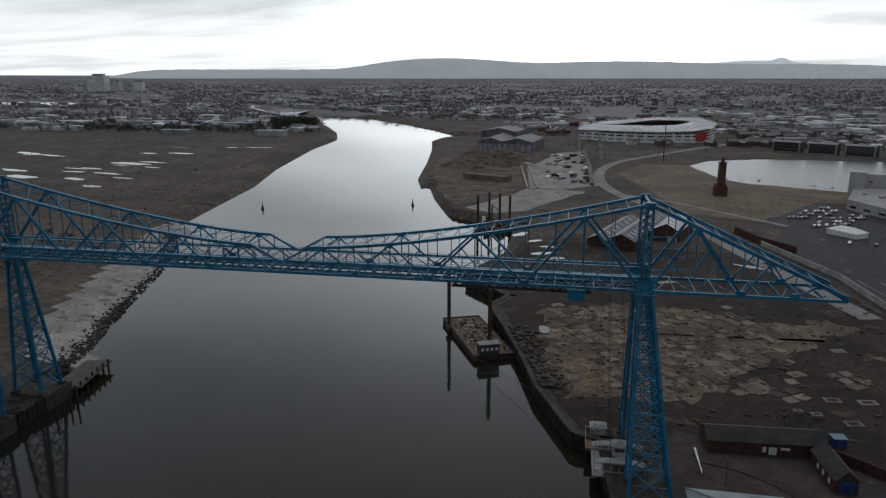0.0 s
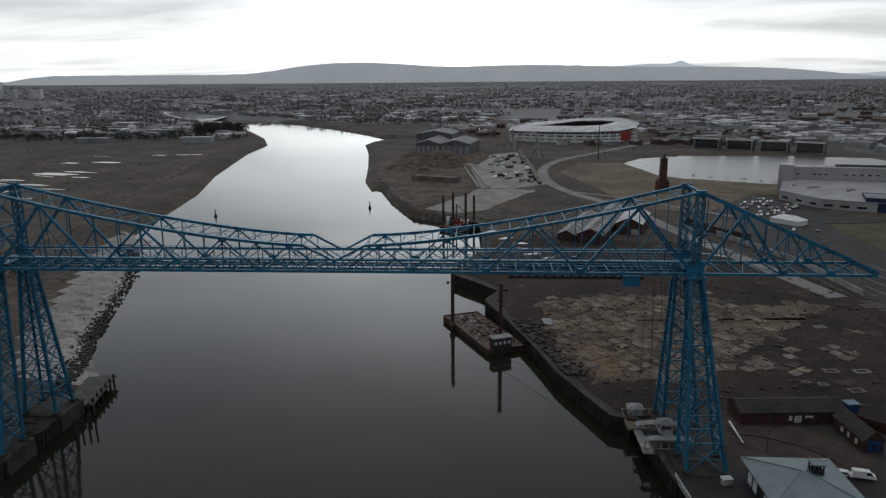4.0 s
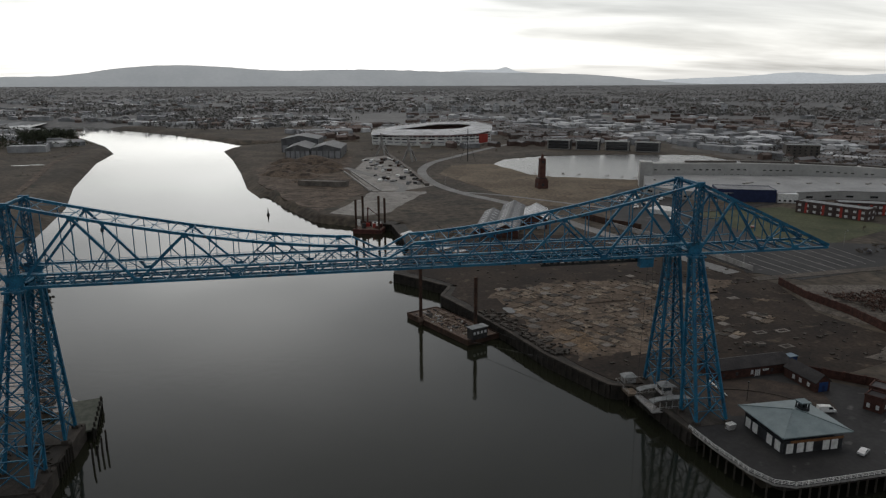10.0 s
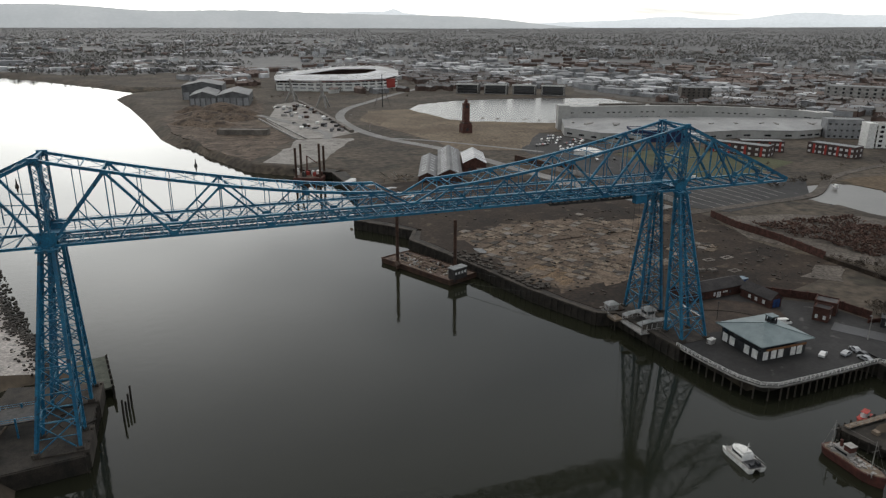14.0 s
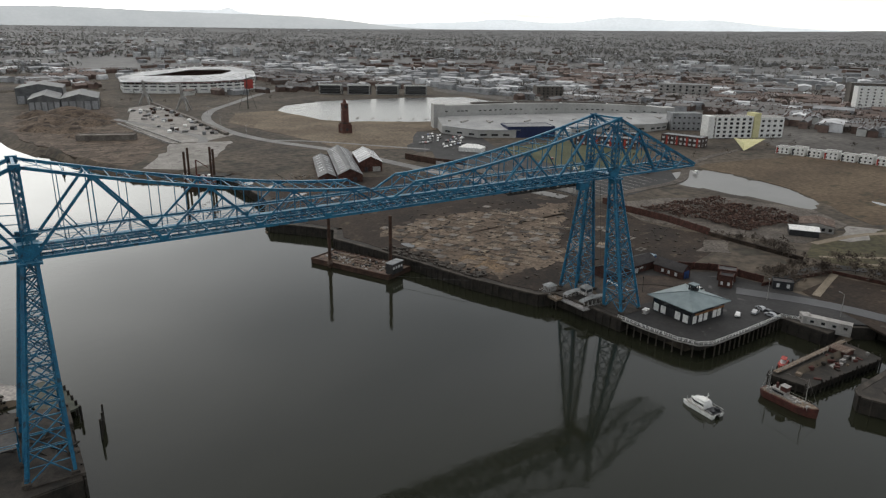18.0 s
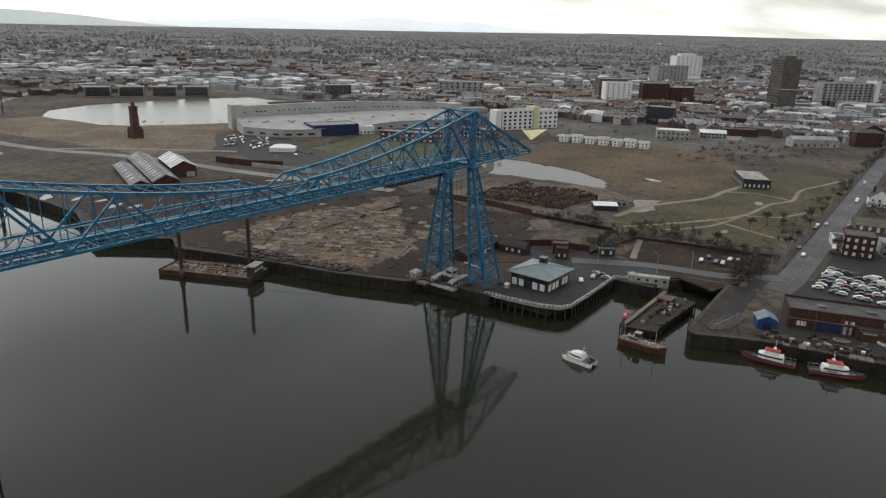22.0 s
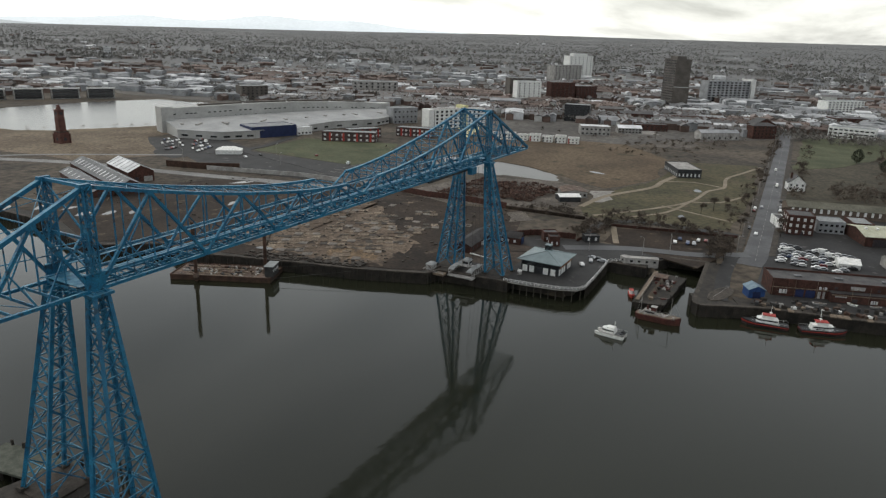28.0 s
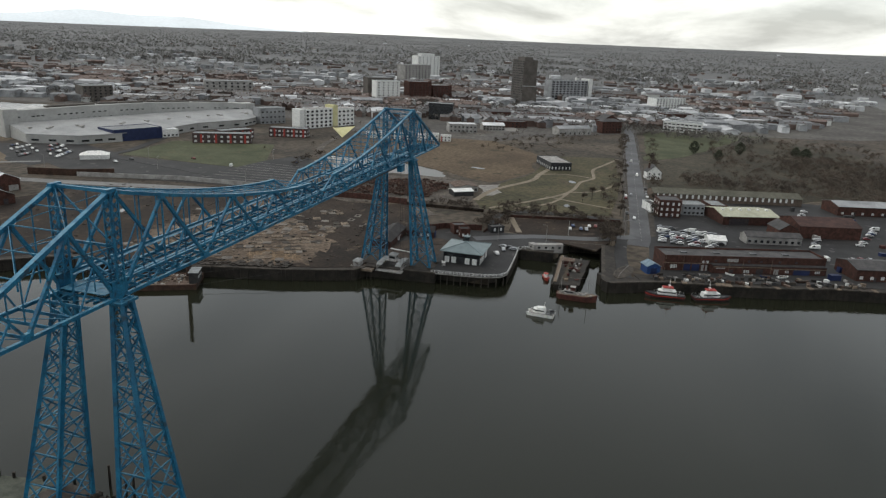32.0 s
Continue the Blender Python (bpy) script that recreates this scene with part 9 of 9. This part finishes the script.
# ---- hills along the skyline ----
def ridge(name, az0, az1, dist, height, mat, label, seed, depth=260):
    s = Shape()
    n = int((az1 - az0) * 5)
    for i in range(n + 1):
        a = az0 + (az1 - az0) * i / n
        e = height(a) + 0.03 * noise.noise(Vector((a * 1.3, seed, 0))) + 0.02 * noise.noise(Vector((a * 5.0, seed, 3)))
        sx_, cy_ = math.sin(radians(a)), math.cos(radians(a))
        ox, oy = -20.0, -180.0
        zt = 103 + dist * math.tan(radians(e))
        for d, z in ((dist - depth, 30), (dist - depth * 0.5, 30 + (zt - 30) * 0.62), (dist, zt), (dist + 60, 30)):
            s.v.append((ox + d * sx_, oy + d * cy_, z))
    for i in range(n):
        for j in range(3):
            k = 4 * i + j
            s.f.append((k, k + 4, k + 5, k + 1))
    return structure(name, s, mat, label, "hills", smooth=True)


def bell(a, c, w, h):
    return h * math.exp(-((a - c) / w) ** 2)


def near_ridge(a):
    return -0.15 + 0.62 / (1 + math.exp(-(a + 33.5) * 1.2)) + 0.62 / (1 + math.exp(-(a + 15.5) * 0.9)) + bell(a, -9.5, 4.5, 0.26) - 0.30 / (1 + math.exp(-(a + 4) * 0.8)) + bell(a, 4, 7, 0.28) - 1.0 / (1 + math.exp(-(a - 26) * 0.45))


def far_ridge(a):
    return 0.42 + bell(a, 14.0, 5.5, 0.62) + bell(a, 15.8, 0.55, 0.26) + bell(a, 46.2, 3.2, 0.55) + bell(a, 52.5, 3.4, 0.42) + bell(a, 37, 2.6, 0.28) - 0.5 / (1 + math.exp(-(a - 62) * 0.3)) - 0.22 * math.exp(-((a - 26) / 4.5) ** 2)


# The emission stands in for bright haze in front of each ridge.
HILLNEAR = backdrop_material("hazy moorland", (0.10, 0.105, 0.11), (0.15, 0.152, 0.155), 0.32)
HILLFAR = backdrop_material("haze-paled distant hills", (0.30, 0.32, 0.34), (0.36, 0.38, 0.40), 0.40)
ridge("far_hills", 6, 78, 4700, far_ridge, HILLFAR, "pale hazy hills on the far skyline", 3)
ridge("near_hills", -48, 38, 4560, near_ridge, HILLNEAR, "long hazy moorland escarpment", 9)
